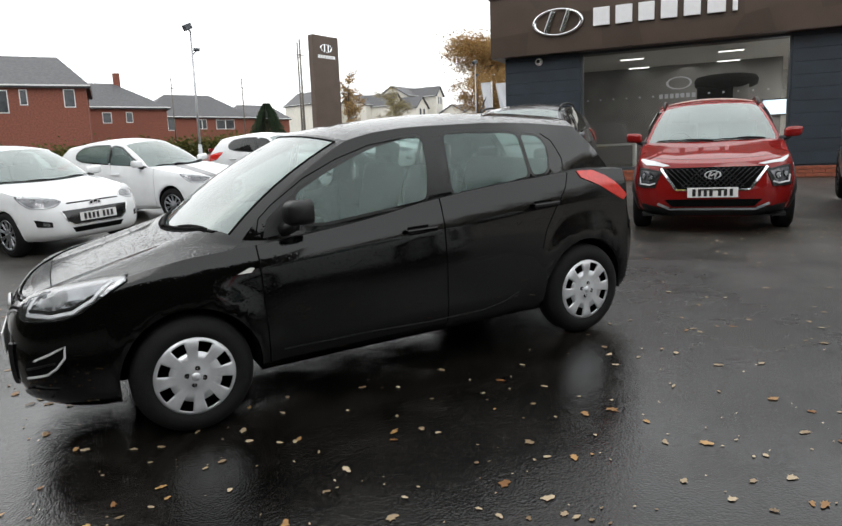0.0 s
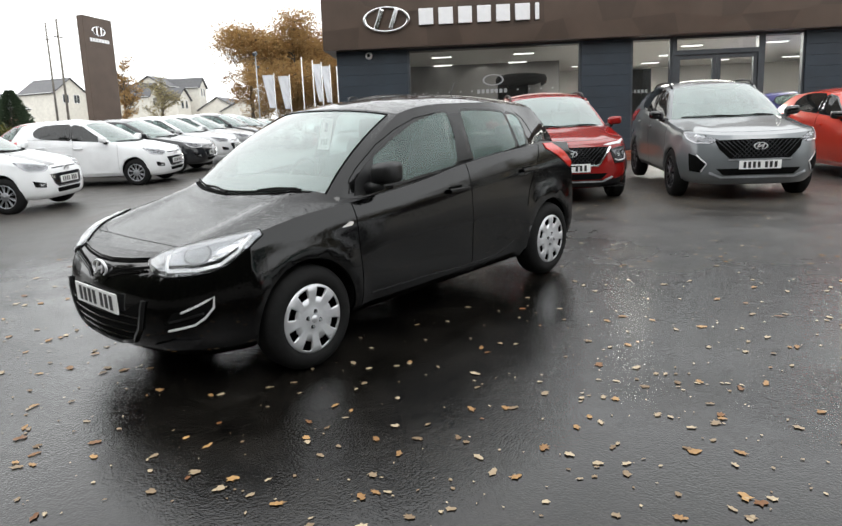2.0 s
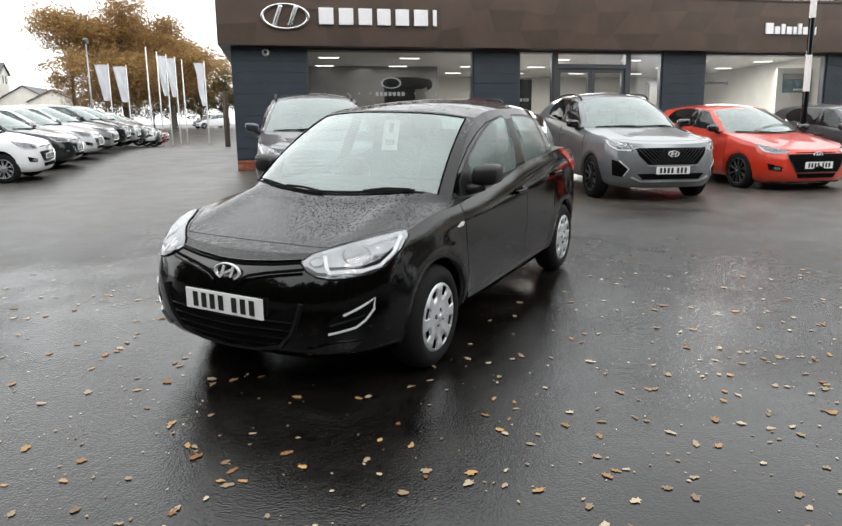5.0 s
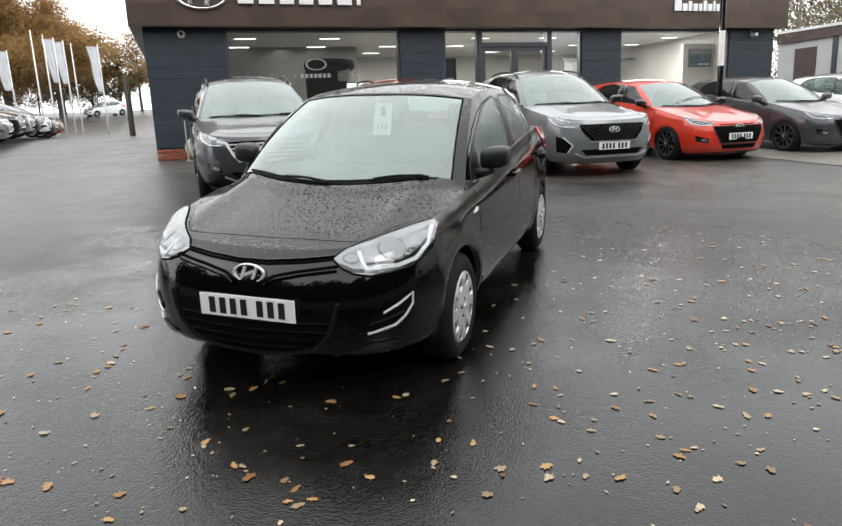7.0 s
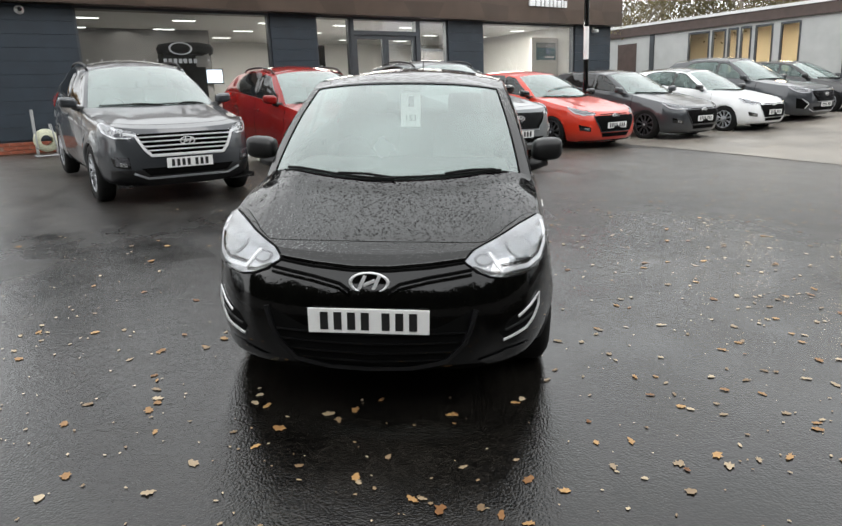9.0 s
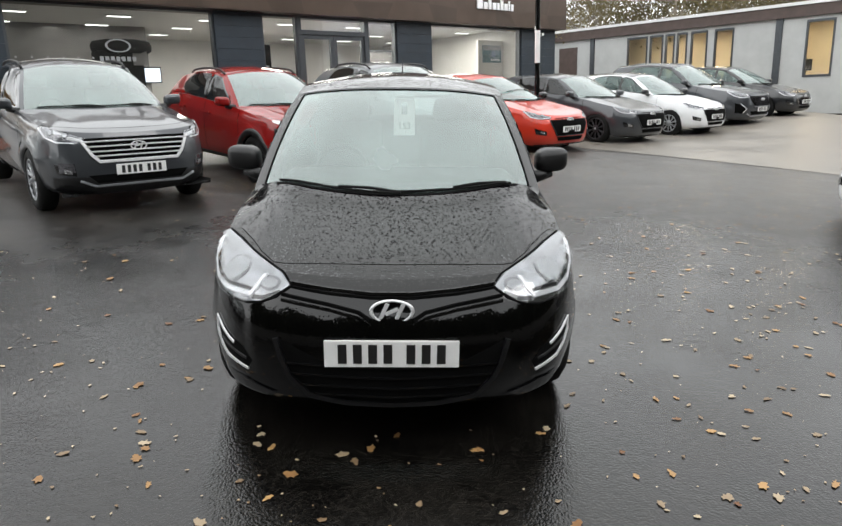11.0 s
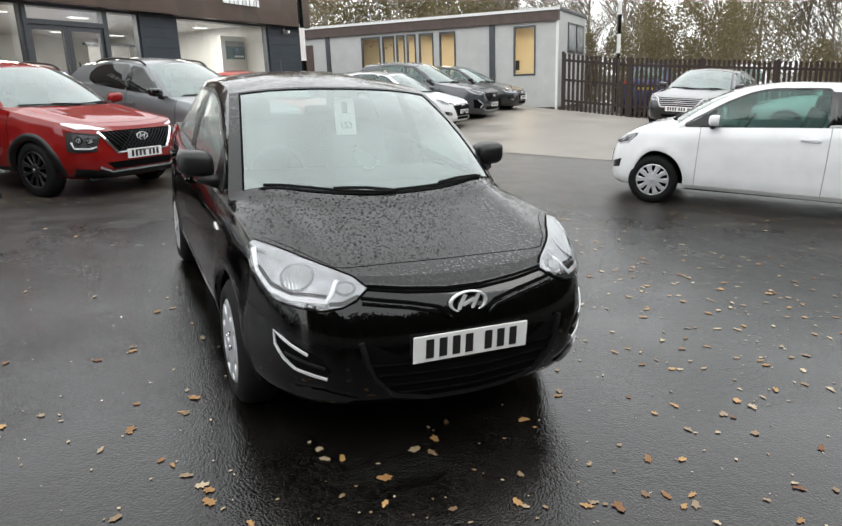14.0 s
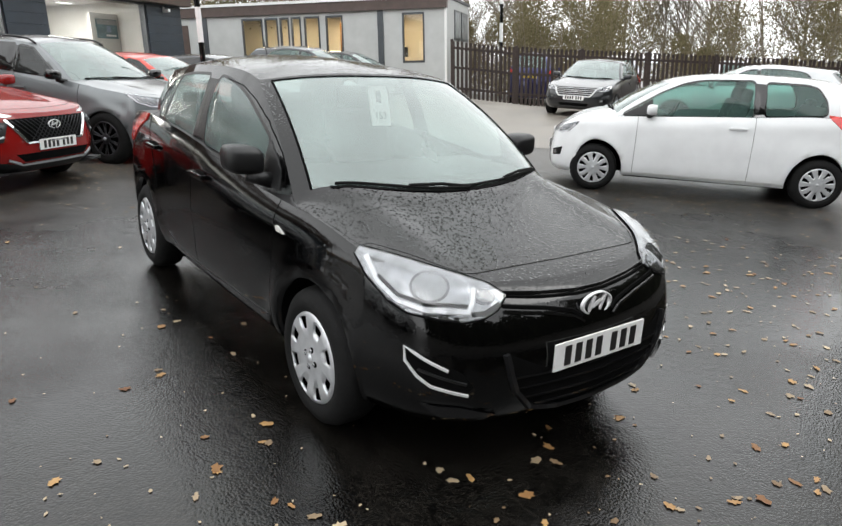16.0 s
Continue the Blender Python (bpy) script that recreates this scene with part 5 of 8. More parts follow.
    if hit is not None:
        pl = part("rear_plate", box(hit.x - 0.006, 0, float(mz(0.78)), 0.008, 0.52, 0.111, 0.003), M_PLATEYEL, e)
    # --- mirrors, handles, wipers
    for s in (1, -1):
        bm = bmesh.new()
        bmesh.ops.create_uvsphere(bm, u_segments=20, v_segments=12, radius=1)
        for v in bm.verts:
            c = v.co
            sx = (0.066 if hero else 0.075) if c.x > 0 else (0.075 if hero else 0.05)
            p = Vector((math.copysign(abs(c.x) ** 0.7, c.x) * sx, math.copysign(abs(c.y) ** 0.55, c.y) * (0.088 if hero else 0.104), math.copysign(abs(c.z) ** 0.55, c.z) * (0.070 if c.z > 0 else 0.058)))
            if c.x < -0.2:
                p.x = -0.065 if hero else -0.04
            p.z += 0.012 * (c.y * s)
            v.co = p
        bmesh.ops.translate(bm, vec=T(0.60 + ws * 0.4 + (0.075 if hero else 0) + (0.05 if three_door else 0), (0.864 if hero else 0.895) * s, 1.035 + (0.012 if hero else 0)), verts=bm.verts)
        if hero:
            sail = [T(0.64, 0.8 * s, 0.945), T(0.64, 0.8 * s, 1.135), T(0.72, 0.8 * s, 1.085), T(0.80, 0.8 * s, 1.02), T(0.835, 0.8 * s, 0.93)]
            part("mirror_sail", decal(bvh, sail, (0, s, 0), 0.006), M_PLASTIC, e)
        if three_door:
            sail = [T(0.62, 0.8 * s, 0.962), T(0.66, 0.8 * s, 1.16), T(0.80, 0.8 * s, 1.065), T(0.99, 0.8 * s, 0.955)]
            part("mirror_sail", decal(bvh, sail, (0, s, 0), 0.014), M_PLASTIC, e)
        mir = part("door_mirror", bm, mirror_mat, e, smooth=True)
        mo_ = ws * 0.4 + (0.085 if hero else 0) + (0.05 if three_door else 0)
        arm = bar(T(0.64 + mo_, 0.735 * s, 0.955), T(0.605 + mo_, 0.86 * s, 0.985), 0.040, 0.028, 12)
        part("mirror_arm", arm, M_PLASTIC, mir, smooth=True)
        for hx in ((-0.04, -0.93) if not three_door else (-0.32,)):
            hz = 0.865 + (-0.04 - hx) * 0.05
            hit, *_ = bvh.ray_cast(Vector((float(mx(hx)), 1.5 * s, float(mz(hz)))), Vector((0, -s, 0)), 1.5)
            if hit is not None:
                b1 = box(float(mx(hx)), hit.y + s * 0.026, float(mz(hz)), 0.20, 0.018, 0.028, 0.008)
                hd = part("door_handle", b1, handle_mat, e)
                part("handle_recess", box(float(mx(hx)) + 0.01, hit.y - s * 0.002, float(mz(hz)), 0.13, 0.010, 0.050, 0.004), M_DARK if hero else body_mat, hd)
                for dx in (-0.085, 0.085):
                    part("handle_mount", box(float(mx(hx)) + dx, hit.y + s * 0.012, float(mz(hz)), 0.028, 0.024, 0.026, 0.004), handle_mat, hd)
    # cowl and wipers
    def on_screen(x, y):
        hit, *_ = bvh.ray_cast(Vector((x, y, 3)), Vector((0, 0, -1)), 3)
        return hit if hit is not None else Vector((x, y, 1))
    cow = [on_screen(float(mx(ws_x + 0.01 - ws_b * (abs(y) / yb) ** 2.2)) , y * ws_) for y in np.linspace(-0.62, 0.62, 15)]
    strip_bm = bmesh.new()
    cr = []
    for p in cow:
        cr.append([strip_bm.verts.new(p + Vector(q)) for q in ((0.022, 0, 0.001), (0.010, 0, 0.003), (-0.012, 0, 0.004), (-0.02, 0, -0.006))])
    for a, b in zip(cr[:-1], cr[1:]):
        for j in range(3):
            strip_bm.faces.new((a[j], a[j + 1], b[j + 1], b[j]))
    bmesh.ops.recalc_face_normals(strip_bm, faces=strip_bm.faces)
    part("scuttle", strip_bm, M_DARK, e, smooth=True)
    for y1, y2 in ((0.58, -0.02), (0.02, -0.60)):
        pts = []
        for k in range(9):
            y = (y1 + (y2 - y1) * k / 8) * ws_
            xx = float(mx(ws_x + 0.022 - 0.022 * k / 8 - ws_b * (abs(y) / yb / ws_) ** 2.2))
            pts.append(on_screen(xx - (0.0 if hero else 0.012) - 0.012 * math.sin(math.pi * k / 8), y) + Vector((0.0, 0, 0.012)))
        wp = part("wiper", tube(pts, 0.0065, 6), M_RUBBER, e)
        mid = pts[4]
        yp = y1 * ws_ * 0.95
        piv = on_screen(float(mx(ws_x + 0.01 - ws_b * (abs(yp) / yb / ws_) ** 2.2)), yp) + Vector((0.008, 0, 0.014))
        part("wiper_arm", tube([piv, (piv + mid) / 2 + Vector((0.0, 0, 0.012)), mid + Vector((0, 0, 0.008))], 0.0075, 6), M_RUBBER, wp)
    if rails:
        for s in (1, -1):
            pts = []
            for k in range(11):
                x = 0.0 - 1.15 * k / 10
                hit, *_ = bvh.ray_cast(Vector((float(mx(x)), s * 0.56 * ws_, 3)), Vector((0, 0, -1)), 3)
                if hit is not None:
                    up_ = 0.038 * min(1, 3 * math.sin(math.pi * (k + 0.3) / 10.6))
                    pts.append(hit + Vector((0, 0, up_)))
            part("roof_rail", tube(pts, 0.016, 8), M_PLASTIC if rails == "dark" else M_ALLOY, e, smooth=True)
    if spoiler or hero:
        part("antenna", bar(T(-1.0, 0, 1.46), T(-1.08, 0, 1.60), 0.006, 0.003, 8), M_PLASTIC, e)
    if interior:
        for s in (1, -1):
            seat = part("front_seat", box(mx(-0.05), s * 0.36 * ws_, mz(0.62), 0.50, 0.46, 0.16, 0.05), M_SEAT, e, smooth=True)
            part("seat_back", box(mx(-0.33), s * 0.36 * ws_, mz(0.90), 0.14, 0.46, 0.58, 0.06, Matrix.Rotation(radians(-16), 4, "Y")), M_SEAT, seat, smooth=True)
            part("headrest", box(mx(-0.43), s * 0.36 * ws_, mz(1.245), 0.10, 0.26, 0.17, 0.045, Matrix.Rotation(radians(-10), 4, "Y")), M_SEAT, seat, smooth=True)
        seat = part("rear_seat", box(mx(-1.0), 0, mz(0.66), 0.45, 1.15 * ws_, 0.16, 0.05), M_SEAT, e, smooth=True)
        part("seat_back", box(mx(-1.24), 0, mz(0.90), 0.14, 1.15 * ws_, 0.52, 0.05, Matrix.Rotation(radians(-18), 4, "Y")), M_SEAT, seat, smooth=True)
        for y in (-0.38, 0.38):
            part("headrest", box(mx(-1.33), y * ws_, mz(1.17), 0.09, 0.26, 0.11, 0.04), M_SEAT, seat, smooth=True)
        part("dashboard", box(mx(0.62) + (0.12 if hero else 0), 0, mz(0.88), 0.62 if hero else 0.40, 1.28 * ws_, 0.20, 0.06), M_PLASTIC, e, smooth=True)
        bm = bmesh.new()
        v, f = lathe([(0.165 + 0.016 * math.cos(a), 0.016 * math.sin(a)) for a in np.linspace(0, 2 * math.pi, 9)], steps=28)
        st = pydata("steering_wheel", v, f, M_PLASTIC, e)
        st.matrix_local = pose(float(mx(0.34)), -0.36 * ws_, float(mz(0.93)), 0, 0, 90) @ pose(0, 0, 0, -28, 0, 0)
        part("cabin_tub", box(mx(-0.35), 0, mz(0.55), mx(0.75) - mx(-1.35), 1.3 * ws_, 0.05, 0.01), M_DARK, e)
        part("load_cover", box(mx(-1.52), 0, mz(1.0), 0.42, 1.05 * ws_, 0.03, 0.008), M_SEAT, e)
    return e

# ---- ground ----
def asphalt():
    m = bpy.data.materials.new("wet_asphalt")
    m.use_nodes = True
    nt = m.node_tree
    b = nt.nodes["Principled BSDF"]
    tc = nt.nodes.new("ShaderNodeTexCoord")
    def noise_node(scale, detail=4, rough=0.55):
        n = nt.nodes.new("ShaderNodeTexNoise")
        n.inputs["Scale"].default_value, n.inputs["Detail"].default_value, n.inputs["Roughness"].default_value = scale, detail, rough
        nt.links.new(tc.outputs["Object"], n.inputs["Vector"])
        return n
    def ramp(src, p0, p1, c0, c1):
        r = nt.nodes.new("ShaderNodeMapRange")
        r.inputs[1].default_value, r.inputs[2].default_value, r.inputs[3].default_value, r.inputs[4].default_value = p0, p1, c0, c1
        nt.links.new(src, r.inputs[0])
        return r
    pool = noise_node(0.55, 5, 0.6)
    grain = noise_node(60, 5, 0.7)
    patch = noise_node(2.2, 6, 0.65)
    stones = nt.nodes.new("ShaderNodeTexVoronoi")
    stones.inputs["Scale"].default_value = 95
    nt.links.new(tc.outputs["Object"], stones.inputs["Vector"])
    sep = nt.nodes.new("ShaderNodeSeparateColor")
    nt.links.new(stones.outputs["Color"], sep.inputs[0])
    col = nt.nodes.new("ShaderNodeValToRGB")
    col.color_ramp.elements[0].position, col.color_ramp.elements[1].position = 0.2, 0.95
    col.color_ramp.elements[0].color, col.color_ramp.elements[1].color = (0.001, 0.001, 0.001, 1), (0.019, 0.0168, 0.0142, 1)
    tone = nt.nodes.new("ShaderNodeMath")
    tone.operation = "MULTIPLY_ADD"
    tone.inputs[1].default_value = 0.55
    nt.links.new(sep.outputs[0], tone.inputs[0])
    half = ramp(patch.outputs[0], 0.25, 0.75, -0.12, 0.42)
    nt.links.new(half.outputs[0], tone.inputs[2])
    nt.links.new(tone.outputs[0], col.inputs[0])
    wet = ramp(pool.outputs[0], 0.38, 0.60, 1.0, 0.0)
    ro = nt.nodes.new("ShaderNodeMix")
    ro.inputs[2].default_value, ro.inputs[3].default_value = 0.08, 0.04
    nt.links.new(wet.outputs[0], ro.inputs[0])
    r2 = nt.nodes.new("ShaderNodeMath")
    r2.operation = "ADD"
    pr = ramp(patch.outputs[0], 0.32, 0.68, -0.02, 0.10)
    nt.links.new(ro.outputs[0], r2.inputs[0])
    nt.links.new(pr.outputs[0], r2.inputs[1])
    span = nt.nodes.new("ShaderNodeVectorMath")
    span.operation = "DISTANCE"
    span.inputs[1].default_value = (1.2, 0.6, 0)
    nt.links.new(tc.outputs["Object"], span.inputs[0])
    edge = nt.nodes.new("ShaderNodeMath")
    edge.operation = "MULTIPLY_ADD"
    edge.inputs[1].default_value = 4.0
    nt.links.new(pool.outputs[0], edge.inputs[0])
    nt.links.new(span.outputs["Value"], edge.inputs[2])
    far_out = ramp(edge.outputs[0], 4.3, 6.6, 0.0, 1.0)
    # sky sheen of the far yard put into base colour; stays black round the hero
    sheen_mix = nt.nodes.new("ShaderNodeMix")
    sheen_mix.data_type = "RGBA"
    sheen_mix.inputs[7].default_value = (0.12, 0.11, 0.10, 1)
    sheen_share = nt.nodes.new("ShaderNodeMath")
    sheen_share.operation = "MULTIPLY"
    sheen_ramp = ramp(edge.outputs[0], 6.0, 9.6, 0.0, 1.0)
    nt.links.new(sheen_ramp.outputs[0], sheen_share.inputs[0])
    nt.links.new(patch.outputs[0], sheen_share.inputs[1])
    nt.links.new(sheen_share.outputs[0], sheen_mix.inputs[0])
    nt.links.new(col.outputs[0], sheen_mix.inputs[6])
    nt.links.new(sheen_mix.outputs[2], b.inputs["Base Color"])
    r3 = nt.nodes.new("ShaderNodeMath")
    r3.operation = "MULTIPLY_ADD"
    r3.inputs[1].default_value = 0.27
    nt.links.new(far_out.outputs[0], r3.inputs[0])
    nt.links.new(r2.outputs[0], r3.inputs[2])
    nt.links.new(r3.outputs[0], b.inputs["Roughness"])
    bs = nt.nodes.new("ShaderNodeMix")
    bs.inputs[2].default_value, bs.inputs[3].default_value = 0.23, 0.10
    nt.links.new(wet.outputs[0], bs.inputs[0])
    hh = nt.nodes.new("ShaderNodeMath")
    hh.operation = "MULTIPLY_ADD"
    hh.inputs[1].default_value = -1.3
    nt.links.new(stones.outputs["Distance"], hh.inputs[0])
    ripple = noise_node(17, 3, 0.5)
    rr = nt.nodes.new("ShaderNodeMath")
    rr.operation = "MULTIPLY_ADD"
    rr.inputs[1].default_value = 1.6
    nt.links.new(ripple.outputs[0], rr.inputs[0])
    nt.links.new(grain.outputs[0], rr.inputs[2])
    nt.links.new(rr.outputs[0], hh.inputs[2])
    bp = nt.nodes.new("ShaderNodeBump")
    bp.inputs["Distance"].default_value = 0.006
    coarse = nt.nodes.new("ShaderNodeMath")
    coarse.operation = "MULTIPLY_ADD"
    coarse.inputs[1].default_value = 0.10
    nt.links.new(far_out.outputs[0], coarse.inputs[0])
    nt.links.new(bs.outputs[0], coarse.inputs[2])
    nt.links.new(coarse.outputs[0], bp.inputs["Strength"])
    nt.links.new(hh.outputs[0], bp.inputs["Height"])
    nt.links.new(bp.outputs[0], b.inputs["Normal"])
    b.inputs["Specular IOR Level"].default_value = 0.5
    return m


M_ASPHALT = asphalt()
M_CONCRETE = mat("wet_concrete", (0.20, 0.18, 0.155), 0.40, 0, 1.2, 0.25, 0.25, 90, rough_vary=0.14, detail=8)
M_NAVY = mat("navy_cladding", (0.020, 0.030, 0.042), 0.5, 0, 3, 0.15, 0.08, 60)
M_FASCIA = mat("bronze_fascia", (0.085, 0.058, 0.043), 0.42, 0.35, 1.5, 0.12, 0.03, 30)
M_FASCIA2 = mat("bronze_fascia_dark", (0.070, 0.048, 0.036), 0.38, 0.35, 1.5, 0.12, 0.03, 30)
M_BRICK = mat("red_brick", (0.21, 0.070, 0.045), 0.8, 0, 9, 0.3, 0.3, 40)
M_MORTAR = mat("mortar", (0.26, 0.17, 0.13), 0.9, 0, 20, 0.2)
M_PLINTH = mat("plinth_brick", (0.26, 0.07, 0.035), 0.7, 0, 9, 0.3, 0.3, 40)
M_WHITE = mat("white_paint", (0.78, 0.78, 0.77), 0.5, 0, 4, 0.04)
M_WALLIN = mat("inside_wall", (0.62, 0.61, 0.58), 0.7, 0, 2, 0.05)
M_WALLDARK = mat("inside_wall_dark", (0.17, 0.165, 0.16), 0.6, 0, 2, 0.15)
M_TILE = mat("inside_floor", (0.30, 0.29, 0.28), 0.25, 0, 3, 0.08)
M_ALU = mat("dark_aluminium", (0.075, 0.082, 0.09), 0.4, 0.5, 10, 0.1)
M_LETTER = mat("letter_white", (0.86, 0.86, 0.87), 0.3, 0.1, 10, 0.03)
M_GREYMETAL = mat("galvanised", (0.42, 0.43, 0.44), 0.45, 0.7, 8, 0.15)
M_TIMBERPOLE = mat("dark_timber_pole", (0.16, 0.145, 0.125), 0.8, 0, 12, 0.3, 0.2, 60)
M_FENCE = mat("brown_fence", (0.030, 0.018, 0.014), 0.6, 0, 14, 0.35, 0.2, 90)
M_CABIN = mat("cabin_grey", (0.46, 0.47, 0.46), 0.55, 0, 2.5, 0.06, 0.04, 120)
M_CABINTRIM = mat("cabin_brown", (0.075, 0.050, 0.042), 0.5, 0, 5, 0.15)
M_GLASSB = glass("shop_glass", (0.80, 0.83, 0.83), 0.03, (0.5, 0.5, 0.5), 0.01)
M_GLASSCAB = glass("cabin_glass", (0.85, 0.86, 0.84), 0.03, (0.5, 0.5, 0.5), 0.01)
M_PANEL = emitter("ceiling_panel", (1.0, 0.97, 0.92), 3.0)
M_WARM = mat("cabin_inside", (0.78, 0.69, 0.52), 0.7, 0, 2, 0.06)
M_BLUEPOST = mat("poster_blue", (0.09, 0.17, 0.20), 0.4, 0, 4, 0.3)
M_SLATE = mat("roof_slate", (0.085, 0.085, 0.09), 0.55, 0, 5, 0.25, 0.2, 25)
M_CREAM = mat("cream_render", (0.72, 0.69, 0.62), 0.8, 0, 2, 0.08)
M_WINDARK = mat("house_window", (0.06, 0.065, 0.07), 0.08, 0, 3, 0.3)
M_BARK = mat("bark", (0.10, 0.085, 0.07), 0.9, 0, 14, 0.35, 0.4, 40)
M_FLAGPALE = mat("pale_vinyl", (0.30, 0.31, 0.32), 0.6, 0, 6, 0.05)
M_FLAGBLUE = mat("banner_print", (0.18, 0.25, 0.36), 0.7, 0, 6, 0.2)


def leafy(name, a, b, rough=0.6, through_light=0.45):
    m = bpy.data.materials.new(name)
    m.use_nodes = True
    nt = m.node_tree
    bs = nt.nodes["Principled BSDF"]
    g = nt.nodes.new("ShaderNodeNewGeometry")
    r = nt.nodes.new("ShaderNodeValToRGB")
    r.color_ramp.elements[0].color, r.color_ramp.elements[1].color = (*a, 1), (*b, 1)
    nt.links.new(g.outputs["Random Per Island"], r.inputs[0])
    nt.links.new(r.outputs[0], bs.inputs["Base Color"])
    bs.inputs["Roughness"].default_value = rough
    bs.inputs["Specular IOR Level"].default_value = 0.3
    if through_light:
        tr = nt.nodes.new("ShaderNodeBsdfTranslucent")
        mx_ = nt.nodes.new("ShaderNodeMixShader")
        mx_.inputs[0].default_value = through_light
        nt.links.new(r.outputs[0], tr.inputs[0])
        nt.links.new(bs.outputs[0], mx_.inputs[1])
        nt.links.new(tr.outputs[0], mx_.inputs[2])
        nt.links.new(mx_.outputs[0], nt.nodes["Material Output"].inputs[0])
    return m


M_FLAG = leafy("banner_cloth", (0.78, 0.79, 0.81), (0.82, 0.83, 0.85), 0.7, 0.5)
M_AUTUMN = leafy("autumn_leaves", (0.33, 0.20, 0.08), (0.55, 0.38, 0.18))
M_OLIVE = leafy("olive_leaves", (0.14, 0.12, 0.05), (0.30, 0.25, 0.12))
M_CONIFER = leafy("conifer_leaves", (0.04, 0.065, 0.04), (0.09, 0.125, 0.075))
M_PALELEAF = leafy("pale_yellow_leaves", (0.30, 0.25, 0.12), (0.46, 0.40, 0.22))
M_HEDGE = leafy("hedge_leaves", (0.05, 0.06, 0.015), (0.14, 0.13, 0.04))
M_FALLEN = leafy("fallen_leaves", (0.13, 0.05, 0.016), (0.42, 0.25, 0.10), 0.5, 0.0)
M_FALLENPALE = leafy("fallen_pale", (0.15, 0.095, 0.05), (0.46, 0.37, 0.25), 0.5, 0.0)


def axis_steps():
    near = list(np.arange(-24, 24.1, 1.0))
    far = [30, 38, 50, 70, 100, 150, 250, 420, 700]
    return [-v for v in far[:3:-1]] + list(range(-90, -24, 3)) + near + far


gx = axis_steps()
gv = [(x, y, float(ground_z(x, y))) for x in gx for y in gx]
ng = len(gx)
gf = [(i * ng + j, (i + 1) * ng + j, (i + 1) * ng + j + 1, i * ng + j + 1) for i in range(ng - 1) for j in range(ng - 1)]
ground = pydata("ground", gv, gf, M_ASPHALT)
tagged(ground, "dark wet asphalt car yard with puddles and fallen leaves", "ground", kind="structure")

# concrete apron in front of the portable office, laid just over the asphalt
av, af = [], []
na, nb = 90, 16
for i in range(na + 1):
    for j in range(nb + 1):
        s, o = i / na, j / nb
        p0 = Vector((-10.2, 2.4)).lerp(Vector((1.0, 12.6)), s)
        p1 = Vector((-24.0, 9.5)).lerp(Vector((-9.0, 30.0)), s)
        p = p0.lerp(p1, o)
        w = (0.10 * math.sin(9 * s) + 0.09 * math.sin(41 * s + 1) + 0.05 * math.sin(97 * s)) * max(0, 1 - 6 * o)
        av.append((p.x + w * 0.7, p.y + w * 0.7, float(ground_z(p.x + w * 0.7, p.y + w * 0.7)) + 0.008))
for i in range(na):
    for j in range(nb):
        af.append((i * (nb + 1) + j, (i + 1) * (nb + 1) + j, (i + 1) * (nb + 1) + j + 1, i * (nb + 1) + j + 1))
apron = pydata("pavement", av, af, M_CONCRETE)
tagged(apron, "pale wet concrete apron beside the asphalt", "pavement", kind="structure")


# ---- showroom: s along the front, o behind it, z up ----
SHOW = Matrix(((DIRX, NX, 0, NX * 11.07), (DIRY, NY, 0, NY * 11.07), (0, 0, 1, 0.586), (0, 0, 0, 1)))
# s, o -> world; the local axes are left-handed in plan, so boxes are symmetrical and safe


def place(ob, m):
    ob.data.transform(m)
    if m.determinant() < 0:
        ob.data.flip_normals()
    return ob


def sbox(name, s0, s1, o0, o1, z0, z1, material, parent=None, bevel=0.0, label=""):
    ob = part(name, box((s0 + s1) / 2, (o0 + o1) / 2, (z0 + z1) / 2, s1 - s0, o1 - o0, z1 - z0, bevel), material, parent, label)
    return place(ob, SHOW)


def spane(name, s0, s1, o, z0, z1, material, parent, m=None):
    """A single sheet of glass."""
    m = SHOW if m is None else m
    ob = pydata(name, [m @ Vector(p) for p in ((s0, o, z0), (s1, o, z0), (s1, o, z1), (s0, o, z1))], [(0, 1, 2, 3)], material, parent, smooth=False)
    ob.visible_shadow = False
    return ob


def structure(name, label, category):
    return tagged(new(name), label, category, kind="structure")


Z0 = 0.0
show = structure("wall_front", "showroom front of navy cladding piers over a red brick plinth", "wall")
TOPW = 2.78
piers = [(-2.05, -0.38), (3.66, 4.80), (8.72, 9.92), (13.62, 15.25)]
for s0, s1 in piers:
    pier = sbox("pier", s0, s1, 0.03, 0.25, 0.0, TOPW, M_NAVY, show)
    # lapped boards, each proud of the next joint
    z = 0.27
    while z < TOPW - 0.02:
        z1 = min(z + 0.245, TOPW)
        sbox("cladding_board", s0, s1, 0.0, 0.03, z, z1 - 0.005, M_NAVY, pier, 0.003)
        z += 0.245
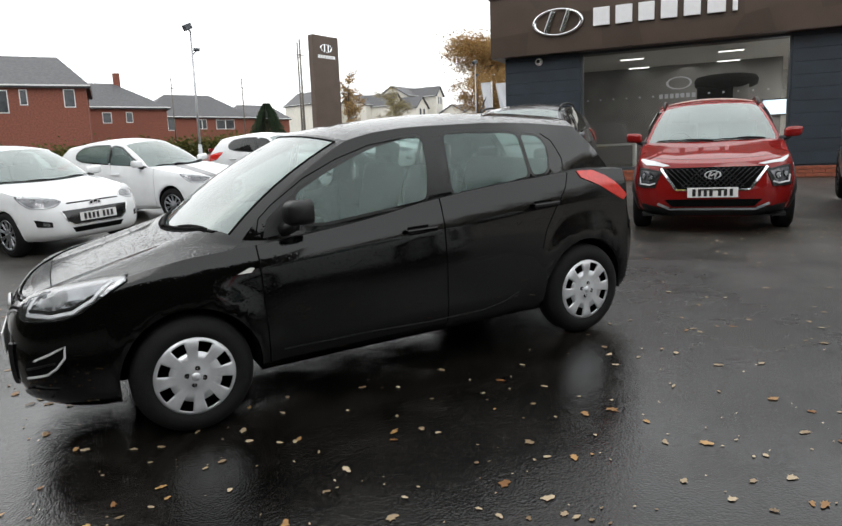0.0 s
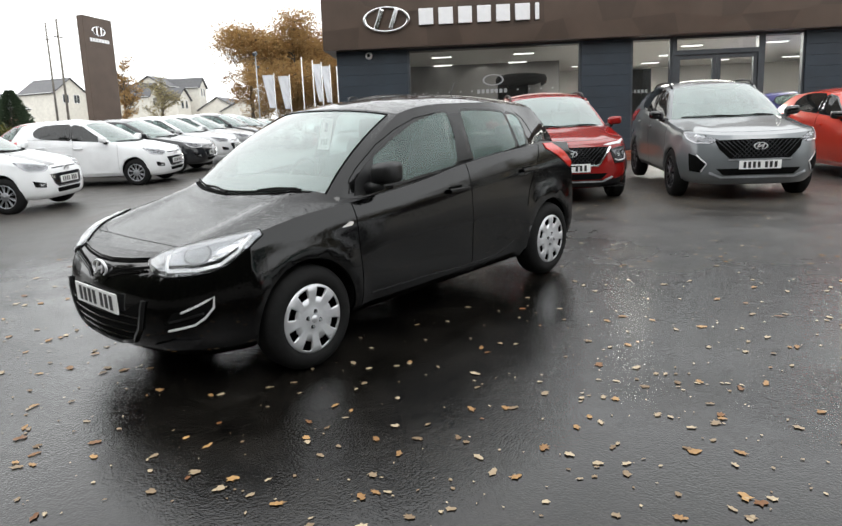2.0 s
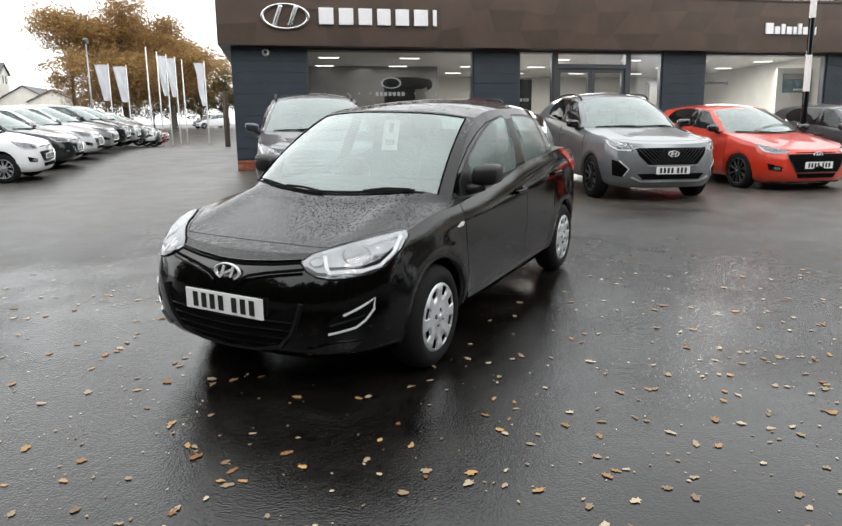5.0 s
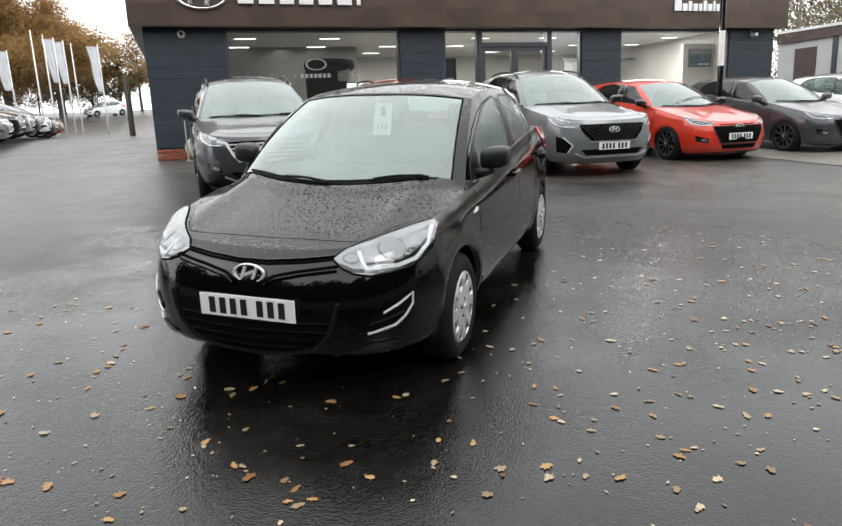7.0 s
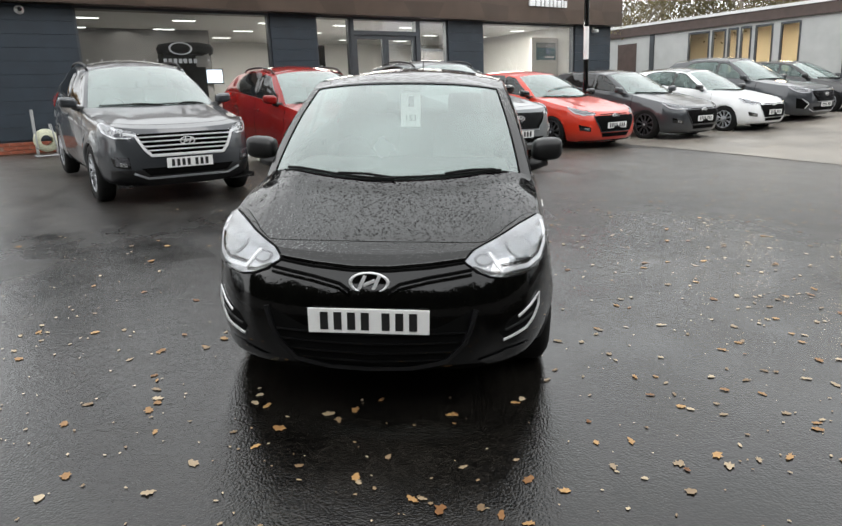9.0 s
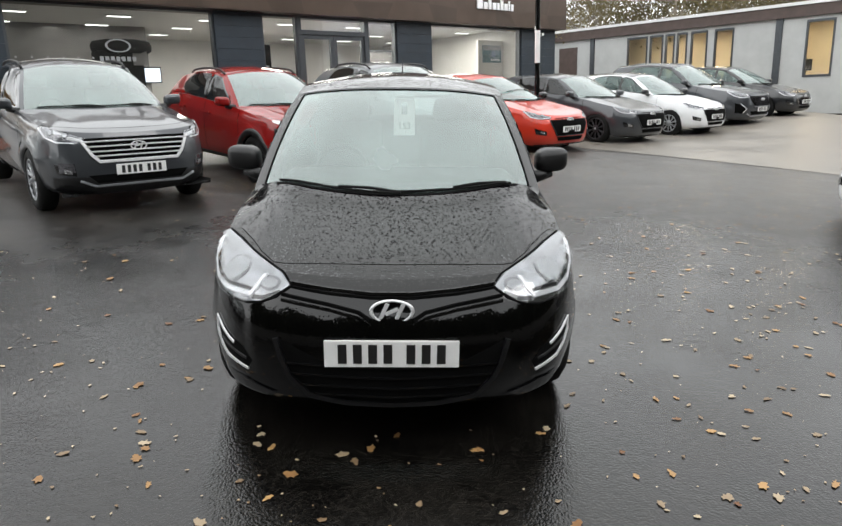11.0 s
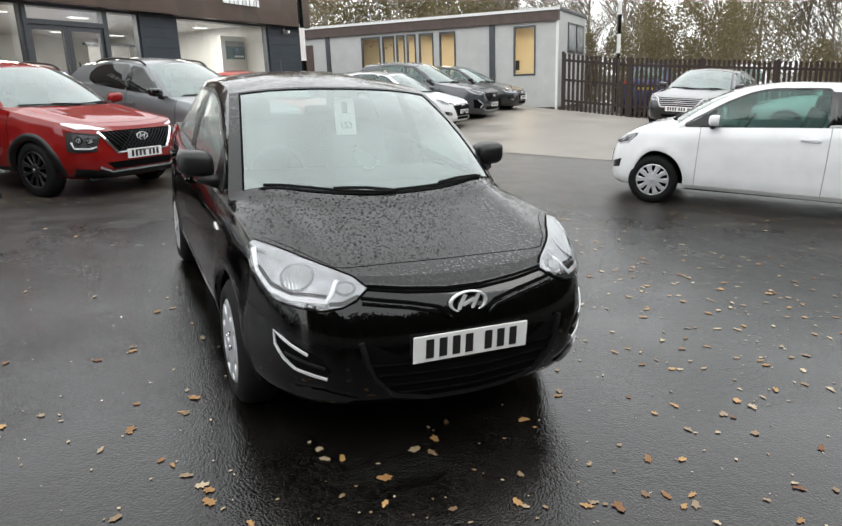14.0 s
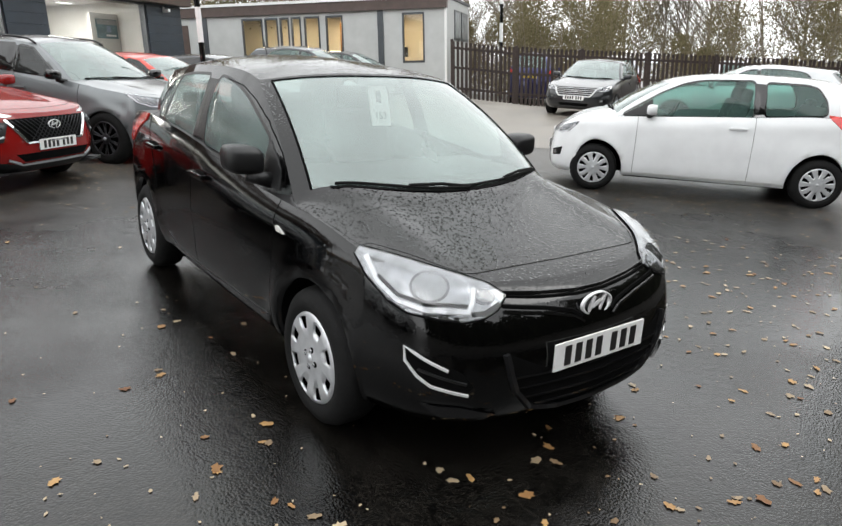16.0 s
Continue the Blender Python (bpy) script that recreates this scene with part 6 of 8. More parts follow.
# brick plinth: courses of single bricks under piers and glazing
plinth = structure("plinth", "low red brick plinth along the showroom front", "wall")
sbox("plinth_core", -2.05, 15.25, 0.0, 0.22, -0.10, 0.235, M_MORTAR, plinth)
brick_me = box(0, 0, 0, 0.213, 0.03, 0.063, 0.004)
bme = bpy.data.meshes.new("brick")
brick_me.to_mesh(bme)
brick_me.free()
bme.materials.append(M_PLINTH)
bme.transform(Matrix(((DIRX, NX, 0, 0), (DIRY, NY, 0, 0), (0, 0, 1, 0), (0, 0, 0, 1))))
bme.flip_normals()
for c in range(3):
    s = -2.05 + 0.11 + (0.11 if c % 2 else 0)
    while s < 15.2:
        if s < 5.7 or s > 7.8:
            ob = new("brick", bme)
            ob.parent = plinth
            ob.matrix_world = Matrix.Translation(SHOW @ Vector((s, -0.008, 0.055 + c * 0.074)))
        s += 0.2235
# fascia with shallow facets
fas = structure("fascia", "dark bronze metal fascia with angular pressed facets over the showroom", "fascia")
sbox("fascia_core", -2.30, 15.45, -0.28, 0.9, TOPW + 0.02, 4.02, M_FASCIA, fas)
random.seed(5)
fv_s = np.linspace(-2.30, 15.45, 23)
rows_z = [TOPW + 0.02, TOPW + 0.43, TOPW + 0.86, 4.02]
fgrid = []
for i, s in enumerate(fv_s):
    for j, z in enumerate(rows_z):
        edge = i in (0, len(fv_s) - 1) or j in (0, 3)
        fgrid.append(((s + (0 if edge else random.uniform(-0.25, 0.25))), -0.285 - (0 if edge else random.uniform(0.0, 0.012)), z + (0 if edge else random.uniform(-0.1, 0.1))))
for i in range(len(fv_s) - 1):
    for j in range(3):
        a, b, c, d = (i * 4 + j, (i + 1) * 4 + j, (i + 1) * 4 + j + 1, i * 4 + j + 1)
        tris = [(0, 1, 2), (0, 2, 3)] if (i + j) % 2 else [(0, 1, 3), (1, 2, 3)]
        ob = pydata("fascia_panel", [SHOW @ Vector(fgrid[k]) for k in (a, b, c, d)], tris, M_FASCIA if (i + j) % 3 else M_FASCIA2, fas, smooth=False)
sbox("soffit", -2.30, 15.45, -0.28, 0.05, TOPW - 0.0, TOPW + 0.018, M_FASCIA2, fas)
sbox("coping", -2.33, 15.48, -0.32, 0.95, 4.02, 4.06, M_FASCIA2, fas)
# side and back walls, roof
sw = structure("wall_side", "plain navy clad side wall of the showroom", "wall")
sbox("side_panel", -2.05, -1.85, 0.25, 14.0, 0.0, 3.2, M_NAVY, sw)
sbox("side_panel", 15.05, 15.25, 0.25, 14.0, 0.0, 3.2, M_NAVY, sw)
sbox("side_fascia", -2.30, -2.06, 0.9, 14.0, TOPW + 0.02, 3.7, M_FASCIA2, sw)
bw = structure("wall_back", "plain pale back wall inside the showroom", "wall")
sbox("back_panel", -1.85, 15.05, 9.0, 9.2, 0.0, 3.3, M_WALLIN, bw)
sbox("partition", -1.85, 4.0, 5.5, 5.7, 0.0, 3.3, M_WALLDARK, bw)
sbox("lining", 14.98, 15.05, 0.25, 9.0, 0.0, 3.3, M_WALLIN, bw)
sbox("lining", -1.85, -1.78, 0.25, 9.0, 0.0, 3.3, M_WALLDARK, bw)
flo = sbox("floor", -1.85, 15.05, 0.25, 9.0, 0.0, 0.12, M_TILE)
tagged(flo, "grey tiled showroom floor", "floor", kind="structure")
ceil = sbox("ceiling", -1.85, 15.05, 0.25, 9.0, 2.98, 3.08, M_WALLIN)
tagged(ceil, "pale showroom ceiling", "ceiling", kind="structure")
roofb = sbox("roof", -2.05, 15.25, 0.9, 14.0, 3.3, 3.4, M_SLATE)
tagged(roofb, "flat showroom roof", "roof", kind="structure")
# glazing
def glazing(name, s0, s1, z0, z1, label, mullions=(), door=False, transom=None):
    w = structure(name, label, "window")
    for a, b in ((s0, s0 + 0.05), (s1 - 0.05, s1)):
        sbox("window_frame", a, b, 0.04, 0.16, z0, z1, M_ALU, w)
    sbox("window_frame", s0 + 0.05, s1 - 0.05, 0.04, 0.16, z1 - 0.05, z1, M_ALU, w)
    sbox("window_sill", s0 + 0.05, s1 - 0.05, 0.02, 0.18, z0, z0 + 0.06, M_ALU, w)
    edges = [s0 + 0.05] + list(mullions) + [s1 - 0.05]
    for m_ in mullions:
        sbox("mullion", m_ - 0.025, m_ + 0.025, 0.05, 0.15, z0 + 0.06, z1 - 0.05, M_ALU, w)
    for a, b in zip(edges[:-1], edges[1:]):
        spane("pane", a, b, 0.10, z0 + 0.06, z1 - 0.05, M_GLASSB, w)
    return w


glazing("window_1", -0.38, 3.66, 0.25, TOPW, "large dark showroom window in thin aluminium frame")
glazing("window_2", 4.80, 5.74, 0.25, TOPW, "narrow showroom window beside the entrance doors")
glazing("window_3", 7.78, 8.72, 0.25, TOPW, "narrow showroom sidelight beside the entrance doors")
glazing("window_4", 9.92, 13.62, 0.25, TOPW, "large bright showroom window showing lit white interior")
dr = structure("door_1", "glazed double entrance doors in dark aluminium frame", "door")
for a, b in ((5.74, 5.84), (7.68, 7.78)):
    sbox("door_frame", a, b, 0.02, 0.2, 0, TOPW, M_ALU, dr)
sbox("door_frame", 5.84, 7.68, 0.02, 0.2, 2.36, 2.46, M_ALU, dr)
sbox("door_frame", 5.84, 7.68, 0.02, 0.2, TOPW - 0.06, TOPW, M_ALU, dr)
spane("transom_pane", 5.84, 7.68, 0.1, 2.46, TOPW - 0.06, M_GLASSB, dr)
for a, b in ((5.84, 6.755), (6.765, 7.68)):
    leaf = sbox("door_leaf", a, a + 0.09, 0.06, 0.14, 0.12, 2.36, M_ALU, dr)
    sbox("leaf_rail", b - 0.09, b, 0.06, 0.14, 0.12, 2.36, M_ALU, leaf)
    sbox("leaf_rail", a + 0.09, b - 0.09, 0.06, 0.14, 2.26, 2.36, M_ALU, leaf)
    sbox("leaf_rail", a + 0.09, b - 0.09, 0.06, 0.14, 0.12, 0.27, M_ALU, leaf)
    spane("leaf_pane", a + 0.09, b - 0.09, 0.10, 0.27, 2.26, M_GLASSB, leaf)
    hs = b - 0.14 if b < 7 else a + 0.14
    place(part("pull_handle", bar((hs, 0.0, 0.8), (hs, 0.0, 1.6), 0.016), M_CHROME, leaf), SHOW)

# signs: oval ring with two strokes, and plain letter-sized blocks
sign = thing("wall_sign", Matrix(), "white letter-sized blocks beside a chrome oval emblem on the fascia", "sign")
rv, rf = [], []
for k in range(48):
    a = 2 * math.pi * k / 48
    for rr, o in ((1, -0.33), (0.96, -0.37), (0.87, -0.37), (0.84, -0.33)):
        rv.append(SHOW @ Vector((-0.80 + 0.545 * rr * math.cos(a), o, 3.40 + 0.285 * rr * math.sin(a))))
for k in range(48):
    for j in range(3):
        rf.append((4 * k + j, 4 * k + j + 1, 4 * ((k + 1) % 48) + j + 1, 4 * ((k + 1) % 48) + j))
em = pydata("emblem_ring", rv, rf, M_CHROME, sign)
for sgn in (-1, 1):
    ob = part("emblem_stroke", box(0, 0, 0, 0.10, 0.05, 0.46, 0.01), M_CHROME, em)
    ob.data.transform(Matrix.Rotation(radians(20), 4, "Y"))
    ob.data.transform(Matrix.Translation((-0.80 + sgn * 0.17, -0.35, 3.40)))
    place(ob, SHOW)
lw = [0.33, 0.33, 0.31, 0.31, 0.31, 0.33, 0.09]
s = -0.06
for w in lw:
    sbox("letter_block", s, s + w, -0.36, -0.31, 3.24, 3.60, M_LETTER, sign, 0.01)
    s += w + 0.118
sign2 = thing("wall_sign", Matrix(), "small white letter-sized blocks on the showroom fascia", "sign")
s = 11.38
for w, h in ((0.22, 0.27), (0.15, 0.19), (0.11, 0.25), (0.15, 0.19), (0.10, 0.19), (0.11, 0.27), (0.14, 0.19), (0.06, 0.27), (0.10, 0.19)):
    sbox("letter_block", s, s + w, -0.35, -0.31, 3.21, 3.21 + h, M_LETTER, sign2, 0.006)
    s += w + 0.045
# round camera and outside lamp on the cladding
cm = thing("security_camera", Matrix(), "small white dome camera on navy cladding", "camera")
v, f = lathe([(0.0, -0.10), (0.05, -0.09), (0.075, -0.05), (0.085, 0.0)], steps=24)
ob = pydata("housing", v, f, M_WHITE, cm)
place(ob, SHOW @ Matrix.Translation((-1.28, 0.0, 2.66)))
v, f = lathe([(0.0, -0.115), (0.03, -0.105), (0.045, -0.085)], steps=20)
place(pydata("lens", v, f, M_GLOSSBLACK, cm), SHOW @ Matrix.Translation((-1.28, 0.0, 2.66)))
cm2 = thing("security_camera", Matrix(), "small white bullet camera under the fascia", "camera")
place(part("housing", box(14.4, -0.10, 2.62, 0.10, 0.22, 0.09, 0.02), M_WHITE, cm2), SHOW)
place(part("bracket", box(14.4, -0.01, 2.68, 0.05, 0.06, 0.10, 0.01), M_WHITE, cm2), SHOW)

# inside the showroom: ceiling panels, black arch, poster, desks
for i in range(7):
    for j in range(4):
        s, o = 0.1 + i * 2.3, 1.2 + j * 2.0
        lp = thing("ceiling_light", Matrix(), "slim lit rectangular ceiling panel in the showroom", "light", "showroom ceiling lights")
        sbox("frame", s - 0.02, s + 0.57, o - 0.02, o + 0.15, 2.955, 2.985, M_WHITE, lp)
        sbox("diffuser", s, s + 0.55, o, o + 0.13, 2.945, 2.957, M_PANEL, lp)
arch = thing("display_arch", Matrix(), "black display column under a wide rounded cap inside the showroom", "display stand")
bm = box(2.46, 3.1, 1.12, 1.05, 0.55, 2.0, 0.03)
place(part("column", bm, M_DARK, arch), SHOW)
v, f = lathe([(0.0, 0.0), (0.62, 0.0), (0.74, 0.06), (0.76, 0.20), (0.70, 0.29), (0.45, 0.335), (0.0, 0.35)], steps=36)
ob = pydata("cap", [(2.58 + x * 0.94, 3.1 + z * 0.6, 2.06 + y) for x, y, z in v], f, M_DARK, arch)
place(ob, SHOW)
place(part("side_banner", box(2.90, 2.8, 1.95, 0.34, 0.02, 0.34, 0.01), M_WALLDARK, arch), SHOW)
glass_sign = thing("window_sticker", Matrix(), "pale oval emblem and small blocks stuck on the window", "sticker")
rv, rf = [], []
for k in range(36):
    a = 2 * math.pi * k / 36
    for rr, o in ((1, 0.09), (0.97, 0.085), (0.86, 0.085), (0.83, 0.09)):
        rv.append(SHOW @ Vector((1.62 + 0.25 * rr * math.cos(a), o, 2.0 + 0.13 * rr * math.sin(a))))
for k in range(36):
    for j in range(3):
        rf.append((4 * k + j, 4 * k + j + 1, 4 * ((k + 1) % 36) + j + 1, 4 * ((k + 1) % 36) + j))
pydata("emblem_ring", rv, rf, M_FLAGPALE, glass_sign)
for k in range(7):
    sbox("letter_block", 1.24 + k * 0.105, 1.31 + k * 0.105, 0.085, 0.092, 1.70, 1.79, M_FLAGPALE, glass_sign)
for k in range(15):
    dot = sbox("window_dot", -0.25 + k * 0.27, -0.215 + k * 0.27, 0.085, 0.092, 1.74, 1.775, M_FLAGPALE, glass_sign)
scr = thing("wall_screen", Matrix(), "lit pale blue screen on the showroom's inner wall", "screen")
sbox("screen_body", 3.52, 4.28, 5.40, 5.46, 1.45, 1.89, M_GLOSSBLACK, scr)
sbox("screen_face", 3.55, 4.25, 5.394, 5.40, 1.48, 1.86, emitter("screen_light", (0.45, 0.75, 1.0), 1.1), scr)
pos = thing("poster", Matrix(), "pale stand with a teal picture panel behind the showroom window", "poster")
sbox("board", 13.75, 14.95, 2.05, 2.15, 0.12, 2.62, M_WALLIN, pos)
pic = sbox("picture", 13.95, 14.85, 2.02, 2.046, 1.90, 2.46, M_BLUEPOST, pos)
sbox("picture_band", 13.97, 14.83, 2.012, 2.018, 2.30, 2.44, M_FLAGPALE, pic)
sbox("picture_disc", 14.36, 14.54, 2.006, 2.011, 2.08, 2.27, M_FLAGBLUE, pic)
for k in range(5):
    sbox("printed_bar", 14.32 + k * 0.09, 14.38 + k * 0.09, 2.006, 2.011, 1.96, 2.02, M_LETTER, pic)
scn = thing("room_divider", Matrix(), "brown framed partition standing inside the bright showroom", "partition")
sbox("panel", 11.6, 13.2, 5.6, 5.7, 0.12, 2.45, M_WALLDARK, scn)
sbox("rail", 11.5, 14.6, 5.55, 5.72, 2.45, 2.53, M_ALU, scn)
pos2 = thing("poster", Matrix(), "dark glass sticker with oval emblem in narrow window", "poster")
sbox("board", 4.95, 5.6, 1.2, 1.26, 0.3, 2.2, M_GLOSSBLACK, pos2)
for k in range(6):
    sbox("printed_bar", 5.0 + k * 0.09, 5.06 + k * 0.09, 1.18, 1.19, 1.62, 1.70, M_LETTER, pos2)
for s0, o0 in ((6.0, 5.0), (8.5, 4.5), (10.5, 6.5), (-1.0, 3.2), (1.2, 3.6)):
    dk = thing("desk", Matrix(), "white showroom desk with panel legs", "desk", "showroom desks")
    sbox("desktop", s0, s0 + 1.5, o0, o0 + 0.75, 0.80, 0.85, M_WHITE, dk, 0.006)
    sbox("leg", s0 + 0.03, s0 + 0.08, o0 + 0.05, o0 + 0.7, 0.12, 0.80, M_WHITE, dk)
    sbox("leg", s0 + 1.42, s0 + 1.47, o0 + 0.05, o0 + 0.7, 0.12, 0.80, M_WHITE, dk)
for s0 in (2.2, 6.7, 11.8):
    la = new("showroom_lamp", bpy.data.lights.new("showroom_lamp", "AREA"))
    la.data.shape, la.data.size, la.data.size_y, la.data.energy, la.data.color = "RECTANGLE", 3.6 if s0 != 2.2 else 3.0, 4.0, (60 if s0 == 2.2 else (700 if s0 == 6.7 else 450)), (1, 0.95, 0.88)
    p = SHOW @ Vector((s0, 3.2, 2.9))
    la.matrix_world = look(p, p + Vector((0, 0, -1)))

# gabled hall roof behind the showroom
hall = thing("warehouse", Matrix(), "grey gabled warehouse roof standing behind the showroom", "building")
bm = bmesh.new()
prof = [(15.4, 0.0), (15.4, 5.4), (20.7, 6.9), (26.0, 5.4), (26.0, 0.0)]
fr = [bm.verts.new((s, 14.2, z)) for s, z in prof]
bk = [bm.verts.new((s, 26.0, z)) for s, z in prof]
bm.faces.new(fr)
for i in range(4):
    bm.faces.new((fr[i], fr[i + 1], bk[i + 1], bk[i]))
bmesh.ops.recalc_face_normals(bm, faces=bm.faces)
place(part("wall", bm, M_CABIN, hall), SHOW)
for (sa, za), (sb, zb) in (((15.0, 5.35), (20.7, 6.98)), ((20.7, 6.98), (26.4, 5.35))):
    ob = part("roof_verge", bar((sa, 14.1, za), (sb, 14.1, zb), 0.14, 0.14, 6), M_ALU, hall)
    place(ob, SHOW)
place(part("fascia_post", box(19.0, 14.1, 5.7, 0.35, 0.2, 1.4), M_ALU, hall), SHOW)


# ---- cars ----
P_HERO = paint("black_paint_wet", (0.0005, 0.0005, 0.0006), 0.0, 0.3, 1.0, 120.0, (-0.08, 0.54))
P_HERO.node_tree.nodes["Principled BSDF"].inputs["Coat IOR"].default_value = 1.51
P_WHITE = paint("white_car_paint", (0.80, 0.81, 0.82), 0.0, 0.3, 0.12)
P_SILVER = paint("silver_car_paint", (0.50, 0.51, 0.52), 0.5, 0.3, 0.12)
P_GREY = paint("grey_car_paint", (0.045, 0.049, 0.055), 0.35, 0.32, 0.2)
P_MIDGREY = paint("mid_grey_car_paint", (0.155, 0.168, 0.175), 0.3, 0.32, 0.2)
P_DARK = paint("dark_car_paint", (0.012, 0.013, 0.015), 0.1, 0.3, 0.2)
P_RED = paint("red_car_paint", (0.22, 0.009, 0.008), 0.0, 0.3, 0.2)
P_ORANGE = paint("orange_red_car_paint", (0.56, 0.035, 0.014), 0.1, 0.3, 0.2)
P_PURPLE = paint("blue_car_paint", (0.03, 0.03, 0.12), 0.2, 0.3)

HD = 39.0


def from_plate(px, py, heading, xf):
    a = radians(heading)
    return (px - math.cos(a) * xf, py - math.sin(a) * xf)


hero = car("black five-door hatchback beaded with rain, silver wheel covers", (0, 0), 0, P_HERO, fine=0.036, hero=True, wheel_style="cover8", handle_mat=P_HERO, mirror_mat=M_PLASTIC, group="", name="car")
# stock card behind the windscreen
card = thing("price_card", YARD, "white hanging stock card behind the windscreen", "card")
CARD = Matrix.Translation((0.405, 0.03, 1.262)) @ Matrix.Rotation(radians(90), 4, "Z") @ Matrix.Rotation(radians(74), 4, "X")
tag_bm = box(0, -0.045, 0, 0.125, 0.125, 0.003, 0.001)
for q in (-0.040, 0.040):
    join(tag_bm, box(q, 0.055, 0, 0.045, 0.075, 0.003, 0.001))
join(tag_bm, box(0, 0.098, 0, 0.110, 0.024, 0.003, 0.001))
ob = part("card_sheet", tag_bm, M_CARD, card)
ob.data.transform(CARD)
txt = bpy.data.curves.new("card_number", "FONT")
txt.body, txt.size, txt.align_x, txt.align_y = "153", 0.052, "CENTER", "CENTER"
txt.extrude = 0.0006
txt.materials.append(M_INK)
to = new("card_number", txt)
to.parent = card
to.matrix_local = CARD @ Matrix.Translation((0, -0.055, 0.004))

tp = dict(suv=True, xf=2.245, xr=-2.235, fw=1.335, rw=-1.335, W=0.925, R=0.355, rim=0.235, H=1.65, belt=1.10, sill=0.34, chin=0.25, hood_up=0.02, blunt=0.8, upright=0.4, cladding=True, arch_mat=M_PLASTIC, handle_mat=None)
car("dark metallic grey family SUV with chrome barred grille, wet with rain", from_plate(-2.75, -2.82, HD, 2.245), HD, P_GREY, face="hex_bars", rails="dark", fine=0.05, glass_mat=M_GLASSSMOKE, rear_glass=M_GLASSDARK, **{**tp, "arch_mat": None, "cladding": False})
car("mid grey sporty SUV with black mesh grille, wet with rain", from_plate(-5.88, 1.16, HD - 4, 2.245), HD - 4, P_MIDGREY, face="hex_mesh", rails="dark", fine=0.05, glass_mat=M_GLASSSMOKE, rear_glass=M_GLASSDARK, wheel_style="dark5", **{**tp, "arch_mat": None, "cladding": False, "mirror_mat": M_GLOSSBLACK})
car("red compact SUV with black wheel arches and split headlamps", from_plate(-4.62, -0.87, HD + 1, 2.14), HD + 1, P_RED, face="split", rails="dark", fine=0.05, glass_mat=M_GLASSSMOKE, rear_glass=M_GLASSDARK, suv=True, xf=2.14, xr=-2.03, fw=1.30, rw=-1.30, W=0.90, R=0.335, rim=0.225, H=1.56, belt=1.05, sill=0.32, chin=0.24, hood_up=0.01, blunt=0.7, upright=0.2, cladding=True, arch_mat=M_PLASTIC, wheel_style="dark5")
hot = dict(xf=2.19, xr=-2.14, fw=1.325, rw=-1.325, W=0.895, R=0.325, rim=0.235, H=1.45, belt=0.98, sill=0.24, chin=0.16, blunt=0.2, wheel_style="dark5", fine=0.06, glass_mat=M_GLASSSMOKE, rear_glass=M_GLASSDARK)
car("orange red hot hatchback with black grille and dark alloy wheels", from_plate(-8.34, 3.13, HD, 2.19), HD, P_ORANGE, face="sport", mirror_mat=M_GLOSSBLACK, **hot)
car("dark grey hatchback with dark alloy wheels, wet with rain", from_plate(-10.05, 5.30, HD, 2.19), HD, P_GREY, face="sport", **hot)
SMALL = dict(xf=2.06, xr=-1.975, fw=1.285, rw=-1.285, W=0.865, R=0.31, rim=0.21, H=1.474, belt=0.98)
car("white small hatchback with black roof and black grille", from_plate(-11.8, 7.45, HD, 2.06), HD, P_WHITE, face="sport", roof_mat=P_DARK, mirror_mat=P_DARK, fine=0.07, **SMALL)
car("large grey SUV with silver roof rails", from_plate(-13.5, 9.4, HD, 2.4), HD, P_GREY, face="hex_mesh", rails="silver", fine=0.08, suv=True, xf=2.40, xr=-2.37, fw=1.40, rw=-1.40, W=0.945, R=0.36, rim=0.24, H=1.70, belt=1.13, sill=0.34, chin=0.25, hood_up=0.02, blunt=0.8, upright=0.6)
car("black hatchback beside the portable office", from_plate(-15.3, 11.6, HD, 2.2), HD, P_DARK, face="hatch", fine=0.09, xf=2.2, xr=-2.2, fw=1.35, rw=-1.35, W=0.90, R=0.325, rim=0.22, H=1.46, belt=0.98)
# white three-door city car, parked crosswise
car("white three-door city car with silver wheel covers", (-1.42, 6.16), 219, P_WHITE, name="car", face="plain", three_door=True, fine=0.045, xf=1.88, xr=-1.83, fw=1.285, rw=-1.285, W=0.82, R=0.290, rim=0.20, H=1.49, belt=1.0, sill=0.25, chin=0.19, wheel_style="cover10", blunt=0.3, upright=0.8, glass_mat=M_GLASSGREEN, dlo=[("front_side_window", CITY_FRONT), ("rear_side_window", CITY_REAR)])
car("black hatchback parked before the slatted fence", from_plate(-7.9, 11.05, -64, 2.19), -64, P_DARK, face="hex_bars", fine=0.07, xf=2.19, xr=-2.14, fw=1.325, rw=-1.325, W=0.895, R=0.325, rim=0.22, H=1.47, belt=0.98)
car("silver grey hatchback parked behind the white city car", (-4.6, 13.0), 205, P_SILVER, face="plain", fine=0.09, xf=2.2, xr=-2.2, fw=1.35, rw=-1.35, W=0.90, R=0.325, rim=0.22, H=1.47, belt=0.98)

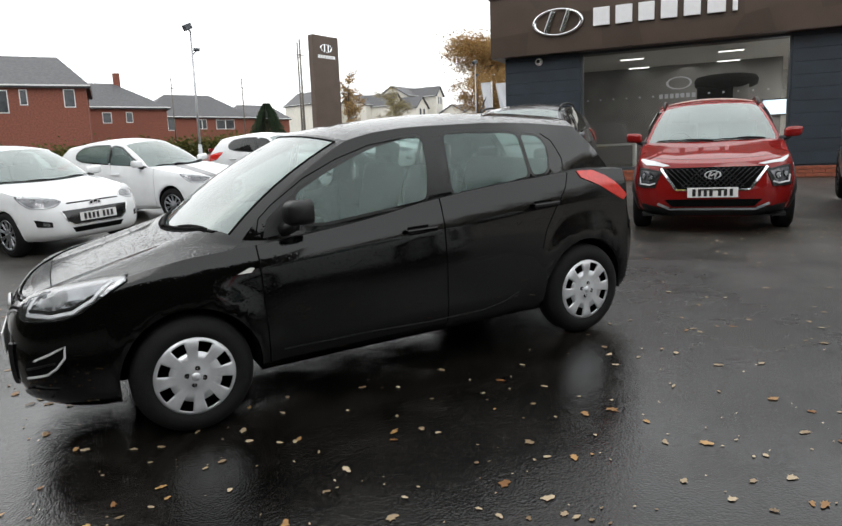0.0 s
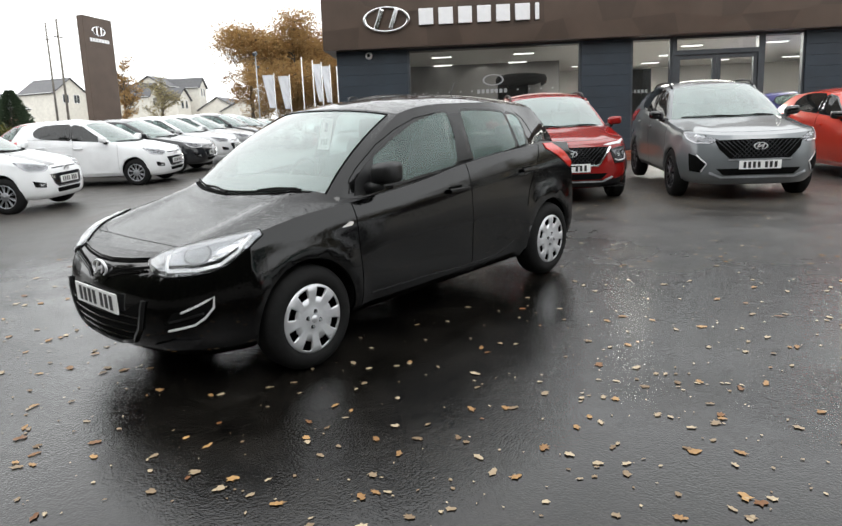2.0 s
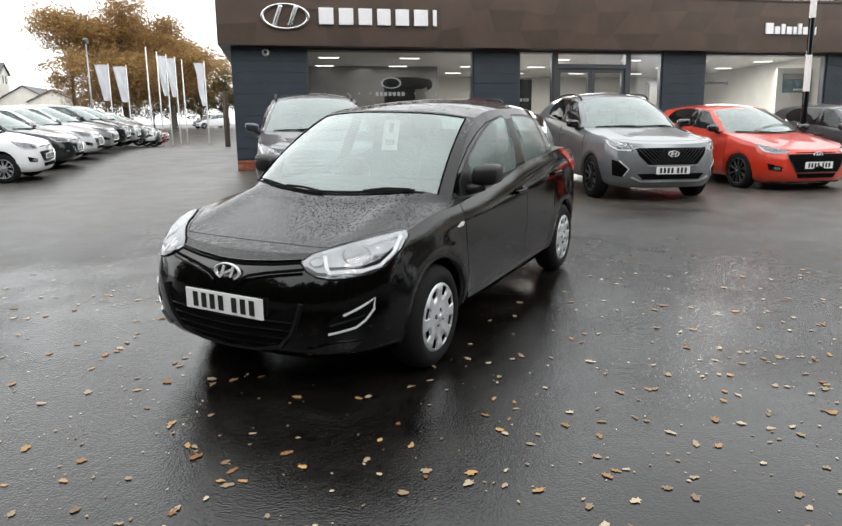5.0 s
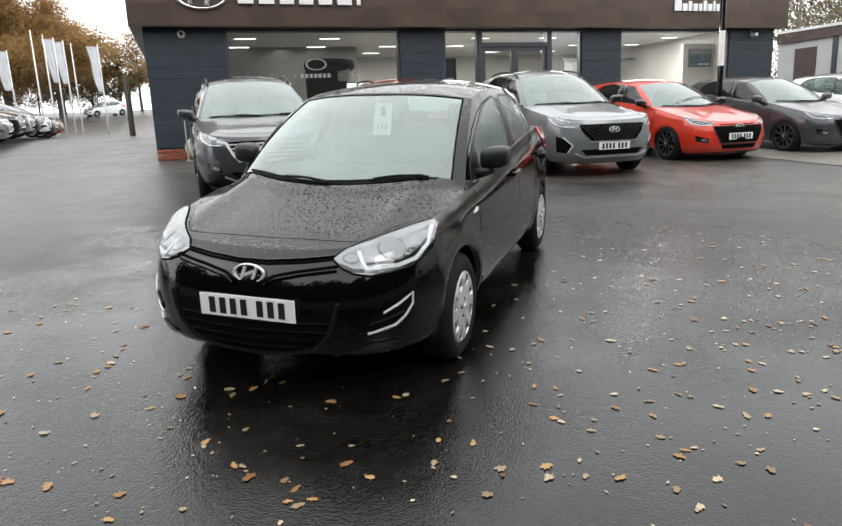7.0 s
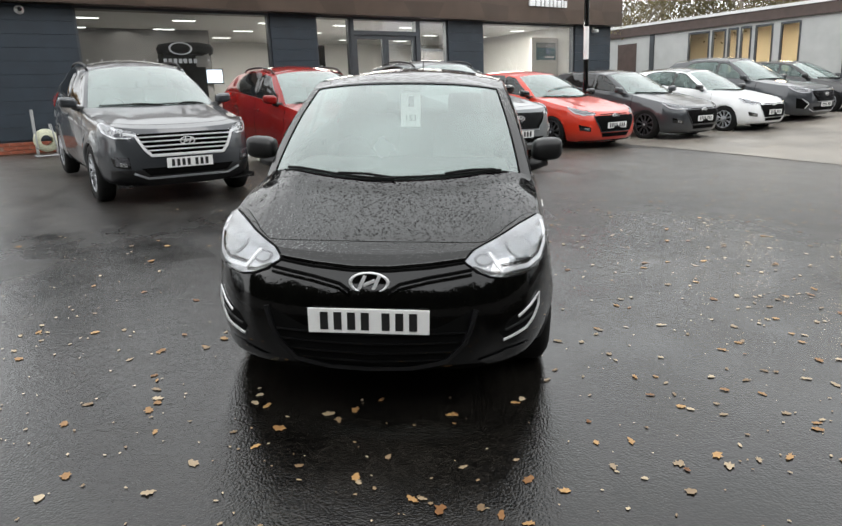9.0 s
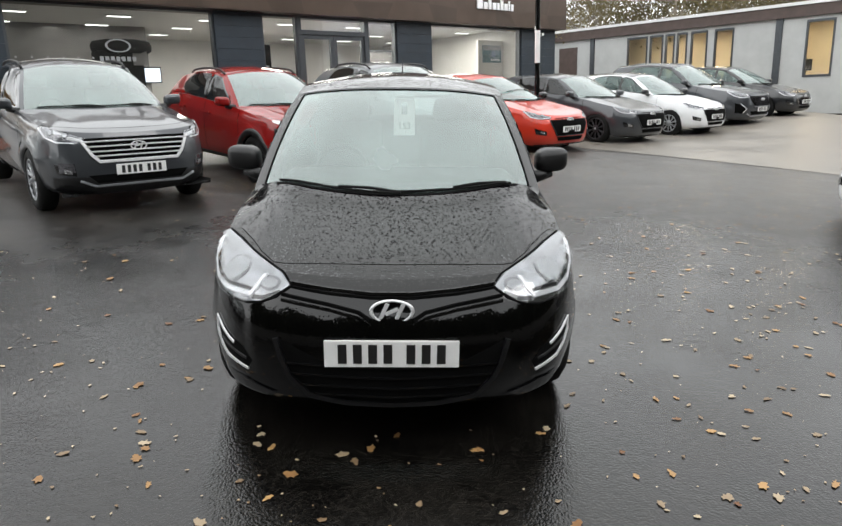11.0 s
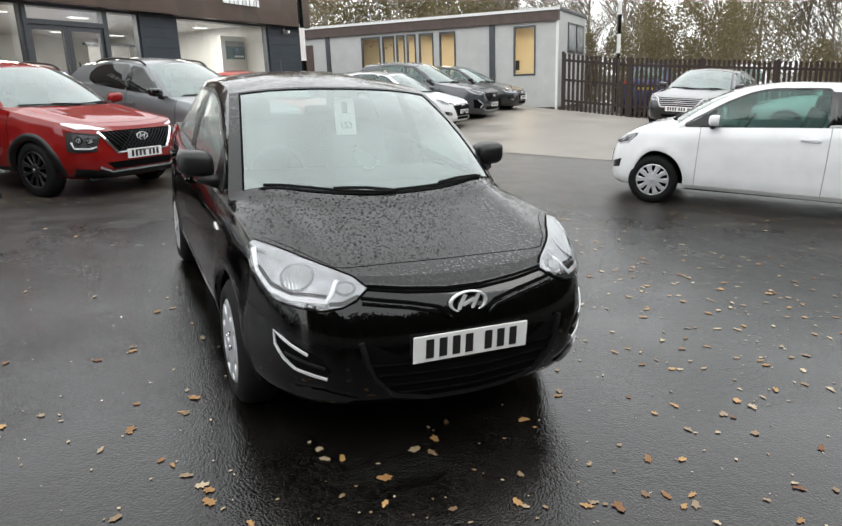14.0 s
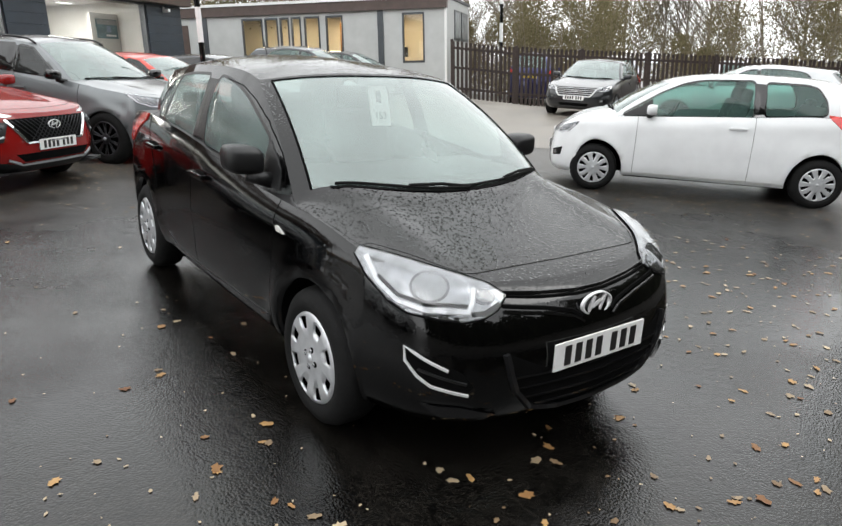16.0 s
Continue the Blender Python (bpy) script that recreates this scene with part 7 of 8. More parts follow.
# row across the yard
RH = 130.0
TINY = dict(xf=1.83, xr=-1.835, fw=1.19, rw=-1.19, W=0.83, R=0.295, rim=0.195, H=1.50, belt=1.0, blunt=0.4, upright=0.5)
car("white small hatchback with black honeycomb grille", from_plate(1.36, -5.86, 119, 2.06), 119, P_WHITE, face="hatch", fine=0.055, **SMALL)
car("white city car with black bonnet stripe and alloy wheels", from_plate(-0.95, -8.35, 130, 1.83), 130, P_WHITE, face="hatch", fine=0.055, stripe=M_GLOSSBLACK, **TINY)
car("white city car with black side trim and alloy wheels", from_plate(-4.36, -11.0, RH, 1.83), RH, P_WHITE, face="hatch", fine=0.06, rear_glass=M_GLASSDARK, glass_mat=M_GLASSDARK, **TINY)
row = [(2.75, P_DARK, "black small hatchback in a tight parked row", SMALL), (5.3, P_WHITE, "white small hatchback in a tight parked row", SMALL), (7.8, P_SILVER, "silver small hatchback in a tight parked row", SMALL),
       (10.2, P_DARK, "black city car in a tight parked row", TINY), (12.6, P_SILVER, "silver city car in a tight parked row", TINY), (15.1, P_GREY, "dark grey hatchback in a tight parked row", SMALL),
       (17.6, P_WHITE, "white city car far along the parked row", TINY), (20.0, P_DARK, "black city car far along the parked row", TINY), (22.5, P_RED, "red city car at the far end of the row", TINY)]
for dist, pm, lb, kind_ in row:
    car(lb, from_plate(-4.36 - 0.742 * dist, -11.0 - 0.670 * dist, RH, kind_["xf"]), RH, pm, face="hatch", fine=0.10, **kind_)
car("white estate car parked across the far end of the yard", (-49.5, -51.0), -20, P_WHITE, face="hatch", fine=0.10, **SMALL)
car("dark red hatchback seen from behind, beyond the row", (-3.6, -17.6), 290, P_RED, face="hatch", fine=0.10, **SMALL)
car("white hatchback parked behind the front row", (3.2, -12.6), 290, P_WHITE, face="hatch", fine=0.10, **SMALL)
inside_car = car("dark blue small car standing inside the showroom", (0, 0), 0, P_PURPLE, face="hatch", fine=0.10, **TINY)
inside_car.matrix_world = Matrix.Translation(SHOW @ Vector((10.35, 3.3, 0.12))) @ pose(0, 0, 0, 0, 0, math.degrees(math.atan2(DIRY, DIRX)))

# ---- portable office ----
M_WINGREY = mat("end_window_pane", (0.30, 0.32, 0.33), 0.15, 0, 3, 0.25)
CAB0 = Vector((-16.9, 14.15))                    # near corner by the fence
CABD = Vector((-0.77, -0.64)).normalized()  # along its front, towards the showroom
CABN = Vector((CABD.y, -CABD.x))
if CABN.dot(Vector((-1, 0))) < 0:
    CABN = -CABN
cz = float(ground_z(-16.9, 14.15))
CAB = Matrix(((CABD.x, CABN.x, 0, CAB0.x), (CABD.y, CABN.y, 0, CAB0.y), (0, 0, 1.25, cz), (0, 0, 0, 1)))


def cbox(name, s0, s1, o0, o1, z0, z1, material, parent=None, bevel=0.0):
    return place(part(name, box((s0 + s1) / 2, (o0 + o1) / 2, (z0 + z1) / 2, s1 - s0, o1 - o0, z1 - z0, bevel), material, parent), CAB)


cab = thing("portable_office", Matrix(), "pale grey portable office cabin with brown roof trim and lit windows", "building")
CL, CH = 12.5, 2.92
openings = [(0.82, 1.68, 1.04, 2.48), (4.05, 4.75, 0.55, 2.48), (5.0, 5.65, 0.55, 2.48), (5.78, 6.2, 0.9, 2.48), (6.28, 6.68, 0.9, 2.48), (6.76, 7.33, 0.9, 2.48), (7.42, 8.33, 0.9, 2.48)]
cbox("wall", 0, 0.82, 0, 0.08, 0.1, CH - 0.35, M_CABIN, cab)
edge_s = 0.82
for s0, s1, z0, z1 in openings:
    if s0 > edge_s + 0.01:
        cbox("wall", edge_s, s0, 0, 0.08, 0.1, CH - 0.35, M_CABIN, cab)
    cbox("wall", s0, s1, 0, 0.08, 0.1, z0, M_CABIN, cab)
    cbox("wall", s0, s1, 0, 0.08, z1, CH - 0.35, M_CABIN, cab)
    w = cbox("window", s0, s0 + 0.06, -0.02, 0.07, z0, z1, M_ALU, cab)
    cbox("frame_bar", s1 - 0.06, s1, -0.02, 0.07, z0, z1, M_ALU, w)
    cbox("frame_bar", s0 + 0.06, s1 - 0.06, -0.02, 0.07, z1 - 0.06, z1, M_ALU, w)
    cbox("frame_bar", s0 + 0.06, s1 - 0.06, -0.02, 0.07, z0, z0 + 0.06, M_ALU, w)
    spane("pane", s0 + 0.06, s1 - 0.06, 0.02, z0 + 0.06, z1 - 0.06, M_GLASSCAB, w, CAB)
    edge_s = s1
cbox("wall", edge_s, CL, 0, 0.08, 0.1, CH - 0.35, M_CABIN, cab)
cbox("door", 10.75, 11.7, -0.03, 0.0, 0.12, 2.35, M_CABINTRIM, cab)
cbox("post", 2.42, 2.64, -0.05, 0.0, 0.1, CH - 0.35, M_ALU, cab)
cbox("post", 9.88, 10.08, -0.05, 0.0, 0.1, CH - 0.35, M_ALU, cab)
cbox("roof_trim", -0.05, CL, -0.12, 0.1, CH - 0.35, CH, M_CABINTRIM, cab)
cbox("gutter", -0.10, CL, -0.17, -0.10, CH - 0.06, CH + 0.02, M_WHITE, cab)
cbox("roof", -0.05, CL, 0.1, 4.75, CH - 0.05, CH + 0.03, M_SLATE, cab)
cbox("end_wall", -0.0, 0.08, 0.08, 4.7, 0.1, CH + 0.05, M_CABIN, cab)
cbox("corner_post", -0.03, 0.05, -0.03, 0.05, 0.0, CH, M_WHITE, cab)
for o0, o1_ in ((1.55, 2.75), (2.95, 4.3)):
    w = cbox("window", -0.03, 0.0, o0, o1_, 1.70, 2.60, M_ALU, cab)
    cbox("pane", -0.036, -0.03, o0 + 0.12, o1_ - 0.12, 1.78, 2.52, M_WINGREY, w)
cbox("back_wall", 0.08, CL, 3.5, 3.6, 0.1, CH - 0.1, M_WARM, cab)
cbox("floor_slab", 0, CL, 0.08, 4.1, 0.0, 0.12, M_CABINTRIM, cab)
cbox("ceiling_board", 0.08, CL, 0.1, 3.5, CH - 0.22, CH - 0.12, M_WALLIN, cab)
cbox("partition", 3.3, 3.4, 0.08, 3.5, 0.12, CH - 0.25, M_WARM, cab)
cbox("inner_door", 3.9, 4.9, 1.9, 1.96, 0.12, 2.35, mat("oak_door", (0.42, 0.20, 0.06), 0.5, 0, 6, 0.2), cab)
for s0 in (1.8, 5.4, 7.9):
    lp = cbox("strip_light", s0 - 0.6, s0 + 0.6, 1.6, 1.8, CH - 0.26, CH - 0.225, emitter("cabin_light", (1.0, 0.85, 0.6), 3.0), cab)
    la = new("cabin_lamp", bpy.data.lights.new("cabin_lamp", "AREA"))
    la.data.size, la.data.energy, la.data.color = 1.2, 70, (1.0, 0.84, 0.60)
    p = CAB @ Vector((s0, 1.7, CH - 0.32))
    la.matrix_world = look(p, p + Vector((0, 0, -1)))
dk = thing("desk", Matrix(), "dark office desk behind the cabin window", "desk")
cbox("desktop", 1.2, 2.6, 0.5, 1.1, 1.05, 1.10, M_CABINTRIM, dk)
cbox("leg", 1.25, 1.32, 0.55, 1.05, 0.12, 1.05, M_CABINTRIM, dk)
cbox("leg", 2.48, 2.55, 0.55, 1.05, 0.12, 1.05, M_CABINTRIM, dk)
mo = thing("monitor", Matrix(), "black computer monitor on the office desk", "monitor")
cbox("screen", 1.7, 2.15, 0.78, 0.82, 1.22, 1.52, M_GLOSSBLACK, mo)
cbox("stand", 1.88, 1.97, 0.78, 0.84, 1.10, 1.22, M_GLOSSBLACK, mo)

# ---- slatted fence ----
F0, F1 = Vector((-16.8, 14.35)), Vector((-2.2, 31.0))
FD = (F1 - F0).normalized()
fl = (F1 - F0).length
fence = thing("fence", Matrix(), "dark brown slatted timber fence with double rails", "fence")
FM = Matrix(((FD.x, -FD.y, 0, F0.x), (FD.y, FD.x, 0, F0.y), (0, 0, 1, cz), (0, 0, 0, 1)))
def fence_z(s):
    p = FM @ Vector((s, 0, 0))
    return float(ground_z(p.x, p.y))


slat_bm = box(0, 0, 1.05, 0.098, 0.022, 2.10, 0.004)
bmesh.ops.transform(slat_bm, matrix=Matrix.Rotation(math.atan2(FD.y, FD.x), 4, "Z"), verts=slat_bm.verts)
sme = bpy.data.meshes.new("slat")
slat_bm.to_mesh(sme)
slat_bm.free()
sme.materials.append(M_FENCE)
random.seed(11)
s = 0.06
while s < fl:
    ob = new("slat", sme)
    ob.parent = fence
    fp = FM @ Vector((s, 0.03 if int(s / 0.16) % 2 else -0.03, 0))
    ob.matrix_world = Matrix.Translation((fp.x, fp.y, fence_z(s) + random.uniform(-0.02, 0.02)))
    s += 0.16
s = 0.0
while s < fl:
    ob = part("post", box(s, 0, 1.05, 0.10, 0.10, 2.2, 0.006), M_FENCE, fence)
    ob.data.transform(Matrix.Translation((0, 0, fence_z(s) - cz)) @ FM)
    for z in (0.40, 1.15, 1.85):
        s1 = min(s + 2.4, fl)
        a, b = FM @ Vector((s, 0, 0)), FM @ Vector((s1, 0, 0))
        a.z, b.z = fence_z(s) + z, fence_z(s1) + z
        bm = box(0, 0, 0, (b - a).length, 0.036, 0.09, 0.004)
        bmesh.ops.transform(bm, matrix=Matrix.Translation((a + b) / 2) @ (b - a).to_track_quat("X", "Z").to_matrix().to_4x4(), verts=bm.verts)
        part("rail", bm, M_FENCE, fence)
    s += 2.4
# vehicles and pale sheds beyond the fence, seen through the gaps
random.seed(3)
for k, (px, py, hd, pm) in enumerate(((-14.5, 21.0, 130, P_WHITE), (-11.6, 24.2, 130, P_WHITE), (-8.6, 27.6, 130, P_WHITE), (-5.8, 31.0, 130, P_SILVER), (-16.6, 18.4, 130, P_PURPLE))):
    car("pale van standing behind the slatted fence", (px, py), hd, pm, face="plain", fine=0.12, interior=False, **{**SMALL, "H": 2.0, "belt": 1.3})


# ---- poles ----
def striped_pole(x, y, h, label, r=0.075, first=1.0, step=0.62):
    z0 = float(ground_z(x, y))
    e = thing("pole", pose(x, y, z0), label, "pole", "striped poles")
    z, k = 0.0, 0
    bands = [first] + [step] * 20
    for k, b in enumerate(bands):
        if z >= h:
            break
        z1 = min(z + b, h)
        part("band", bar((0, 0, z), (0, 0, z1), r, r, 20), M_WHITE if k % 2 else M_GLOSSBLACK, e, smooth=False)
        z = z1
    return e


striped_pole(-10.9, 2.95, 4.35, "round pole painted in black and white bands", 0.058, 1.68, 0.69)
striped_pole(-18.3, 18.2, 5.4, "tall black and white banded pole behind the fence", 0.075, 2.35, 0.75)
bol = thing("totem_post", pose(-18.1, -19.1, float(ground_z(-18.1, -19.1))), "dark brown square post near the showroom side", "post")
part("column", box(0, 0, 1.2, 0.17, 0.17, 2.4, 0.01), M_FASCIA2, bol)

# pylon sign
py = thing("pylon_sign", pose(-10.75, -29.45, float(ground_z(-10.75, -29.45)) - 0.1, 0, 0, 24), "tall dark brown pylon sign with pale emblem", "sign")
part("slab", box(0, 0, 3.05, 1.80, 0.35, 6.15, 0.02), M_FASCIA, py)
part("joint", box(0, 0.0, 4.75, 1.81, 0.36, 0.02), M_FASCIA2, py)
rv, rf = [], []
for k in range(32):
    a = 2 * math.pi * k / 32
    for rr, o in ((1, 0.18), (0.96, 0.21), (0.84, 0.21), (0.80, 0.18)):
        rv.append((0.42 * rr * math.cos(a), o, 5.50 + 0.22 * rr * math.sin(a)))
for k in range(32):
    for j in range(3):
        rf.append((4 * k + j, 4 * k + j + 1, 4 * ((k + 1) % 32) + j + 1, 4 * ((k + 1) % 32) + j))
em = pydata("emblem_ring", rv, rf, M_CHROME, py)
for sgn in (-1, 1):
    part("emblem_stroke", box(sgn * 0.13, 0.20, 5.50, 0.08, 0.04, 0.34, 0.01), M_CHROME, em)
for k in range(7):
    part("letter_block", box(-0.53 + k * 0.175, 0.19, 5.08, 0.13, 0.03, 0.16), M_LETTER, py)


def street_lamp(x, y, h, label, heads=1, r=0.055):
    e = thing("street_lamp", pose(x, y, float(ground_z(x, y)), 0, 0, 20), label, "lamp", "yard lamp posts")
    part("column", bar((0, 0, 0), (0, 0, h), r, r * 0.6, 12), M_GREYMETAL, e, smooth=True)
    part("door_box", bar((0, 0, 0), (0, 0, 1.1), r * 1.5, r * 1.5, 12), M_GREYMETAL, e, smooth=True)
    part("flood_lamp", box(0.18, 0.1, h + 0.10, 0.34, 0.22, 0.24, 0.03, Matrix.Rotation(radians(25), 4, "Y")), M_ALU, e)
    part("bracket", bar((0, 0, h - 0.05), (0.15, 0.08, h + 0.05), 0.03), M_ALU, e)
    part("side_lamp", box(-0.22, 0, h - 0.75, 0.24, 0.14, 0.12, 0.02), M_ALU, e)
    part("side_bracket", bar((-0.2, 0, h - 0.8), (0, 0, h - 1.0), 0.025), M_ALU, e)
    return e


street_lamp(-3.5, -25.5, 5.75, "grey steel lamp post with tilted floodlight head")
street_lamp(-25.2, -37.5, 6.2, "distant grey steel lamp post with floodlight")


def timber_pole(x, y, h, r=0.11, wires=False):
    e = thing("telegraph_pole", pose(x, y, float(ground_z(x, y)) - 0.1), "thin dark timber pole against the sky", "pole", "distant poles")
    part("shaft", bar((0, 0, 0), (0, 0, h), r, r * 0.6, 10), M_TIMBERPOLE, e, smooth=True)
    part("cross_arm", box(0, 0, h * 0.86, 0.5, 0.06, 0.06), M_TIMBERPOLE, e)
    return e


timber_pole(-12.6, -38.8, 7.2, 0.08)
timber_pole(-16.8, -52.0, 8.6, 0.09)
timber_pole(-15.3, -66.0, 6.8, 0.08)
timber_pole(-9.6, -74.0, 7.6, 0.08)

# banners on poles
random.seed(21)
def flag_pole(x, y, h, banner=0, label="white pole with long advertising banner"):
    e = thing("flag_pole", pose(x, y, float(ground_z(x, y)), 0, 0, -37 if banner == 1 else random.uniform(-60, -10)), label, "flag", "banner poles")
    part("pole", bar((0, 0, 0), (0, 0, h), 0.045, 0.03, 10), M_WHITE, e, smooth=True)
    if banner:
        bm = bmesh.new()
        w, hh = (0.78, 2.3) if banner == 1 else (0.55, 2.3)
        rows = []
        for k in range(13):
            z = h - 0.1 - hh * k / 12
            taper = 1 - (0.5 if banner == 1 else 0.55) * k / 12
            r = []
            for j in range(6):
                r.append(bm.verts.new((0.04 + w * taper * j / 5, 0.07 * math.sin(k * 0.7 + j * 1.1), z)))
            rows.append(r)
        for a, b in zip(rows[:-1], rows[1:]):
            for j in range(5):
                bm.faces.new((a[j], a[j + 1], b[j + 1], b[j]))
        bmesh.ops.solidify(bm, geom=bm.faces[:], thickness=0.006)
        cl = part("banner", bm, M_FLAG, e, smooth=True)
        if banner == 1:
            for k in range(4):
                part("printed_bar", box(0.28, -0.085, h - 0.50 - 0.42 * k, 0.12, 0.01, 0.28), M_FLAGBLUE, cl)
    return e


for x, y, h, b in ((-26.0, -36.6, 5.15, 1), (-26.9, -36.0, 5.15, 1), (-21.8, -28.1, 5.3, 0), (-23.5, -29.2, 5.3, 0), (-24.7, -29.8, 5.3, 2), (-26.0, -30.5, 5.3, 2), (-27.3, -31.3, 5.3, 0), (-23.9, -26.0, 4.6, 2)):
    flag_pole(x, y, h, b)


# ---- trees ----
M_WILLOW = mat("pale_willow_bark", (0.27, 0.235, 0.185), 0.9, 0, 8, 0.35)
def tree(x, y, h, spread, leaf_mat, seed, leaves=9000, leaf=0.16, label="", trunk_r=0.28, droop=0.0, first=0.25, limbs=9, z0=None, crown_low=0.3, gaps=0.25, bark=None):
    rnd = random.Random(seed)
    z0 = float(ground_z(x, y)) if z0 is None else z0
    e = thing("tree", pose(x, y, z0), label, "tree", "trees")
    bm = bmesh.new()
    tips = []
    def limb(p, d, length, r, depth):
        n = 4
        for k in range(n):
            q = p + d * (length / n)
            join_seg.append((p.copy(), q.copy(), r * (1 - k / n * 0.5), r * (1 - (k + 1) / n * 0.5)))
            if depth >= 1 or k >= 1:
                tips.append(q.copy())
            d = (d + Vector((rnd.uniform(-0.22, 0.22), rnd.uniform(-0.22, 0.22), rnd.uniform(-0.08, 0.12) - droop * 0.12 * depth))).normalized()
            p = q
            if depth < 2:
                for _ in range(2 if depth == 0 else 2):
                    a = rnd.uniform(0, 2 * math.pi)
                    side = Vector((math.cos(a), math.sin(a), rnd.uniform(-0.1, 0.6) - droop * 0.5))
                    limb(q, (d * 0.5 + side).normalized(), length * rnd.uniform(0.32, 0.5), r * 0.42, depth + 1)
    join_seg = []
    join_seg.append((Vector((0, 0, 0)), Vector((0.05, 0, h * first)), trunk_r, trunk_r * 0.8))
    join_seg.append((Vector((0.05, 0, h * first)), Vector((0.0, 0.1, h * 0.7)), trunk_r * 0.8, trunk_r * 0.35))
    for k in range(limbs):
        a = 2 * math.pi * k / limbs + rnd.uniform(-0.3, 0.3)
        zz = h * (first + (0.75 - first) * k / limbs)
        out = spread * rnd.uniform(0.5, 0.75)
        d = Vector((math.cos(a) * out, math.sin(a) * out, h * rnd.uniform(0.16, 0.34)))
        limb(Vector((0, 0.05, zz)), d.normalized(), d.length * 0.85, trunk_r * 0.32, 0)
    limb(Vector((0, 0.1, h * 0.68)), Vector((0, 0, 1)), h * 0.3, trunk_r * 0.3, 0)
    verts, faces = [], []
    for p, q, r0, r1 in join_seg:
        ax = (q - p).normalized()
        u = ax.orthogonal().normalized()
        w = ax.cross(u)
        b0 = len(verts)
        sides = 6 if r0 > 0.05 else 4
        for pt, r in ((p, r0), (q, r1)):
            for k in range(sides):
                a = 2 * math.pi * k / sides
                verts.append(pt + (u * math.cos(a) + w * math.sin(a)) * max(r, 0.008))
        for k in range(sides):
            faces.append((b0 + k, b0 + (k + 1) % sides, b0 + sides + (k + 1) % sides, b0 + sides + k))
    pydata("trunk", verts, faces, bark or M_BARK, e)
    lv, lf = [], []
    tips = [t for t in tips if t.z > h * crown_low and rnd.random() > gaps]
    if tips:
        per = max(1, leaves // len(tips))
        for t in tips:
            c = t
            for _ in range(per):
                o = Vector((rnd.gauss(0, 1), rnd.gauss(0, 1), rnd.gauss(0, 0.8) - droop * 0.6)) * spread * 0.075
                p = c + o
                a = Vector((rnd.uniform(-1, 1), rnd.uniform(-1, 1), rnd.uniform(-1, 1))).normalized() * leaf * rnd.uniform(0.6, 1.2)
                b = a.orthogonal().normalized() * leaf * 0.45
                k = len(lv)
                lv += [p - a * 0.5, p + b * 0.5, p + a * 0.5, p - b * 0.5]
                lf.append((k, k + 1, k + 2, k + 3))
        pydata("crown", lv, lf, leaf_mat, e, smooth=False)
    return e


tree(-42.6, -55.6, 12.0, 9.0, M_AUTUMN, 2, 90000, 0.27, "large autumn tree with drooping russet crown", 0.42, 0.5, 0.22, 11, crown_low=0.24, gaps=0.05)
tree(-46.5, -53.5, 10.5, 8.0, M_AUTUMN, 5, 45000, 0.27, "autumn tree with orange brown crown behind the banners", 0.35, 0.4, 0.22, 9, crown_low=0.22, gaps=0.05)
tree(-39.0, -58.5, 11.0, 4.6, M_AUTUMN, 6, 9000, 0.27, "thin drooping birch with sparse russet leaves", 0.22, 1.0, 0.3, 8, crown_low=0.3, gaps=0.3)
tree(-13.4, -33.0, 4.2, 1.1, M_AUTUMN, 8, 3000, 0.18, "small orange tree beside the pylon sign", 0.10, 0.2, 0.12, 7, crown_low=0.1, gaps=0.1)
tree(-28.5, -58.0, 4.6, 2.6, M_PALELEAF, 9, 3200, 0.20, "pale yellow-green garden tree before the houses", 0.16, 0.2, 0.2, 8, crown_low=0.15, gaps=0.2)
# autumn trees far behind the end of the yard
for k, (x, y, h) in enumerate(((-51.5, -58.5, 6.8), (-53.5, -56.5, 6.2), (-55.5, -54.5, 5.8), (-58, -54, 8.0), (-64, -50, 7.5), (-74, -56, 9.0), (-84, -60, 9.5))):
    tree(x, y, h, h * 0.6, M_AUTUMN if k % 2 else M_OLIVE, 30 + k, 6000, 0.34, "distant autumn tree beyond the yard", 0.2, 0.2, 0.2, 8, crown_low=0.15, gaps=0.1)
# low russet growth between the far tree trunks
for k, (x, y, h) in enumerate(((-41.5, -62.0, 4.6), (-44.0, -60.5, 5.0), (-46.2, -59.6, 4.5), (-48.3, -58.4, 5.0), (-49.8, -57.2, 4.8), (-52.0, -55.0, 4.6))):
    tree(x, y, h, h * 0.8, M_OLIVE if k % 2 else M_AUTUMN, 130 + k, 4000, 0.24, "low russet shrub beyond the parked row", 0.10, 0.2, 0.08, 8, crown_low=0.05, gaps=0.05)
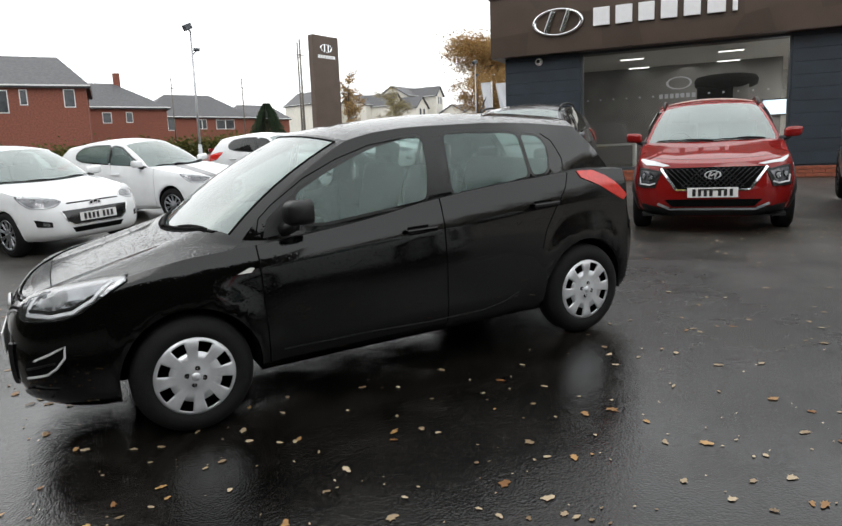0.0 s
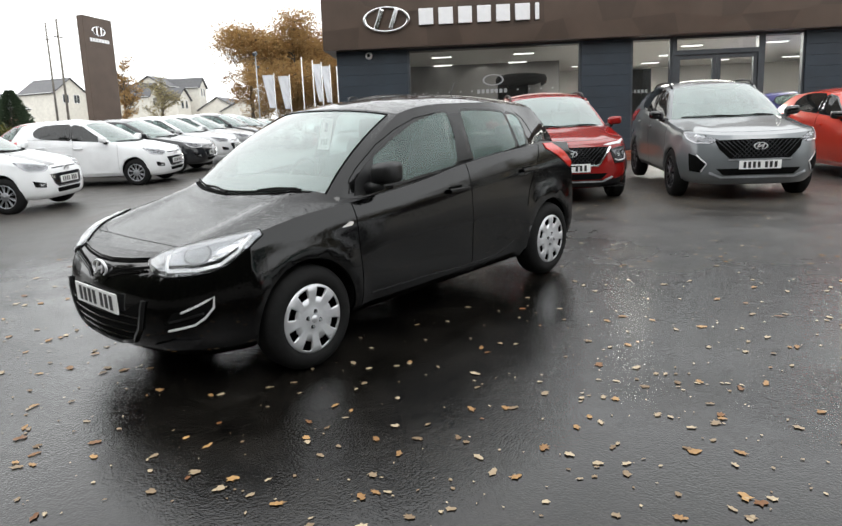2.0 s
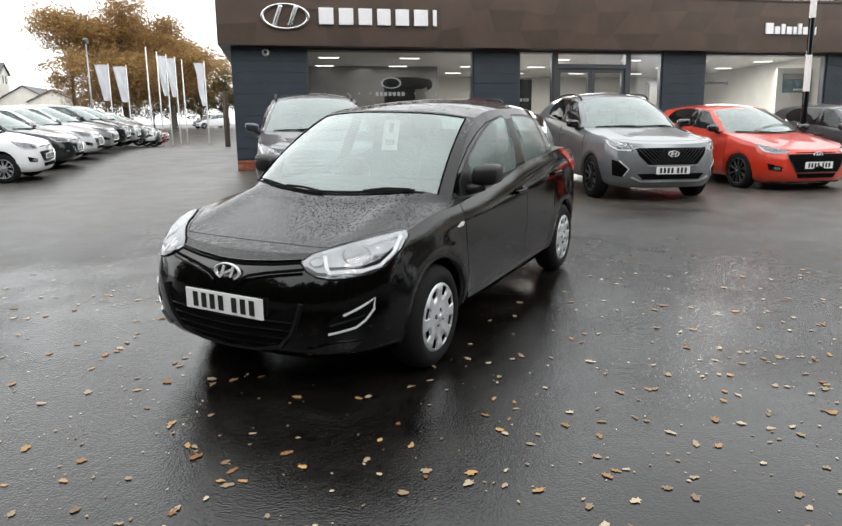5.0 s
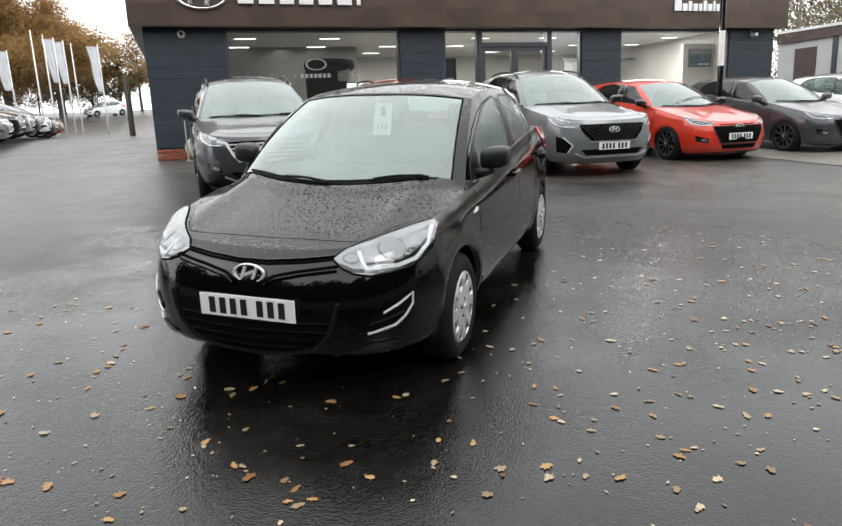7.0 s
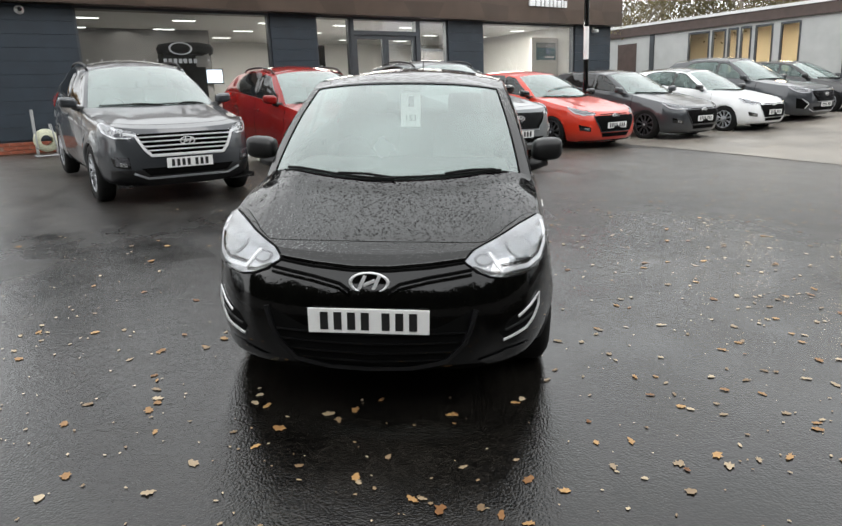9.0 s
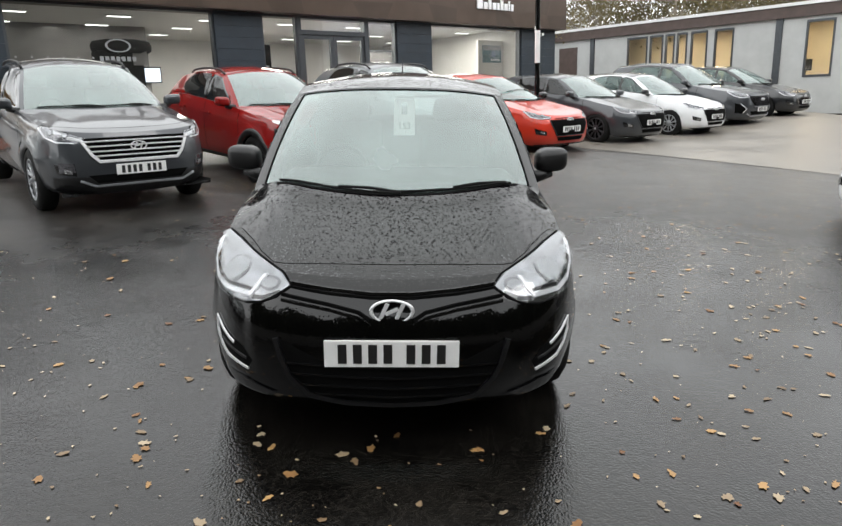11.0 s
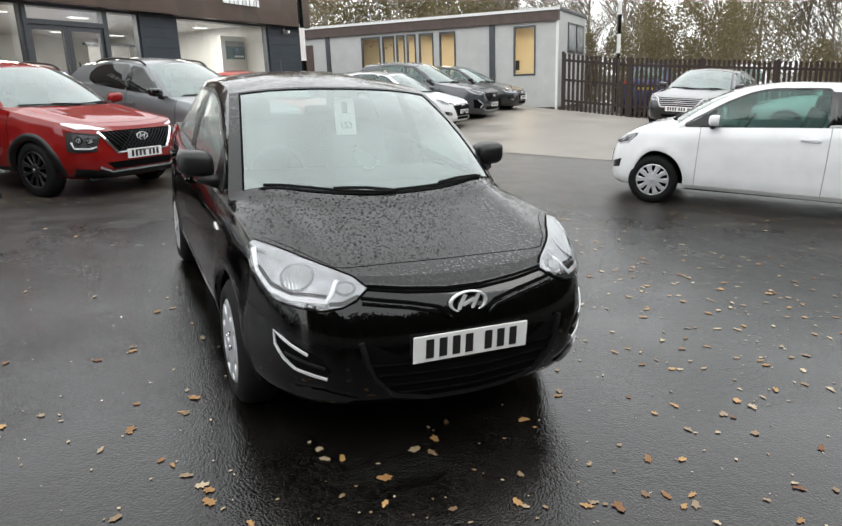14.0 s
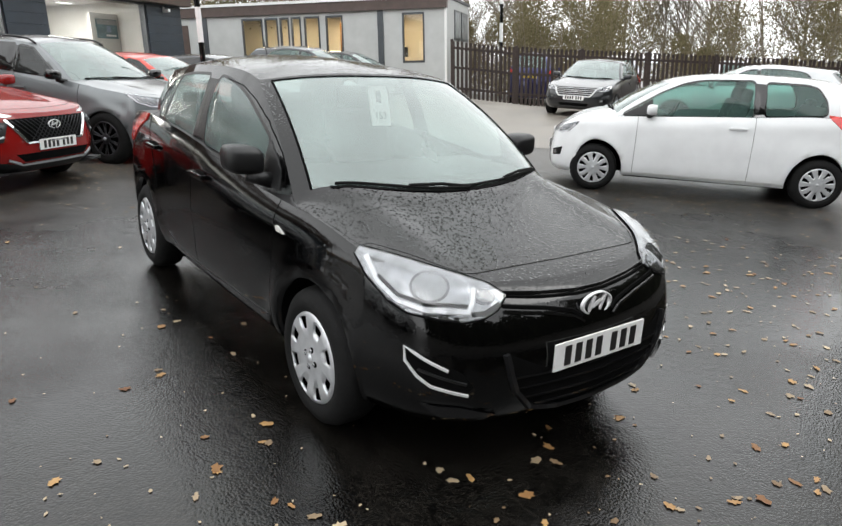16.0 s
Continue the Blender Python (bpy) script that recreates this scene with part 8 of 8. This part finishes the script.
# conifer
con = thing("tree", pose(-14.8, -55.6, float(ground_z(-14.8, -55.6))) @ Matrix.Diagonal((1.0, 1.0, 0.80, 1.0)), "dark green conifer bush before the brick houses", "tree", "trees")
part("trunk", bar((0, 0, 0), (0, 0, 3.0), 0.12, 0.05, 8), M_BARK, con)
rnd = random.Random(4)
lv, lf = [], []
for _ in range(7000):
    z = rnd.uniform(0.2, 4.6)
    rr = 1.7 * (1 - (z / 4.9) ** 1.6) * math.sqrt(rnd.random()) * rnd.uniform(0.8, 1.1)
    a = rnd.uniform(0, 6.283)
    p = Vector((rr * math.cos(a), rr * math.sin(a), z))
    d = Vector((math.cos(a), math.sin(a), rnd.uniform(-0.2, 0.7))).normalized() * 0.20
    b = d.orthogonal().normalized() * 0.07
    k = len(lv)
    lv += [p, p + d * 0.5 + b, p + d, p + d * 0.5 - b]
    lf.append((k, k + 1, k + 2, k + 3))
pydata("crown", lv, lf, M_CONIFER, con, smooth=False)
# hedge beyond the row
hv, hf = [], []
for _ in range(9000):
    t = rnd.random()
    p = Vector((6.0, -36.0, 0)).lerp(Vector((-9.5, -40.0, 0)), t)
    p += Vector((rnd.uniform(-0.3, 0.3), rnd.gauss(0, 0.45), float(ground_z(p.x, p.y)) + abs(rnd.gauss(0.55, 0.32))))
    d = Vector((rnd.uniform(-1, 1), rnd.uniform(-1, 1), rnd.uniform(-0.3, 1))).normalized() * 0.22
    b = d.orthogonal().normalized() * 0.08
    k = len(hv)
    hv += [p, p + d * 0.5 + b, p + d, p + d * 0.5 - b]
    hf.append((k, k + 1, k + 2, k + 3))
hedge = pydata("hedge", hv, hf, M_HEDGE, smooth=False)
tagged(hedge, "straggly olive green hedge along the yard's edge", "hedge", kind="stuff")
# trees rising behind the portable office
for k, (x, y, h) in enumerate(((-28, 7, 7.5), (-32, 10, 8.5), (-27, 12, 7.5), (-30, 15, 8.0), (-25, 17, 7.0))):
    tree(x, y, h, h * 0.55, M_OLIVE, 90 + k, 5000, 0.17, "olive brown tree rising behind the portable office", 0.14, 0.0, 0.15, 12, crown_low=0.12, gaps=0.3, bark=M_WILLOW)
# thicket behind the fence and the office: tall bare willows over a low olive scrub
M_SCRUB = leafy("scrub_leaves", (0.15, 0.13, 0.062), (0.24, 0.205, 0.115))
random.seed(14)
for k in range(26):
    t = k / 25
    x = -33 + 33 * t + random.uniform(-1.2, 1.2)
    y = 16.5 + 26 * t + random.uniform(-1.5, 1.5)
    h = random.uniform(6.0, 9.6)
    tree(x, y, h, h * 0.36, M_SCRUB, 60 + k, 7000, 0.07, "tall bare willow with a few olive leaves", 0.11, -0.7, 0.06, 17, crown_low=0.2, gaps=0.5, bark=M_WILLOW)
rnd = random.Random(50)
for k in range(43):
    t = (k + rnd.random()) / 40
    cx_, cy_ = -31 + 33 * t + rnd.gauss(0, 0.5), 14.9 + 26 * t + rnd.gauss(0, 0.8)
    tall, broad = rnd.choice((2.4, 3.2, 4.0, 5.2)) * rnd.uniform(0.85, 1.15), rnd.uniform(0.9, 1.9)
    if k >= 40:
        cx_, cy_, tall, broad = -18.3 + 1.1 * (k - 40), 20.0 + 0.9 * (k - 40), 4.4, 1.7
    z_ = float(ground_z(cx_, cy_))
    lv, lf = [], []
    for _ in range(int(2600 * broad)):
        q = rnd.random() ** 0.9
        r_ = broad * math.sqrt(rnd.random()) * (1 - 0.75 * q ** 2) * rnd.uniform(0.7, 1.3)
        a_ = rnd.uniform(0, 6.283)
        p = Vector((cx_ + r_ * math.cos(a_), cy_ + r_ * math.sin(a_), z_ + 0.1 + tall * q * rnd.uniform(0.9, 1.1)))
        d = Vector((rnd.uniform(-1, 1), rnd.uniform(-1, 1), rnd.uniform(0.0, 1.4))).normalized() * rnd.uniform(0.07, 0.15)
        b = d.orthogonal().normalized() * 0.026
        m_ = len(lv)
        lv += [p, p + d * 0.5 + b, p + d, p + d * 0.5 - b]
        lf.append((m_, m_ + 1, m_ + 2, m_ + 3))
    bush = thing("bush", Matrix(), "olive brown bush growing behind the slatted fence", "bush", "bushes behind the fence")
    pydata("foliage", lv, lf, M_SCRUB, bush, smooth=False)
    for _ in range(9):
        a_, l_ = rnd.uniform(0, 6.283), rnd.uniform(0.5, 1.0) * broad
        part("stem", bar((cx_, cy_, z_), (cx_ + l_ * math.cos(a_), cy_ + l_ * math.sin(a_), z_ + tall * rnd.uniform(0.8, 1.35)), 0.022, 0.008, 5), M_WILLOW, bush)
lv, lf = [], []
for _ in range(34000):
    t = rnd.random()
    p = Vector((-33 + 5 * t + rnd.gauss(0, 0.8), -8 + 26 * t + rnd.gauss(0, 0.5), 0))
    hump = 2.4 + 0.3 * math.sin(t * 23) + 0.25 * math.sin(t * 61)
    p.z = float(ground_z(p.x, p.y)) + max(0.1, hump * 2.3 * rnd.random() ** 0.75 + rnd.gauss(0, 0.18))
    d = Vector((rnd.uniform(-1, 1), rnd.uniform(-1, 1), rnd.uniform(0.0, 1.6))).normalized() * rnd.uniform(0.10, 0.26)
    b = d.orthogonal().normalized() * 0.034
    k = len(lv)
    lv += [p, p + d * 0.5 + b, p + d, p + d * 0.5 - b]
    lf.append((k, k + 1, k + 2, k + 3))
ob = pydata("scrub", lv, lf, M_SCRUB, smooth=False)
tagged(ob, "dense olive thicket rising behind the portable office", "scrub", kind="stuff")


# ---- houses ----
def house(x, y, heading, w, d, eaves, ridge, wall_mat, label, wins=(), hip=0.0, gable_front=False, chimney=True, roof_mat_=None):
    e = thing("house", pose(x, y, float(hill_z(x, y)) - 0.1, 0, 0, heading), label, "house", "distant houses")
    bm = bmesh.new()
    if gable_front:
        fr = [bm.verts.new(p) for p in ((-w / 2, -d / 2, -2), (w / 2, -d / 2, -2), (w / 2, -d / 2, eaves), (0, -d / 2, ridge - 0.08), (-w / 2, -d / 2, eaves))]
        bk = [bm.verts.new((v.co.x, d / 2, v.co.z)) for v in fr]
    else:
        fr = [bm.verts.new(p) for p in ((-w / 2, -d / 2, -2), (-w / 2, d / 2, -2), (-w / 2, d / 2, eaves), (-w / 2 + hip, 0, ridge - 0.08), (-w / 2, -d / 2, eaves))]
        bk = [bm.verts.new((-v.co.x, v.co.y, v.co.z)) for v in fr]
    bm.faces.new(fr)
    bm.faces.new(bk)
    for i in range(5):
        bm.faces.new((fr[i], fr[(i + 1) % 5], bk[(i + 1) % 5], bk[i]))
    bmesh.ops.recalc_face_normals(bm, faces=bm.faces)
    part("wall", bm, wall_mat, e)
    bm = bmesh.new()
    ov = 0.35
    if gable_front:
        pts = [(-w / 2 - ov, -d / 2 - ov, eaves - 0.15), (0, -d / 2 - ov, ridge), (w / 2 + ov, -d / 2 - ov, eaves - 0.15), (-w / 2 - ov, d / 2 + ov, eaves - 0.15), (0, d / 2 + ov, ridge), (w / 2 + ov, d / 2 + ov, eaves - 0.15)]
    else:
        pts = [(-w / 2 - ov, -d / 2 - ov, eaves - 0.15), (-w / 2 - ov + hip, 0, ridge), (-w / 2 - ov, d / 2 + ov, eaves - 0.15), (w / 2 + ov, -d / 2 - ov, eaves - 0.15), (w / 2 + ov - hip, 0, ridge), (w / 2 + ov, d / 2 + ov, eaves - 0.15)]
    vs = [bm.verts.new(p) for p in pts]
    for q in ((0, 3, 4, 1), (1, 4, 5, 2)):
        bm.faces.new([vs[i] for i in q])
    if hip:
        bm.faces.new([vs[i] for i in (0, 1, 2)])
        bm.faces.new([vs[i] for i in (3, 5, 4)])
    bmesh.ops.recalc_face_normals(bm, faces=bm.faces)
    bmesh.ops.solidify(bm, geom=bm.faces[:], thickness=0.16)
    rf_ = part("roof", bm, roof_mat_ or M_SLATE, e)
    if chimney:
        part("chimney", box(w * 0.18, 0, ridge + 0.35, 0.6, 0.5, 1.3, 0.02), wall_mat, rf_)
    part("gutter", box(0, -d / 2 - 0.4, eaves - 0.12, w + 0.6, 0.10, 0.10) if not gable_front else box(-w / 2 - 0.4, 0, eaves - 0.12, 0.1, d, 0.1), M_WHITE, e)
    for wx, wz, ww, wh in wins:
        wn_ = part("window", box(wx, -d / 2 - 0.01, wz, ww, 0.10, wh), M_WHITE, e)
        n = 2 if ww > 0.8 else 1
        for k in range(n):
            pw = ww / n - 0.12
            part("pane", box(wx - ww / 2 + ww / n * (k + 0.5), -d / 2 - 0.065, wz, pw, 0.03, wh - 0.14), M_WINDARK, wn_)
    return e


def ray_xy(px_deg, dist):
    """A place seen from the walk's start: degrees to the side of -y, and metres."""
    a = radians(px_deg)
    return 1.68 - math.sin(a) * dist, 4.13 - math.cos(a) * dist


x, y = ray_xy(-3.8, 60)
house(x, y, 180 - 3, 12.5, 8, 5.75, 8.2, M_BRICK, "red brick house with grey tiled roof", ((5.1, 4.75, 0.75, 1.3), (2.2, 4.8, 0.5, 1.1), (0.5, 4.5, 1.5, 1.6)), 2.2, chimney=False)
x, y = ray_xy(2.7, 74)
house(x, y, 180 + 4, 11.5, 8, 4.5, 7.0, M_BRICK, "red brick semi-detached house with hipped slate roof", ((0.35, 3.4, 0.8, 1.0), (2.3, 3.45, 0.6, 1.0)), 4.4)
x, y = ray_xy(9.3, 92)
house(x, y, 180 + 10, 13.8, 8, 3.5, 6.4, M_BRICK, "distant red brick house with slate roof", ((-4, 2.5, 1.8, 1.5), (0.2, 2.5, 1.2, 1.2), (3.2, 2.5, 2.4, 1.2)), 4.4, chimney=False)
x, y = ray_xy(14.4, 112)
house(x, y, 180 + 14, 8, 8, 3.2, 5.4, M_BRICK, "far brick house with pale slate roof", ((1, 2.3, 1.4, 1.1),), 1.5, chimney=False)
for deg, dist, w, low_, rid, front_, lab in (
        (19.2, 140, 7.6, 7.5, 10.2, True, 'white rendered house with gable to the street'),
        (23.4, 142, 7.0, 7.2, 9.5, False, 'cream rendered house with plain slate roof'),
        (24.9, 139, 4.1, 6.8, 9.3, True, 'cream rendered gabled house in a terrace'),
        (26.9, 144, 8.5, 8.9, 11.0, False, 'cream rendered house with long slate roof'),
        (26.9, 138, 4.5, 6.2, 8.4, True, 'cream rendered gabled house in a terrace'),
        (28.4, 142, 3.0, 8.7, 10.6, True, 'tall cream gable end of a terrace house'),
        (31.6, 140, 7.6, 4.4, 6.6, False, 'pale low house with slate roof'),
        (33.1, 136, 4.9, 3.9, 5.8, False, 'pale house with grey gable roof'),
):
    x, y = ray_xy(deg, dist)
    wide_w = 0.16 * w
    house(x, y, 180 + deg + (4 if front_ else 0), w, 8, low_, rid, M_CREAM, lab, ((-wide_w, low_ - 1.0, w * 0.17, 1.5), (wide_w, low_ - 1.0, w * 0.17, 1.5)), 0, front_, chimney=False)

house(-44.6, 0.1, 90, 13, 10, 6.05, 8.0, M_WHITE, "pale gabled shed behind the showroom roof", (), 0, True, chimney=False)

# ---- hose reel by the cladding ----
hr = thing("hose_reel", pose(*(SHOW @ Vector((-1.25, -0.55, 0)))[:2], float(ground_z(*(SHOW @ Vector((-1.25, -0.55, 0)))[:2])), 0, 0, 129), "pale garden hose wound on a metal reel cart", "hose reel")
v, f = lathe([(0.10, -0.13), (0.20, -0.12), (0.215, -0.06), (0.205, 0.0), (0.215, 0.06), (0.20, 0.12), (0.10, 0.13)], steps=28)
ob = pydata("hose_coil", v, f, mat("hose_pale", (0.55, 0.56, 0.42), 0.5, 0, 30, 0.2, 0.5, 60), hr)
ob.matrix_local = pose(0, 0, 0.30)
for o in (-0.16, 0.16):
    bm = bar((-0.17, o, 0.02), (-0.17, o, 0.86), 0.014)
    join(bm, bar((0.17, o, 0.02), (0.10, o, 0.60), 0.014))
    join(bm, bar((-0.22, o, 0.02), (0.25, o, 0.02), 0.014))
    part("side_frame", bm, M_GREYMETAL, hr)
part("handle", bar((-0.17, -0.16, 0.86), (-0.17, 0.16, 0.86), 0.014), M_GREYMETAL, hr)


# ---- fallen leaves, thick near the car and by the showroom ----
def fallen(name, n, material, seed, smin, smax, label, spots):
    rnd = random.Random(seed)
    verts, faces = [], []
    for _ in range(n):
        cx, cy, sx, sy, ang = rnd.choice(spots)
        u, w = rnd.gauss(0, sx), rnd.gauss(0, sy)
        ca, sa = math.cos(ang), math.sin(ang)
        x, y = cx + u * ca - w * sa, cy + u * sa + w * ca
        if abs(x) < 1.75 and abs(y) < 0.62:
            continue
        z = float(ground_z(x, y)) + 0.004
        s = rnd.uniform(smin, smax)
        a = rnd.uniform(0, 6.283)
        wd = s * rnd.uniform(0.55, 0.95)
        curl = rnd.uniform(0.02, 0.30) ** 2 * s
        tip = rnd.uniform(0.0, 0.28) ** 2 * s
        bend = rnd.uniform(-0.5, 0.5)
        n_l = rnd.choice((5, 6, 7))
        ring_ = []
        for k in range(n_l * 2):
            b_ = math.pi * k / n_l
            lobe = rnd.uniform(0.85, 1.15) if k % 2 else rnd.uniform(0.48, 0.80)
            ring_.append((0.55 * lobe * math.cos(b_), 0.40 * lobe * math.sin(b_) + bend * 0.25 * math.cos(b_) ** 2))
        ring_[0] = (rnd.uniform(0.5, 0.68), bend * 0.3)
        b0 = len(verts)
        verts.append((x, y, z))
        for p, q in ring_:
            p2, q2 = p * s, q * wd * 1.3
            vx, vy = x + p2 * math.cos(a) - q2 * math.sin(a), y + p2 * math.sin(a) + q2 * math.cos(a)
            verts.append((vx, vy, float(ground_z(vx, vy)) + 0.004 + curl * abs(q) * 1.6 + tip * max(0, p) * 0.6))
        m = len(ring_)
        for k in range(m):
            faces.append((b0, b0 + 1 + k, b0 + 1 + (k + 1) % m))
    ob = pydata(name, verts, faces, material, smooth=True)
    tagged(ob, label, "leaves", kind="stuff")


spots = [(0.6, 2.4, 2.2, 1.1, 0.0), (2.6, 1.8, 1.2, 1.4, 0.3), (3.0, -0.2, 0.9, 1.6, 0.0), (-1.8, 2.6, 1.8, 1.6, 0.4), (1.8, -2.2, 2.0, 0.9, 0.0), (2.4, 2.8, 1.4, 0.8, 0.0)]
wide = [(-4.5, 1.5, 4.0, 3.0, 0.9), (-3.2, 3.0, 3.0, 2.0, 0.9), (0, -4.5, 4.5, 1.6, 0.7), (2.0, 3.0, 3.0, 1.5, 0), (-5.5, 0.5, 2.0, 1.2, 2.2)]
deep = [(-5.9, 0.2, 0.9, 0.45, 2.25), (-1.2, 5.6, 1.3, 0.55, 0.68), (-7.4, 2.0, 0.9, 0.4, 2.25), (-4.7, -2.0, 0.8, 0.4, 2.25), (-7.0, -0.6, 1.2, 0.7, 2.25)]
right = [(-2.5, 5.0, 3.0, 1.6, 0.6), (0.5, 3.6, 2.4, 1.2, 0.2), (-4.5, 3.5, 2.2, 1.4, 0.6), (2.2, 2.2, 1.5, 1.2, 0)]
fallen("fallen_leaves", 210, M_FALLEN, 1, 0.034, 0.060, "orange brown fallen leaves lying wet on the asphalt", spots)
fallen("fallen_leaves", 400, M_FALLENPALE, 2, 0.026, 0.056, "pale fallen leaves scattered on the wet asphalt", spots + wide)
fallen("fallen_leaves", 850, M_FALLENPALE, 3, 0.018, 0.046, "small pale leaves strewn across the yard", wide + right)
fallen("fallen_leaves", 1700, M_FALLENPALE, 4, 0.016, 0.046, "drifts of pale brown leaves under the parked cars", deep)
fallen("fallen_leaves", 260, M_FALLEN, 5, 0.018, 0.045, "scattered small orange leaves on the wet yard", deep + right)
fallen("fallen_leaves", 500, M_FALLENPALE, 6, 0.006, 0.014, "crumbs of leaf and grit around the car", spots)
strewn = [(2.6, -2.0, 1.3, 1.2, 0.0), (3.4, 0.0, 0.7, 1.3, 0.0), (1.5, 3.0, 2.6, 1.2, 0.0), (-2.0, 3.4, 2.6, 1.6, 0.3), (-0.5, -3.2, 2.4, 1.2, 0.0)]
fallen("fallen_leaves", 900, M_FALLENPALE, 7, 0.008, 0.022, "tiny leaf scraps strewn over the wet asphalt", strewn)
fallen("fallen_leaves", 70, M_FALLEN, 8, 0.03, 0.06, "curled orange leaves on the wet asphalt", strewn[:2])

# ---- unseen tree-shaped screen, street side behind the walk, added to darken reflections ----
M_UNSEEN = mat("unseen_dark_screen", (0.022, 0.024, 0.014), 0.9, 0, 0.6, 0.6, 0.5, 3)
bv_, bf_ = [], []
rnd = random.Random(8)
nb_ = 60
for i in range(nb_ + 1):
    a = radians(-66 + 168 * i / nb_)
    r = 25 + 1.5 * math.sin(i * 0.9) + rnd.uniform(-0.5, 0.5)
    x, y = 1 + r * math.cos(a), r * math.sin(a)
    top = 13.0 + 2.0 * math.sin(i * 0.63) + 1.2 * math.sin(i * 1.7) + rnd.uniform(-1.2, 1.2)
    for z, k in ((-1.2, 0.0), (3.0, -0.4), (6.5, -0.2), (top, 0.7)):
        bv_.append((x + k * math.cos(a), y + k * math.sin(a), z))
for i in range(nb_):
    for j in range(3):
        bf_.append((i * 4 + j, (i + 1) * 4 + j, (i + 1) * 4 + j + 1, i * 4 + j + 1))
unseen_ob = pydata("backdrop", bv_, bf_, M_UNSEEN)
tagged(unseen_ob, "unseen dark screen with treetop outline, added on the street side to darken reflections", "trees", kind="structure")
